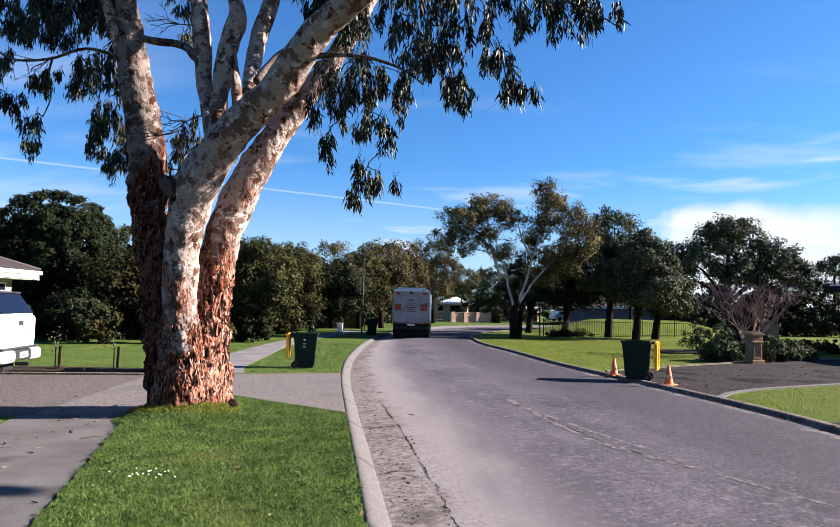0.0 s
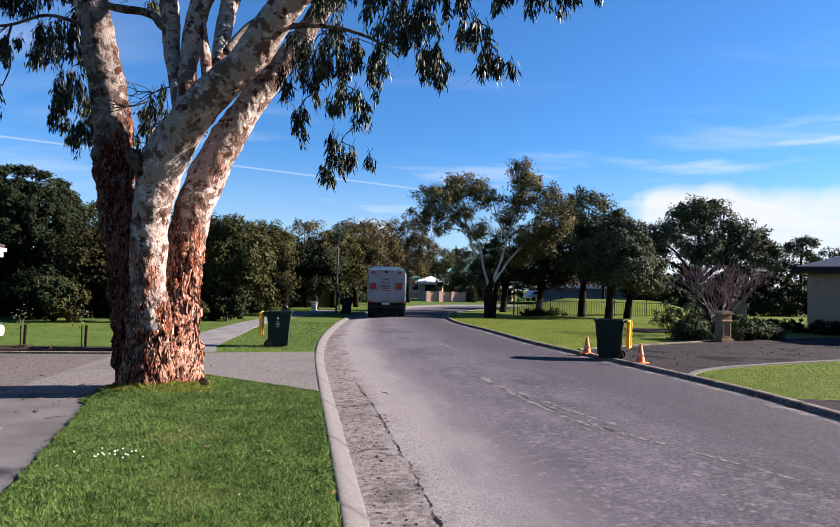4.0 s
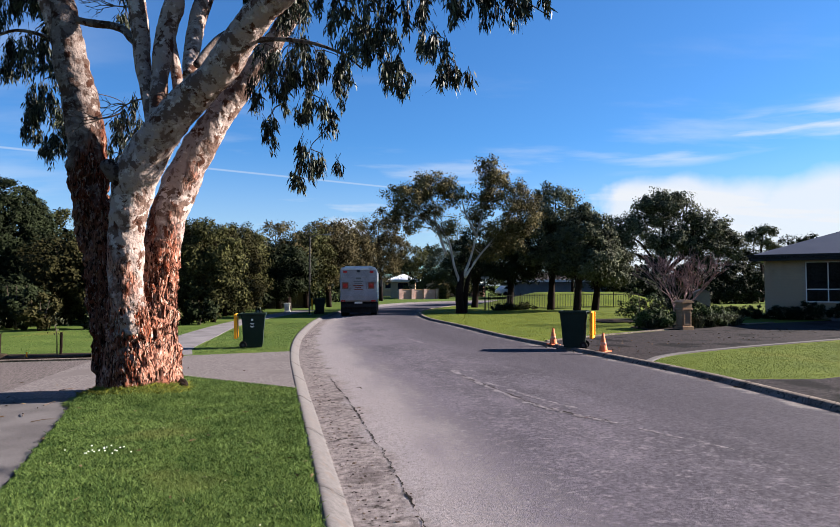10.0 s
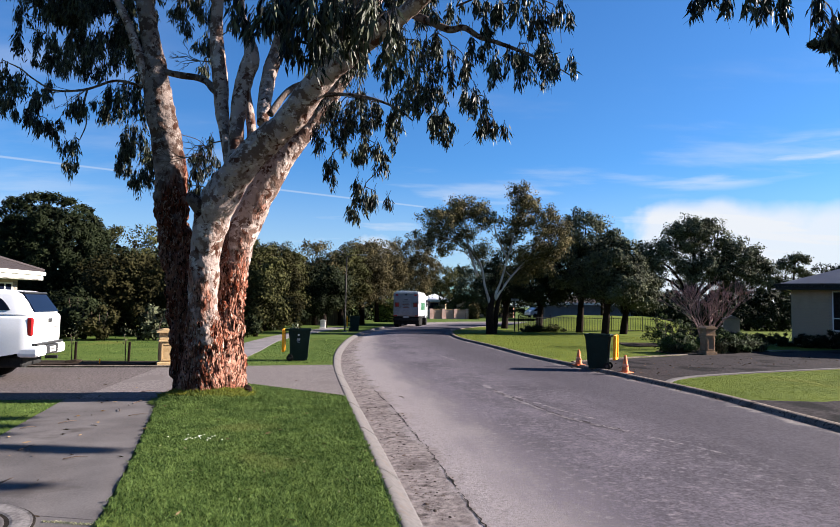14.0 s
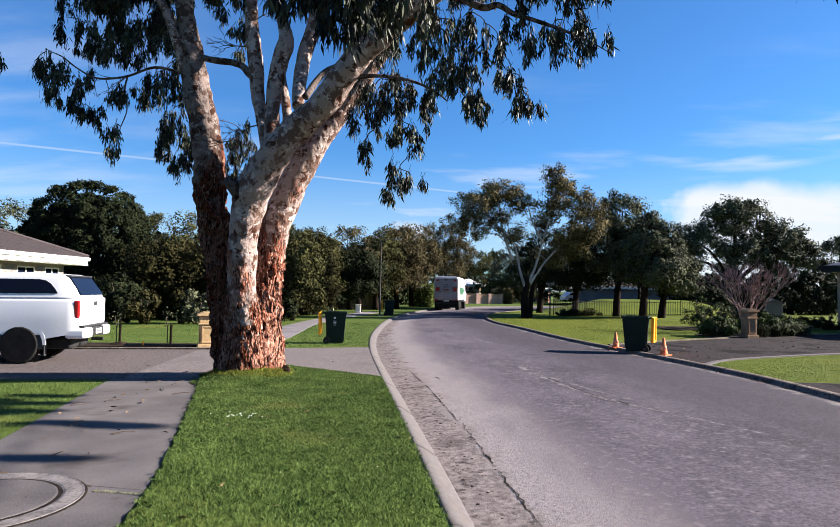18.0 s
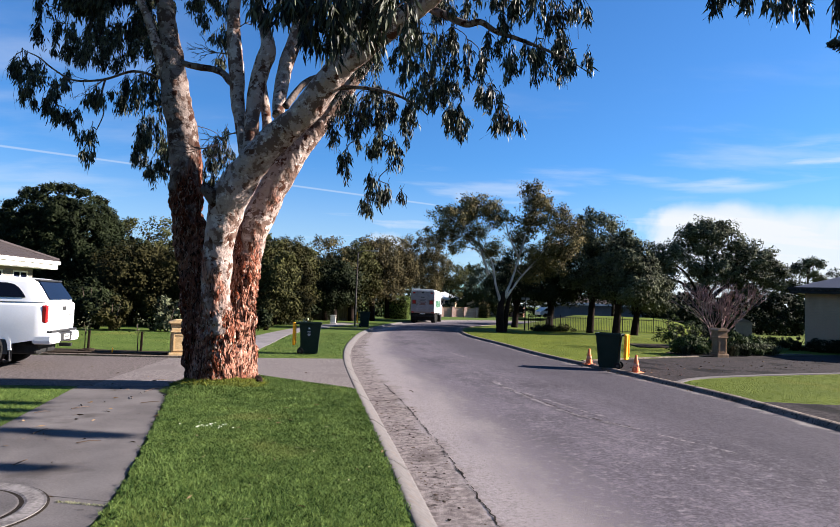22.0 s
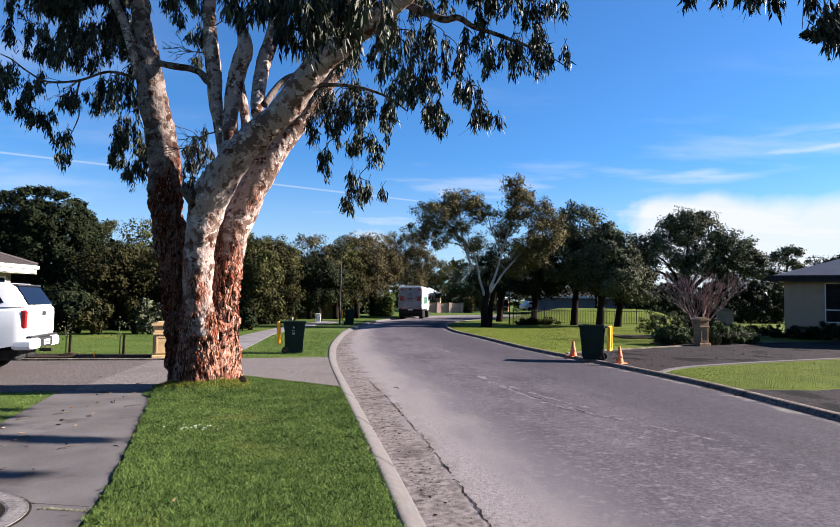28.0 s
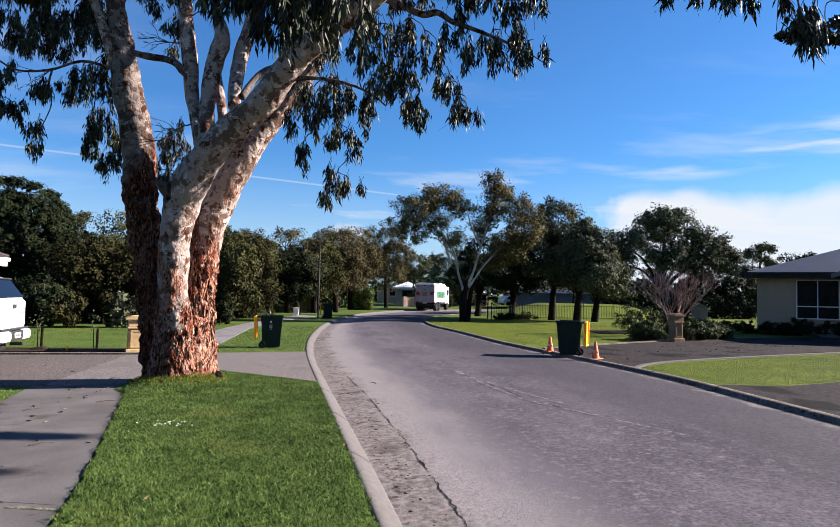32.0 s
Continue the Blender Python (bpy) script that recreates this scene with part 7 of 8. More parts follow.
def house_left():
    root = empty("house", label="brown-tiled pale brick house with white fascia beside the driveway", category="house")
    x0, y0, x1, y1, z = -27.0, 15.4, -14.3, 21.2, 2.62
    side = Matrix.Translation((x1, 0, 0)) @ Matrix.Rotation(radians(90), 4, "Z")
    brick_wall(root, y0, y1, 0, z - 0.2, side, [(16.2, 1.1, 17.6, 2.3), (18.4, 1.5, 19.4, 2.3), (20.0, 1.1, 20.9, 2.3)], M["brick_pale"], 280)
    for a, c, b, d in ((16.2, 1.1, 17.6, 2.3), (18.4, 1.5, 19.4, 2.3), (20.0, 1.1, 20.9, 2.3)):
        window(root, a, c, b, d, side, 2, M["white_paint"])
    part("wall", box(x0, y0, 0, x1 - 0.12, y0 + 0.12, z - 0.2), M["brick_pale"], root)
    part("wall", box(x0, y1 - 0.12, 0, x1 - 0.12, y1, z - 0.2), M["brick_pale"], root)
    part("wall", box(x0, y0 + 0.12, 0, x0 + 0.12, y1 - 0.12, z - 0.2), M["brick_pale"], root)
    part("soffit", box(x0 - 0.6, y0 - 0.6, z - 0.2, x1 + 0.6, y1 + 0.6, z - 0.17), M["white_paint"], root)
    roof = hip_roof(root, x0, y0, x1, y1, z + 0.1, 1.35, 0.6, M["tile_roof"])
    fascia(root, x0, y0, x1, y1, z, 0.6, M["white_paint"])
    d = (y1 - y0 + 1.2) / 2
    roof_tiles(roof, (x1 + 0.62, y0 - 0.6, z + 0.1), (0, 0.3, 0), (-0.33 * d / math.hypot(d, 1.35), 0, 0.33 * 1.35 / math.hypot(d, 1.35)), 23, 11, M["tile_roof"])
    part("ridge", tube([(x1 + 0.6, y1 + 0.6, z + 0.14, 0.09), (x1 + 0.6 - d, (y0 + y1) / 2, z + 1.5, 0.09)], 8), M["tile_roof"], roof)
    part("ridge", tube([(x1 + 0.6, y0 - 0.6, z + 0.14, 0.09), (x1 + 0.6 - d, (y0 + y1) / 2, z + 1.5, 0.09)], 8), M["tile_roof"], roof)


house_left()


def house_right():
    root = empty("house", pose(19.35, 29.2, Z_RIGHT, 0, 0, -38), "cream brick house with grey steel roof and gabled wing", "house")
    z = 3.05
    I = Matrix()
    brick_wall(root, 0, 3.9, 0, z - 0.15, I, [(1.75, 0.8, 3.6, 2.75)], M["brick_cream"], 300)
    window(root, 1.75, 0.8, 3.6, 2.75, I, 2, M["room_glass"])
    part("transom", box(1.8, 0.0, 1.4, 3.55, 0.075, 1.45, 0.004), M["white_paint"], root, "white window transom")
    part("wall", box(0, 0.12, 0, 0.12, 8, z - 0.15), M["brick_cream"], root)
    part("wall", box(0.12, 7.88, 0, 11.9, 8, z - 0.15), M["brick_cream"], root)
    part("wall", box(11.9, -1.6, 0, 12.02, 8, z - 0.15), M["brick_cream"], root)
    wing = Matrix.Translation((3.9, -1.6, 0))
    brick_wall(root, 0, 8.0, 0, z - 0.15, wing, [(1.0, 0.9, 3.4, 2.4)], M["brick_cream"], 280)
    window(root, 1.0, 0.9, 3.4, 2.4, wing, 3)
    part("wall", box(3.9, -1.48, 0, 4.02, 0.0, z - 0.15), M["brick_cream"], root)
    part("soffit", box(-0.6, -0.6, z - 0.17, 12.5, 8.6, z - 0.14), M["white_paint"], root)
    roof = hip_roof(root, 0, 0, 12, 8, z, 1.6, 0.65, M["steel_roof"])
    fascia(root, 0, 0, 12, 8, z - 0.05, 0.62, M["black_metal"])
    # gabled wing
    g = bmesh.new()
    prism([(3.8, z - 0.15), (12.1, z - 0.15), (7.95, z + 1.35)], -1.58, -1.47, g)
    part("gable", g, M["brick_cream"], root)
    for a, b in (((3.3, z - 0.18), (7.95, z + 1.52)), ((7.95, z + 1.52), (12.6, z - 0.18))):
        bm = bmesh.new()
        prism([(a[0], a[1]), (b[0], b[1]), (b[0], b[1] + 0.09), (a[0], a[1] + 0.09)], -2.15, 3.5, bm)
        part("wing_roof", bm, M["steel_roof"], root)
        bm = bmesh.new()
        prism([(a[0], a[1] - 0.12), (b[0], b[1] - 0.12), (b[0], b[1] + 0.1), (a[0], a[1] + 0.1)], -2.2, -2.155, bm)
        part("bargeboard", bm, M["grey_paint"], root)
    part("downpipe", tube([(3.82, -0.08, 0, 0.035), (3.82, -0.08, z - 0.2, 0.035)], 8), M["white_paint"], root)
    part("step", box(2.8, -1.5, -0.05, 3.85, -0.3, 0.16, 0.02), M["concrete"], root)


house_right()


def far_house(m, w, d, h, rise, wall, roof, label, windows=3):
    root = empty("house", m, label, "house")
    part("wall", box(-w / 2, 0, 0, w / 2, d, h, 0.02), wall, root)
    hip_roof(root, -w / 2, 0, w / 2, d, h + 0.02, rise, 0.6, roof)
    fascia(root, -w / 2, 0, w / 2, d, h - 0.02, 0.6, M["white_paint"])
    for k in range(windows):
        x = -w / 2 + w * (k + 0.5) / windows
        win = part("window", box(x - 0.7, -0.03, h * 0.4, x + 0.7, 0.02, h * 0.85), M["dark_glass"], root)
        part("window_frame", box(x - 0.76, -0.02, h * 0.37, x + 0.76, 0.01, h * 0.4), M["white_paint"], win)


far_house(pose(4.9, 90, 0, 0, 0, -6), 3.4, 7, 2.5, 0.9, M["brick_cream"], mat("pale_steel_roof", (0.74, 0.74, 0.72), (0.82, 0.82, 0.8), 0.6, 20, 0.5, 0.02), "far house with bright pale steel roof", 1)
far_house(pose(9, 106, 0, 0, 0, 0), 16, 9, 3.2, 2.0, M["brick_cream"], mat("green_steel_roof", (0.12, 0.22, 0.19), (0.17, 0.29, 0.25), 0.6, 20, 0.5, 0.02), "far house with faded green roof")
far_house(pose(16.6, 100, 0, 0, 0, -12), 3, 6, 2.0, 0.45, M["brick_red"], M["white_paint"], "far brick house with white carport roof", 2)
far_house(pose(27, 86, 0, 0, 0, -5), 14, 7, 2.4, 1.0, M["grey_paint"], M["tile_roof"], "far grey-walled house with brown roof", 0)
far_house(pose(-14, 60, 0, 0, 0, 25), 12, 8, 2.6, 1.6, M["brick_cream"], M["tile_roof"], "house hidden behind the dark trees", 3)


# ---- fences ----
def pool_fence(pts, z, h=1.05):
    root = empty("fence", label="black tubular metal fence across the far lawn", category="fence")
    for (xa, ya), (xb, yb) in zip(pts, pts[1:]):
        a, b = Vector((xa, ya, z)), Vector((xb, yb, z))
        n = max(2, int((b - a).length / 0.13))
        for q in (0.12, h - 0.08):
            part("rail", tube([(*(a + Vector((0, 0, q))), 0.018), (*(b + Vector((0, 0, q))), 0.018)], 4), M["black_metal"], root)
        part("post", tube([(*a, 0.035), (*(a + Vector((0, 0, h + 0.1))), 0.035)], 6), M["black_metal"], root)
        me = None
        for k in range(1, n):
            p = a.lerp(b, k / n)
            if me is None:
                ob = part("picket", tube([(0, 0, 0.08, 0.011), (0, 0, h, 0.011)], 4), M["black_metal"], root)
                me = ob.data
            else:
                ob = new("picket", me)
                ob.parent = root
            ob.matrix_local = Matrix.Translation(p)


pool_fence([(8.0, 42.2), (10.4, 43.0), (12.8, 43.6), (15.2, 44.2), (17.6, 44.6), (20, 45)], Z_RIGHT)


def brick_fence():
    root = empty("garden_wall", pose(4.1, 82, 0, 0, 0, 18), "low pinkish brick garden wall with piers across the bend", "wall")
    brick_wall(root, 0, 5.1, 0, 1.2, Matrix(), (), M["wall_brick"], 240)
    for x in (0, 1.7, 3.4, 5.1):
        part("pier", box(x - 0.2, -0.2, 0, x + 0.2, 0.2, 1.32, 0.01), M["wall_brick"], root)
    part("coping", box(-0.1, -0.07, 1.2, 5.2, 0.17, 1.27, 0.01), M["sandstone_grey"], root)
    f2 = empty("paling_fence", label="dark timber paling fence under the street trees", category="fence")
    for k in range(68):
        part("paling", box(-16 + k * 0.16, 50.6, 0, -15.85 + k * 0.16, 50.63, 1.55 + 0.04 * random.random()), M["timber"], f2)


brick_fence()


# ---- hedge, street light, signs, far car ----
def hedge(x0, y0, x1, y1, h, label, key, seed, n=3500, leaf=0.14, z=0.0):
    root = empty("hedge", label=label, category="hedge")
    rng = np.random.default_rng(seed)
    part("stem_core", box(x0 + 0.15, y0 + 0.15, z, x1 - 0.15, y1 - 0.15, z + h - 0.2, 0.05), M["leaf_dark"], root)["kind"] = "stuff"
    p = rng.uniform(0, 1, (n, 3))
    ax = rng.integers(0, 3, n)
    p[ax == 0, 0] = np.round(p[ax == 0, 0])
    p[ax == 1, 1] = 0
    p[ax == 2, 2] = 1
    p = np.array((x0, y0, z + 0.05)) + p * (x1 - x0, y1 - y0, h) + rng.normal(size=(n, 3)) * 0.05
    p[:, 2] = np.maximum(p[:, 2], z + 0.03)
    leaf_mesh("leaves", p, rng.normal(size=(n, 3)) + (0, -0.3, 0.3), leaf, leaf * 0.6, M[key], root, seed)


hedge(-2.5, 62, -0.2, 63.2, 2.1, "clipped green hedge beyond the bend", "leaf_hedge", 121)


hedge(9.2, 83.4, 10.5, 84.2, 1.75, "yellowing clipped bush at the end of the brick wall", "leaf_gold", 122, 2200, 0.16)


def street_light():
    root = empty("street_light", label="thin grey street light pole with short arm", category="street light")
    part("pole", tube([(-3.7, 38.6, 0, 0.055), (-3.7, 38.6, 2.5, 0.045), (-3.68, 38.6, 4.75, 0.035)], 10), M["pole_steel"], root)
    part("arm", tube([(-3.68, 38.6, 4.72, 0.03), (-3.3, 38.6, 4.86, 0.026), (-2.8, 38.6, 4.88, 0.024)], 8), M["pole_steel"], root)
    part("lamp_head", box(-2.85, 38.5, 4.83, -2.4, 38.7, 4.92, 0.02), M["galv"], root)
    part("base", lathe([(0.13, 0), (0.13, 0.04), (0.08, 0.06)], 12, m=Matrix.Translation((-3.7, 38.6, 0))), M["galv"], root)


street_light()


def sign_post(x, y, z, h, label):
    root = empty("sign_post", label=label, category="sign")
    part("pole", tube([(x, y, z, 0.045), (x, y, z + h, 0.045)], 8), M["black_metal"], root)
    part("plate", box(x - 0.28, y - 0.03, z + h - 0.2, x + 0.28, y - 0.01, z + h - 0.05, 0.01), M["galv"], root)


sign_post(7.7, 42.0, Z_RIGHT, 2.3, "dark signpost at the fence corner")


def far_car(m, label):
    root = empty("car", m, label, "car")
    o = [(-2.1, 0.35), (2.1, 0.35), (2.15, 0.75), (1.1, 0.92), (0.55, 1.4), (-1.2, 1.44), (-1.9, 0.95), (-2.15, 0.8)]
    part("body", prism(o, -0.85, 0.85, bev=0.06), M["car_white"], root)
    for s in (-1, 1):
        bm = bmesh.new()
        prism([(0.85, 0.97), (0.48, 1.34), (-1.15, 1.37), (-1.6, 0.98)], s * 0.86, s * 0.84, bm)
        part("window", bm, M["dark_glass"], root)
        for x in (-1.35, 1.35):
            wheel(root, x, s * 0.76, 0.32, 0.2)


far_car(pose(20.6, 92, 0.25, 0, 0, 18), "white sedan parked at the far side of the street")


# ---- shrubs ----
def shrub(x, y, w, h, key, seed, label, n=1600, leaf=0.13, z=Z_RIGHT):
    bl = [(x, y, z + h * 0.5, w * 0.5, w * 0.5, h * 0.5), (x + w * 0.28, y, z + h * 0.38, w * 0.4, w * 0.4, h * 0.38), (x - w * 0.3, y + 0.1, z + h * 0.36, w * 0.38, w * 0.38, h * 0.36)]
    st = [[(x + 0.05 * k, y, z, 0.03), (x + w * 0.15 * k, y, z + h * 0.4, 0.02), (x + w * 0.25 * k, y, z + h * 0.75, 0.008)] for k in (-1, 0, 1)]
    tree("shrub", label, st, bl, n, leaf, M[key], M["twig"], seed, 0.1, 0.5, "shrub", 0.5)


for i, (x, y, w, h, key) in enumerate([(10.6, 22.4, 1.1, 0.8, "leaf_shrub"), (12.5, 23.0, 1.5, 0.95, "leaf_shrub"), (13.6, 23.7, 1.3, 0.8, "leaf_shrub"), (14.5, 24.3, 1.0, 0.6, "leaf_shrub"), (12.0, 27.0, 1.9, 1.6, "leaf_shrub"), (13.4, 28.2, 1.9, 1.4, "leaf_grey"), (15.0, 28.0, 1.5, 1.0, "leaf_dark"), (19.5, 27.6, 1.3, 0.7, "leaf_dark"), (17.6, 29.0, 1.2, 0.6, "leaf_olive"), (21.4, 26.2, 1.4, 0.8, "leaf_dark"), (16.6, 34, 1.6, 0.8, "leaf_olive"), (8.8, 41.3, 1.4, 0.5, "leaf_dark"), (10.2, 41.9, 1.6, 0.5, "leaf_olive"), (22.8, 25.0, 1.5, 0.8, "leaf_dark"), (24.6, 23.6, 1.5, 0.8, "leaf_dark"), (18.6, 28.6, 1.5, 0.9, "leaf_dark"), (20.4, 27.3, 1.5, 0.9, "leaf_dark")]):
    shrub(x, y, w, h, key, 140 + i, ("low rounded garden shrub by the driveway" if h < 1 else "tall leafy garden shrub on the lawn"), 3200 if i < 4 else 1800)
for i, (x, y, w, h, key) in enumerate([(-13.2, 25.5, 1.4, 1.6, "leaf_garden"), (-11.2, 26.5, 1.5, 1.7, "leaf_grey"), (-9.0, 26.8, 1.2, 1.2, "leaf_olive"), (-16.8, 24.5, 1.8, 2.2, "leaf_dark"), (-7.9, 29.0, 1.2, 1.5, "leaf_dark"), (-19.5, 24.0, 2.2, 2.6, "leaf_dark"), (-14.6, 26.5, 1.6, 2.4, "leaf_dark")]):
    shrub(x, y, w, h, key, 170 + i, "leafy shrub under the garden trees", 1300, 0.28, 0.0)


def bare_shrub():
    root = empty("bare_shrub", label="leafless shrub with pinkish twigs behind the stone pier", category="shrub")
    rng = random.Random(5)
    bm = bmesh.new()

    def grow(p, d, ln, r, depth):
        q = p + d * ln
        m = (p + q) / 2 + Vector((rng.uniform(-1, 1), rng.uniform(-1, 1), rng.uniform(-0.3, 0.6))) * ln * 0.1
        tube([(*p, max(r, 0.006)), (*m, max(r * 0.85, 0.0055)), (*q, max(r * 0.68, 0.005))], 5 if depth < 2 else 3, bm, cap=False)
        if depth < 5:
            for _ in range(3 if depth < 2 or depth == 4 else 2):
                nd = (d + Vector((rng.uniform(-1, 1), rng.uniform(-1, 1), rng.uniform(-0.3, 0.8))) * 0.62).normalized()
                grow(q, nd, ln * rng.uniform(0.6, 0.92), r * 0.62, depth + 1)

    for k in range(7):
        a = k * 0.9
        grow(Vector((13.0 + 0.12 * math.cos(a), 25.1 + 0.12 * math.sin(a), Z_RIGHT)), Vector((math.cos(a) * rng.uniform(0.1, 0.42), math.sin(a) * 0.35, 1)).normalized(), rng.uniform(0.65, 0.95), 0.032, 0)
    part("branch_mass", bm, mat("pink_twig", (0.11, 0.062, 0.055), (0.39, 0.265, 0.235), 5, 30, 0.9, 0.0), root)["kind"] = "stuff"


bare_shrub()


def stake_plant(x, y, h, label):
    root = empty("staked_sapling", label=label, category="sapling")
    part("stake", tube([(x, y, 0, 0.035), (x + 0.01, y, h, 0.032)], 6), M["bark"], root)
    part("sapling", tube([(x - 0.09, y, 0, 0.016), (x - 0.1, y, h * 0.9, 0.012), (x - 0.14, y, h * 1.3, 0.006)], 5), M["twig"], root)
    rng = np.random.default_rng(int(x * 100) % 97 + 3)
    n = 40
    c = np.array((x - 0.1, y, h * 1.35)) + rng.normal(size=(n, 3)) * (0.15, 0.1, 0.15)
    leaf_mesh("leaves", c, rng.normal(size=(n, 3)), 0.08, 0.035, M["leaf_grey"], root, 3)


for x, y, h in ((-9.15, 14.9, 0.62), (-7.85, 15.2, 0.62), (-10.6, 14.7, 0.55)):
    stake_plant(x, y, h, "small bare sapling tied to a dark stake")
bed = slab([(-16, 13.05), (-10.2, 14.12), (-7.1, 14.65), (-7.0, 15.5), (-10.3, 15.2), (-16, 14.2)], -0.05, 0.08)
tagged(part("garden_bed", bed, M["mulch"]), "narrow dark mulched bed along the driveway", "garden bed", kind="structure")
tagged(part("marker_peg", tube([(-8.35, 14.55, 0, 0.018), (-8.34, 14.55, 0.2, 0.016)], 6), M["yellow_plastic"]), "small yellow marker peg in the garden bed", "peg")
bed2 = slab([(9.9, 21.5), (11.2, 21.6), (15.3, 24.2), (15.6, 25.1), (12.6, 25.8), (10.0, 23.2)], 0, Z_RIGHT + 0.03)
tagged(part("garden_bed_right", bed2, M["mulch"]), "dark mulched shrub bed beside the tar driveway", "garden bed", kind="structure")
bed3 = slab([(10.0, 26.2), (14.2, 27.0), (16.0, 28.2), (14.0, 29.6), (10.4, 29.2)], 0, Z_RIGHT + 0.03)
tagged(part("garden_bed_far", bed3, M["mulch"]), "dark mulched shrub bed on the far lawn", "garden bed", kind="structure")


def strap_plant(x, y, r, h, seed):
    """Clump of long arching strap leaves."""
    root = empty("strap_leaf_plant", label="clump of arching green strap leaves by the pier", category="plant")
    rng = np.random.default_rng(seed)
    v, f = [], []
    for _ in range(150):
        a = rng.uniform(0, 2 * math.pi)
        ln = h * rng.uniform(0.8, 1.3)
        out = np.array((math.cos(a), math.sin(a), 0)) * r * rng.uniform(0.3, 1.0)
        side = np.array((-math.sin(a), math.cos(a), 0)) * 0.016
        base = np.array((x, y, Z_RIGHT + 0.02)) + out * 0.2 + rng.normal(size=3) * (0.05, 0.05, 0)
        k = len(v)
        for t in (0.0, 0.4, 0.75, 1.0):
            p = base + out * t + (0, 0, ln * (1.9 * t - 1.35 * t * t))
            w = 1 - 0.85 * t
            v += [tuple(p - side * w), tuple(p + side * w)]
        f += [(k, k + 1, k + 3, k + 2), (k + 2, k + 3, k + 5, k + 4), (k + 4, k + 5, k + 7, k + 6)]
    raw("leaves", v, f, M["leaf_grey"], root)


for i, (x, y, r, h) in enumerate([(12.3, 22.4, 0.55, 0.6), (13.1, 22.9, 0.6, 0.65), (13.9, 23.4, 0.55, 0.6), (14.7, 23.9, 0.5, 0.5), (10.3, 22.0, 0.4, 0.45)]):
    strap_plant(x, y, r, h, 300 + i)
tank = empty("garden_shed", pose(25.5, 47, 0, 0, 0, -20), "small grey garden shed in the back yard", "shed")
tank.scale = (0.55, 0.55, 0.6)
part("wall", box(-1.0, -0.8, 0, 1.0, 0.8, 1.9, 0.02), M["grey_paint"], tank)
part("roof", prism([(-1.15, 1.9), (1.15, 1.9), (0, 2.4)], -0.95, 0.95), M["steel_roof"], tank)
part("door", box(-0.4, -0.84, 0.05, 0.4, -0.79, 1.7, 0.01), M["grey_paint"], tank)


# ---- small things on the ground ----
def ribbon(name, pts, width, z, material, parent, seed, gap=0.0):
    rng = random.Random(seed)
    c = curve_points(pts, 30)
    v, f = [], []
    for i, p in enumerate(c):
        d = c[min(i + 1, len(c) - 1)] - c[max(i - 1, 0)]
        d = d / (np.linalg.norm(d) + 1e-9)
        nrm = np.array((-d[1], d[0]))
        off = rng.uniform(-0.012, 0.012) + 0.035 * noise.noise(Vector((i * 0.13, seed, 0))) + 0.012 * noise.noise(Vector((i * 0.9, seed, 5)))
        w = width * max(0.0, gap + 0.5 + 0.9 * noise.noise(Vector((i * 0.09, seed, 9))) + 0.5 * noise.noise(Vector((i * 0.4, seed, 2))) + rng.uniform(-0.25, 0.25))
        for s in (-1, 1):
            q = p[:2] + nrm * (off + s * w)
            v.append((q[0], q[1], z(q[0], q[1])))
        if i:
            k = 2 * i
            f.append((k - 2, k, k + 1, k - 1))
    return raw(name, v, f, material, parent)


def road_z(x, y):
    i = int(np.argmin(np.abs(lipL[:, 1] - y) + 100 * (lipL[:, 1] > 60)))
    a, b = lipL[i], lipR[i]
    t = min(1.0, max(0.0, (x - a[0]) / (b[0] - a[0])))
    return -0.10 + 0.085 * math.sin(math.pi * t) + 0.14 * t + 0.004


crack_mat = mat("crack_fill", (0.010, 0.008, 0.007), (0.03, 0.024, 0.02), 8, 60, 0.95, 0.2)
seal_mat = mat("pale_seal", (0.050, 0.044, 0.048), (0.215, 0.19, 0.20), 16, 90, 0.9, 0.3)
ribbon("crack", [(-1.04, 11.5), (-0.86, 10.2), (-0.62, 8.85), (-0.45, 7.6), (-0.3, 6.47), (-0.12, 5.17), (-0.02, 4.3), (0.1, 3.2), (0.25, 1.8)], 0.014, road_z, crack_mat, road, 1, -0.06)
ribbon("crack", [(-1.3, 8.9), (-1.0, 8.8), (-0.7, 8.85)], 0.02, road_z, crack_mat, road, 2)
ribbon("crack", [(-0.9, 5.9), (-0.6, 6.1), (-0.35, 6.1)], 0.03, road_z, crack_mat, road, 3)
ribbon("crack_seal", [(1.42, 11.3), (1.5, 10.5), (1.66, 9.5), (1.86, 8.3), (2.06, 7.4), (2.34, 6.7), (2.72, 6.0)], 0.115, road_z, seal_mat, road, 51, -0.16)
ribbon("crack_seal", [(1.78, 9.6), (2.05, 8.5), (2.32, 7.6), (2.55, 7.0)], 0.085, road_z, seal_mat, road, 53, -0.3)
ribbon("crack_seal", [(2.75, 5.9), (3.1, 5.2), (3.45, 4.5)], 0.06, road_z, seal_mat, road, 55, -0.34)
ribbon("crack", [(1.75, 9.2), (1.95, 8.1), (2.12, 7.3), (2.4, 6.6), (2.7, 6.1)], 0.022, lambda x, y: road_z(x, y) + 0.003, crack_mat, road, 7, -0.12)
ribbon("crack", [(1.5, 10.6), (1.6, 9.9), (1.8, 9.0)], 0.02, lambda x, y: road_z(x, y) + 0.003, crack_mat, road, 9, -0.15)
ribbon("crack_seal", [(1.0, 19.5), (1.2, 18.2), (1.5, 17.0)], 0.08, road_z, seal_mat, road, 8, -0.2)

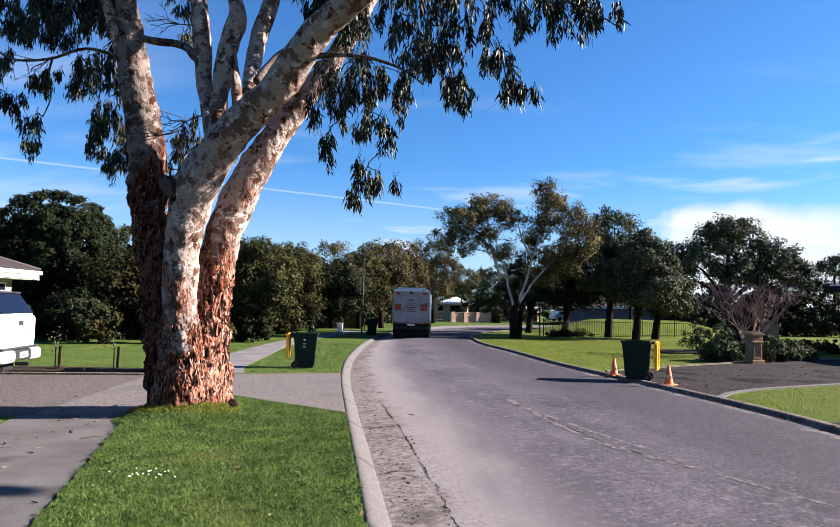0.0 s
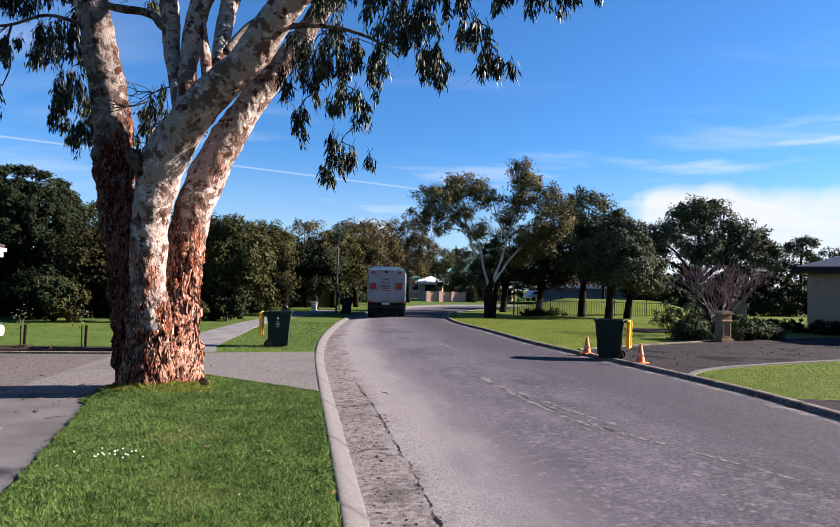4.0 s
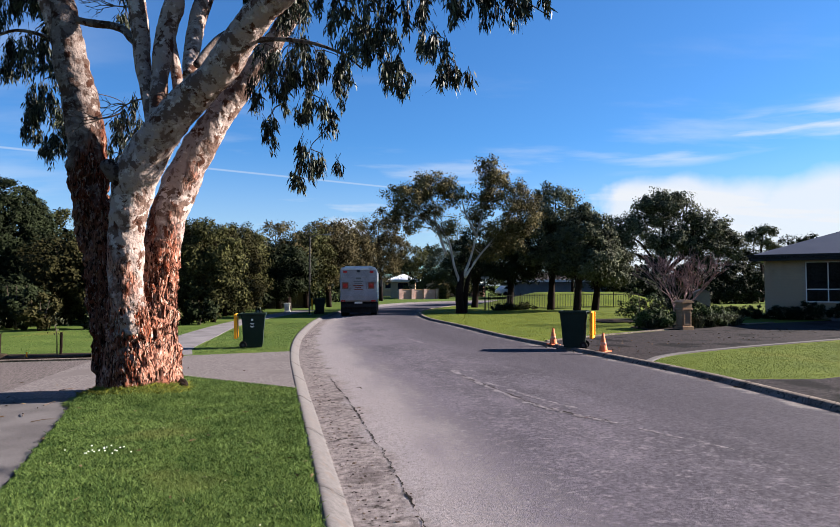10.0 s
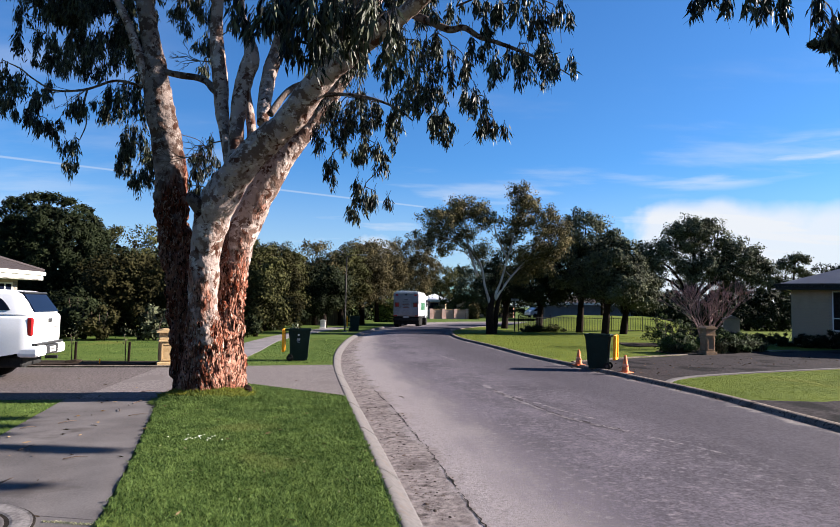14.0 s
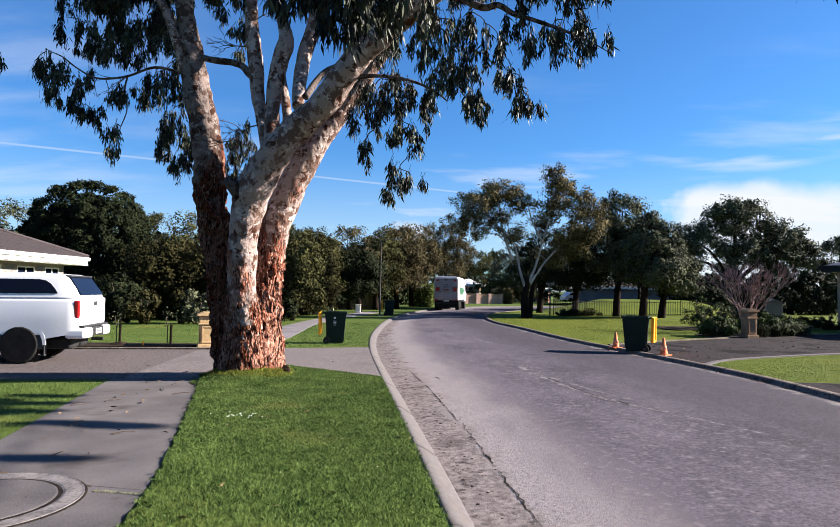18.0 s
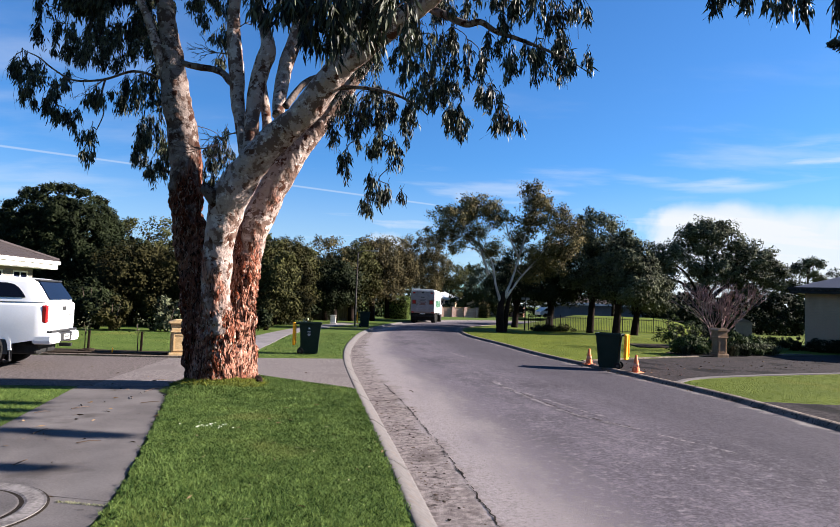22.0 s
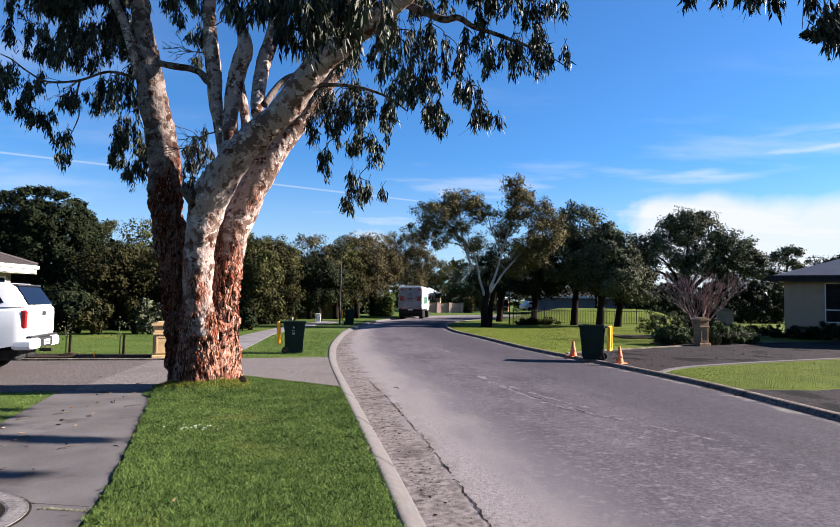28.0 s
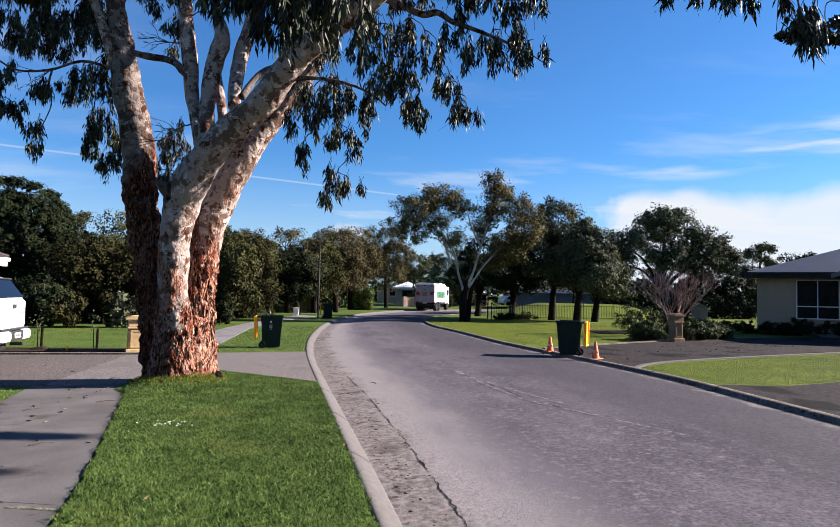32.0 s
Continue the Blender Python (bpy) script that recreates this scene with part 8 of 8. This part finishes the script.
# inspection cover let into the footpath
cover = empty("manhole_cover", pose(-4.13, 1.82, 0.014), "round concrete inspection cover set in the footpath", "manhole cover")
part("ring", lathe([(0.78, -0.05), (0.78, 0.012), (0.76, 0.009), (0.64, 0.009), (0.62, 0.004), (0.62, -0.05)], 48), M["worn_ring"], cover, "worn pale concrete ring")
part("joint", lathe([(0.60, -0.04), (0.60, 0.001)], 48), crack_mat, cover)
part("lid", lathe([(0.585, -0.04), (0.585, 0.008), (0.57, 0.012)], 48), M["concrete"], cover)
part("joint", lathe([(0.80, -0.05), (0.80, 0.003), (0.785, 0.004)], 48), crack_mat, cover)


def scatter_blades(name, region, count, h, seed, parent=None, z=0.0, material=None, label=""):
    """Upright grass blades over an area test; one blade is a narrow bent triangle pair."""
    rng = np.random.default_rng(seed)
    pts = region(rng, count)
    n = len(pts)
    a = rng.uniform(0, 2 * math.pi, n)
    hh = h * rng.uniform(0.45, 1.25, n)
    w = rng.uniform(0.0013, 0.0028, n)
    lean = rng.normal(size=(n, 2)) * 0.75 * hh[:, None]
    base = np.c_[pts, z(pts[:, 0], pts[:, 1]) if callable(z) else np.full(n, z)]
    side = np.c_[np.cos(a) * w, np.sin(a) * w, np.zeros(n)]
    mid = base + np.c_[lean * 0.35, hh * 0.6]
    tip = base + np.c_[lean, hh]
    v = np.stack([base - side, base + side, mid + side * 0.8, tip, mid - side * 0.8], 1).reshape(-1, 3)
    k = 5 * np.arange(n)[:, None]
    loops = (k + np.arange(5)).ravel()
    me = bpy.data.meshes.new(name)
    me.vertices.add(len(v))
    me.vertices.foreach_set("co", v.ravel())
    me.loops.add(len(loops))
    me.loops.foreach_set("vertex_index", loops)
    me.polygons.add(n)
    me.polygons.foreach_set("loop_start", np.arange(0, 5 * n, 5))
    me.update(calc_edges=True)
    me.materials.append(material or M["blade"])
    ob = new(name, me)
    return tagged(ob, label or "short mown green grass blades on the verge", "grass", kind="stuff")


py_r, px_r = np.array(PATH_R)[:, 1], np.array(PATH_R)[:, 0]
py_l, px_l = np.array(PATH_L)[:, 1], np.array(PATH_L)[:, 0]
lx, ly = LEFT[:200, 0], LEFT[:200, 1]


def verge(rng, n):
    y = -0.5 + 12.0 * rng.random(n * 2) ** 0.75
    x = rng.uniform(-6, 0.6, n * 2)
    top = np.where(x > -3.5, 9.45 + (-1.6 - x) * 0.74, 10.9 + (-3.5 - x) * 0.6)
    edge = 0.02 * np.sin(y * 9) + 0.02 * np.sin(y * 23) + np.abs(rng.normal(size=len(y))) * 0.02
    ok = (x < np.interp(y, ly, lx) - 0.02 + edge * 0.4) & (x > np.interp(y, py_r, px_r) + 0.03 + edge) & (y < np.minimum(top, 11.6)) & (x > -5.6)
    return np.c_[x, y][ok][:n]


def lawn_path_left(rng, n):
    y = rng.uniform(1.0, 8.6, n * 2)
    x = rng.uniform(-11, -5.0, n * 2)
    edge = 0.06 * np.sin(y * 7) + 0.04 * np.sin(y * 19)
    ok = (x < np.interp(y, py_l, px_l) + edge - 0.02) & (y < 8.35 + (x + 8) * 0.12)
    return np.c_[x, y][ok][:n]


def verge_far(rng, n):
    y = rng.uniform(15.6, 30, n * 2)
    x = rng.uniform(-7, -2, n * 2)
    ok = (x < np.interp(y, ly, lx) - 0.03) & (x > np.interp(y, [15.5, 17.5, 21.2, 27.4, 33], [-4.75, -5.2, -5.45, -5.85, -5.6]) + 0.03) & (y > 16.1 + (x + 2.3) * -0.3 * -1)
    return np.c_[x, y][ok][:n]


def lawn_right(rng, n):
    y = rng.uniform(7.8, 21, n * 2)
    x = rng.uniform(5.5, 20, n * 2)
    low = np.interp(x, [5.7, 6.5, 7.9, 11.4, 18], [11.9, 12.8, 13.8, 15.6, 18.5])
    bed = np.interp(x, [6.1, 6.5, 7.6, 9.6, 13, 18], [9.2, 9.2, 9.1, 9.95, 11.2, 13])
    ok = (y < low - 0.05) & (y > bed + 0.05) & (x > np.interp(y, RIGHT[:200, 1], RIGHT[:200, 0]) + 0.03)
    return np.c_[x, y][ok][:n]


def lawn_far(rng, n):
    y = rng.uniform(17.5, 38, n * 2)
    x = rng.uniform(3, 14, n * 2)
    up = np.interp(x, [5.0, 6.86, 10.2, 15.1], [17.4, 19.0, 21.4, 24.4])
    ok = (y > up + 0.05) & (x > np.interp(y, RIGHT[:200, 1], RIGHT[:200, 0]) + 0.05)
    return np.c_[x, y][ok][:n]


def lawn_garden(rng, n):
    return np.c_[rng.uniform(-13, -7.2, n), rng.uniform(15.3, 26, n)]


FOOT = (-4.0, 9.12)


def mound_z(x, y):
    """Height of the grassy rise round the trunk."""
    q = np.sqrt(((np.asarray(x) - FOOT[0]) / 1.25) ** 2 + ((np.asarray(y) - FOOT[1]) / 1.5) ** 2)
    side = np.clip((np.asarray(x) + 4.95) / 0.45, 0, 1)
    return 0.2 * np.cos(np.clip(q, 0, 1) * math.pi / 2) ** 2 * side


def verge_z(x, y):
    return VERGE + mound_z(x, y)


def trunk_foot(rng, n):
    a = rng.uniform(0, 2 * math.pi, n)
    r = rng.uniform(0.35, 0.75, n)
    p = np.c_[FOOT[0] + 1.15 * r * np.cos(a), FOOT[1] + r * np.sin(a)]
    return p


# raised turf of the verge with an uneven cut edge
VERGE = 0.03
ys = np.arange(-6, 8.9, 0.06)
cut = np.interp(ys, py_r, px_r) + 0.04 + np.array([0.035 * noise.noise(Vector((y * 1.7, 3, 0))) + 0.04 * noise.noise(Vector((y * 6, 7, 0))) for y in ys])
kerbside = np.interp(ys, ly, lx) - 0.025
tv, tf = [], []
fr = np.linspace(0, 1, 7)
for i, y in enumerate(ys):
    x0, x1 = cut[i], kerbside[i]
    tv += [(x0, y, 0.0)] + [(x0 + (x1 - x0) * q, y, VERGE if q < 1 else 0.006) for q in fr]
    if i:
        k = 8 * i
        tf += [(k - 8 + j, k - 7 + j, k + 1 + j, k + j) for j in range(7)]
tagged(raw("verge_turf", tv, tf, M["lawn"]), "raised green turf of the verge along the footpath", "turf", kind="structure")
gx, gy = np.linspace(-5.0, -2.7, 28), np.linspace(7.6, 10.6, 34)
mv = [(x, y, float(mound_z(x, y)) + 0.002 + (VERGE if y < 8.9 else 0.0) * 0.6) for y in gy for x in gx]
mf = [(j * 28 + i, j * 28 + i + 1, (j + 1) * 28 + i + 1, (j + 1) * 28 + i) for j in range(33) for i in range(27) if mound_z(gx[i], gy[j]) + mound_z(gx[i + 1], gy[j + 1]) > 0.012]
tagged(raw("grass_mound", mv, mf, M["lawn"], smooth=True), "low grassy rise round the foot of the gum tree", "mound", kind="structure")
scatter_blades("verge_grass", verge, 280000, 0.03, 1, z=verge_z)
scatter_blades("path_grass", lawn_path_left, 26000, 0.035, 2, label="short green lawn grass beside the footpath")
scatter_blades("far_verge_grass", verge_far, 16000, 0.05, 3, label="green grass on the far verge")
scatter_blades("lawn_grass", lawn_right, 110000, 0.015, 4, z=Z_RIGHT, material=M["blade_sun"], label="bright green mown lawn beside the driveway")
scatter_blades("far_lawn_grass", lawn_far, 42000, 0.032, 5, z=Z_RIGHT, material=M["blade_gold"], label="bright green mown lawn inside the bend")
scatter_blades("garden_grass", lawn_garden, 15000, 0.03, 6, label="green garden lawn behind the driveway")
scatter_blades("tall_grass", trunk_foot, 9000, 0.075, 7, z=mound_z, material=M["blade_gold"], label="longer unmown grass tufts round the trunk")



def path_joint(rng, n):
    x = rng.uniform(-3.36, -2.9, n)
    return np.c_[x, 2.085 - (x + 2.93) * 0.17 + rng.normal(size=n) * 0.01]


scatter_blades("joint_grass", path_joint, 300, 0.014, 8, z=0.012, material=M["straw"], label="dry grass grown in the footpath joint")

# daisies on the verge
DAISY = (-3.03, 5.22)
rng = np.random.default_rng(12)
for k in range(20):
    x, y = DAISY[0] + rng.normal() * 0.2, DAISY[1] + rng.normal() * 0.1
    fl = empty("daisy", pose(x, y, VERGE - 0.012), "small white daisy in the verge grass", "flower", "daisies")
    part("stalk", tube([(0, 0, 0, 0.002), (0, 0, 0.045, 0.002)], 4), M["blade"], fl)
    part("petals", lathe([(0.004, 0.045), (0.0085, 0.05), (0.008, 0.053), (0.004, 0.05)], 9), M["petal"], fl)

# clods, grit and leaf scraps washed into the gutter
rng = np.random.default_rng(41)
gv, gf = [], []
for k in range(420):
    y = rng.uniform(1.5, 26) if k % 3 else rng.uniform(2.5, 9)
    d = abs(rng.normal()) * 0.26 + 0.02
    x = np.interp(y, ly, lx) + KERB + 0.05 + d
    z = road_z(x, y)
    r = rng.uniform(0.004, 0.013)
    if rng.random() < 0.12:
        r *= 1.9
    b = len(gv)
    for j in range(5):
        a = j * 1.257 + rng.uniform(-0.4, 0.4)
        gv.append((x + r * 1.3 * math.cos(a), y + r * 1.8 * math.sin(a), z - 0.003))
    gv.append((x + rng.normal() * r * 0.3, y, z + r * rng.uniform(0.15, 0.4)))
    gf += [(b + j, b + (j + 1) % 5, b + 5) for j in range(5)]
tagged(raw("gutter_debris", gv, gf, mat("gutter_debris", (0.012, 0.009, 0.007), (0.09, 0.065, 0.05), 9, 40, 0.95, 0.0, island=0.6)), "dark clods, grit and leaf scraps in the gutter", "debris", kind="stuff")

# fallen leaves, bark and twigs
v, f = [], []
rng = np.random.default_rng(15)
cs, ds = [], []
for k in range(100):
    u = rng.random()
    if u < 0.45:
        y = rng.uniform(0.5, 9.0)
        x = rng.uniform(np.interp(y, py_l, px_l), np.interp(y, py_r, px_r))
        z = 0.02
    elif u < 0.8:
        y = rng.uniform(0.5, 9.0)
        x = rng.uniform(np.interp(y, py_r, px_r), np.interp(y, ly, lx))
        z = VERGE + 0.022
    else:
        x, y, z = rng.uniform(-8, -2.2), rng.uniform(9.4, 13), 0.02
        if x > -5 and y < 11.6:
            continue
    cs.append((x, y, z))
    ds.append((rng.normal(), rng.normal(), 0.05))
straw = np.random.default_rng(19)
sy = straw.uniform(0.4, 8.6, 34)
sx = np.interp(sy, py_r, px_r) + straw.uniform(0.05, 0.95, 34) * (np.interp(sy, ly, lx) - np.interp(sy, py_r, px_r))
sc = np.c_[sx, sy, np.full(34, VERGE + 0.024)]
tagged(leaf_mesh("dry_straw", sc, np.c_[straw.normal(size=(34, 2)), straw.uniform(-0.05, 0.15, 34)], 0.075, 0.010, M["straw"], None, 20), "pale dry grass straws and leaf scraps on the verge", "straw", kind="stuff")
tagged(leaf_mesh("leaf_litter", cs, ds, 0.09, 0.02, M["dead_leaf"], None, 16), "dry fallen gum leaves on path and grass", "leaf litter", kind="stuff")
scrap = np.random.default_rng(27)
t = scrap.uniform(0, 1, 150)
near, far = np.array((5.6, 14.6)), np.array((15.5, 20.6))
c = near + (far - near) * t[:, None] + np.c_[scrap.normal(size=150) * 0.4, scrap.uniform(-1.3, 1.9, 150)]
ky = scrap.uniform(8, 17, 60)
k = np.c_[np.interp(ky, RIGHT[:200, 1], RIGHT[:200, 0]) - 0.3 + scrap.normal(size=60) * 0.1, ky, np.full(60, 0.055)]
places = np.vstack([np.c_[c, np.full(150, Z_RIGHT + 0.012)], k])
tagged(leaf_mesh("leaf_scraps", places, np.c_[scrap.normal(size=(210, 2)), np.full(210, 0.04)], 0.075, 0.026, M["dead_leaf"], None, 28), "dry leaf scraps on the dark driveway and kerb", "leaf litter", kind="stuff")
rng = random.Random(18)
for x, y, ln in ((-4.6, 7.0, 0.3), (-4.9, 7.4, 0.22), (-5.3, 6.3, 0.28), (-4.2, 4.2, 0.25), (-4.9, 4.6, 0.3), (-4.3, 3.2, 0.22), (-5.0, 8.2, 0.4), (-4.75, 8.4, 0.3), (-5.6, 5.9, 0.2), (-3.75, 8.2, 0.2), (-0.4, 9.3, 0.16), (-5.4, 9.6, 0.3)):
    a = rng.uniform(0, 3.1)
    tw = tube(curve_points([(x, y, 0.022, 0.007), (x + ln * 0.5 * math.cos(a) + 0.02, y + ln * 0.5 * math.sin(a), 0.035, 0.006), (x + ln * math.cos(a), y + ln * math.sin(a), 0.022, 0.003)], 4), 5)
    tagged(part("fallen_twig", tw, M["twig"]), "thin dry twig lying on the footpath", "twig", "fallen twigs")
clod = bmesh.new()
bmesh.ops.create_icosphere(clod, subdivisions=2, radius=0.08)
for q in clod.verts:
    q.co = q.co * (1 + 0.5 * noise.noise(q.co * 14)) + Vector((-3.3, 9.25, 0.16))
tagged(part("bark_lump", clod, M["bark"]), "lump of fallen bark lying on the grass by the trunk", "bark")
lump = bmesh.new()
bmesh.ops.create_icosphere(lump, subdivisions=2, radius=0.16)
for q in lump.verts:
    q.co = Vector((q.co.x * 1.6, q.co.y, q.co.z * 0.6)) * (1 + 0.5 * noise.noise(q.co * 9)) + Vector((-9.05, 14.75, 0.06))
tagged(part("soil_heap", lump, M["mulch"]), "small heap of dark soil in the garden bed", "soil")


# ---- moving things ----
def motions():
    stops = [(0.0, -0.72, 36.0, -2), (5.0, -0.72, 36.0, -2), (10.7, -0.72, 36.0, -2), (11.1, -0.66, 37.4, -2), (11.5, -0.55, 39.8, -3), (12.0, -0.39, 43.0, -4), (12.5, -0.17, 45.6, -5), (13.0, 0.04, 47.4, -7), (13.5, 0.2, 48.6, -7), (14.0, 0.34, 49.8, -8), (15.0, 0.52, 51.0, -8), (16.5, 0.78, 52.4, -8), (17.5, 0.87, 53.0, -8), (20.0, 0.91, 53.1, -8), (24.0, 0.98, 53.2, -8), (27.3, 1.06, 53.5, -8), (28.0, 1.24, 54.2, -8), (28.5, 1.47, 55.2, -9), (29.0, 1.78, 56.6, -9), (29.5, 2.08, 57.8, -10), (30.0, 2.44, 59.0, -11), (30.5, 2.94, 60.2, -12), (31.0, 3.6, 61.6, -13), (31.5, 4.41, 63.2, -15), (32.0, 5.28, 65.0, -18)]
    walk(truck, [(t, pose(x, y, -0.06, 0, 0, a)) for t, x, y, a in stops])


motions()
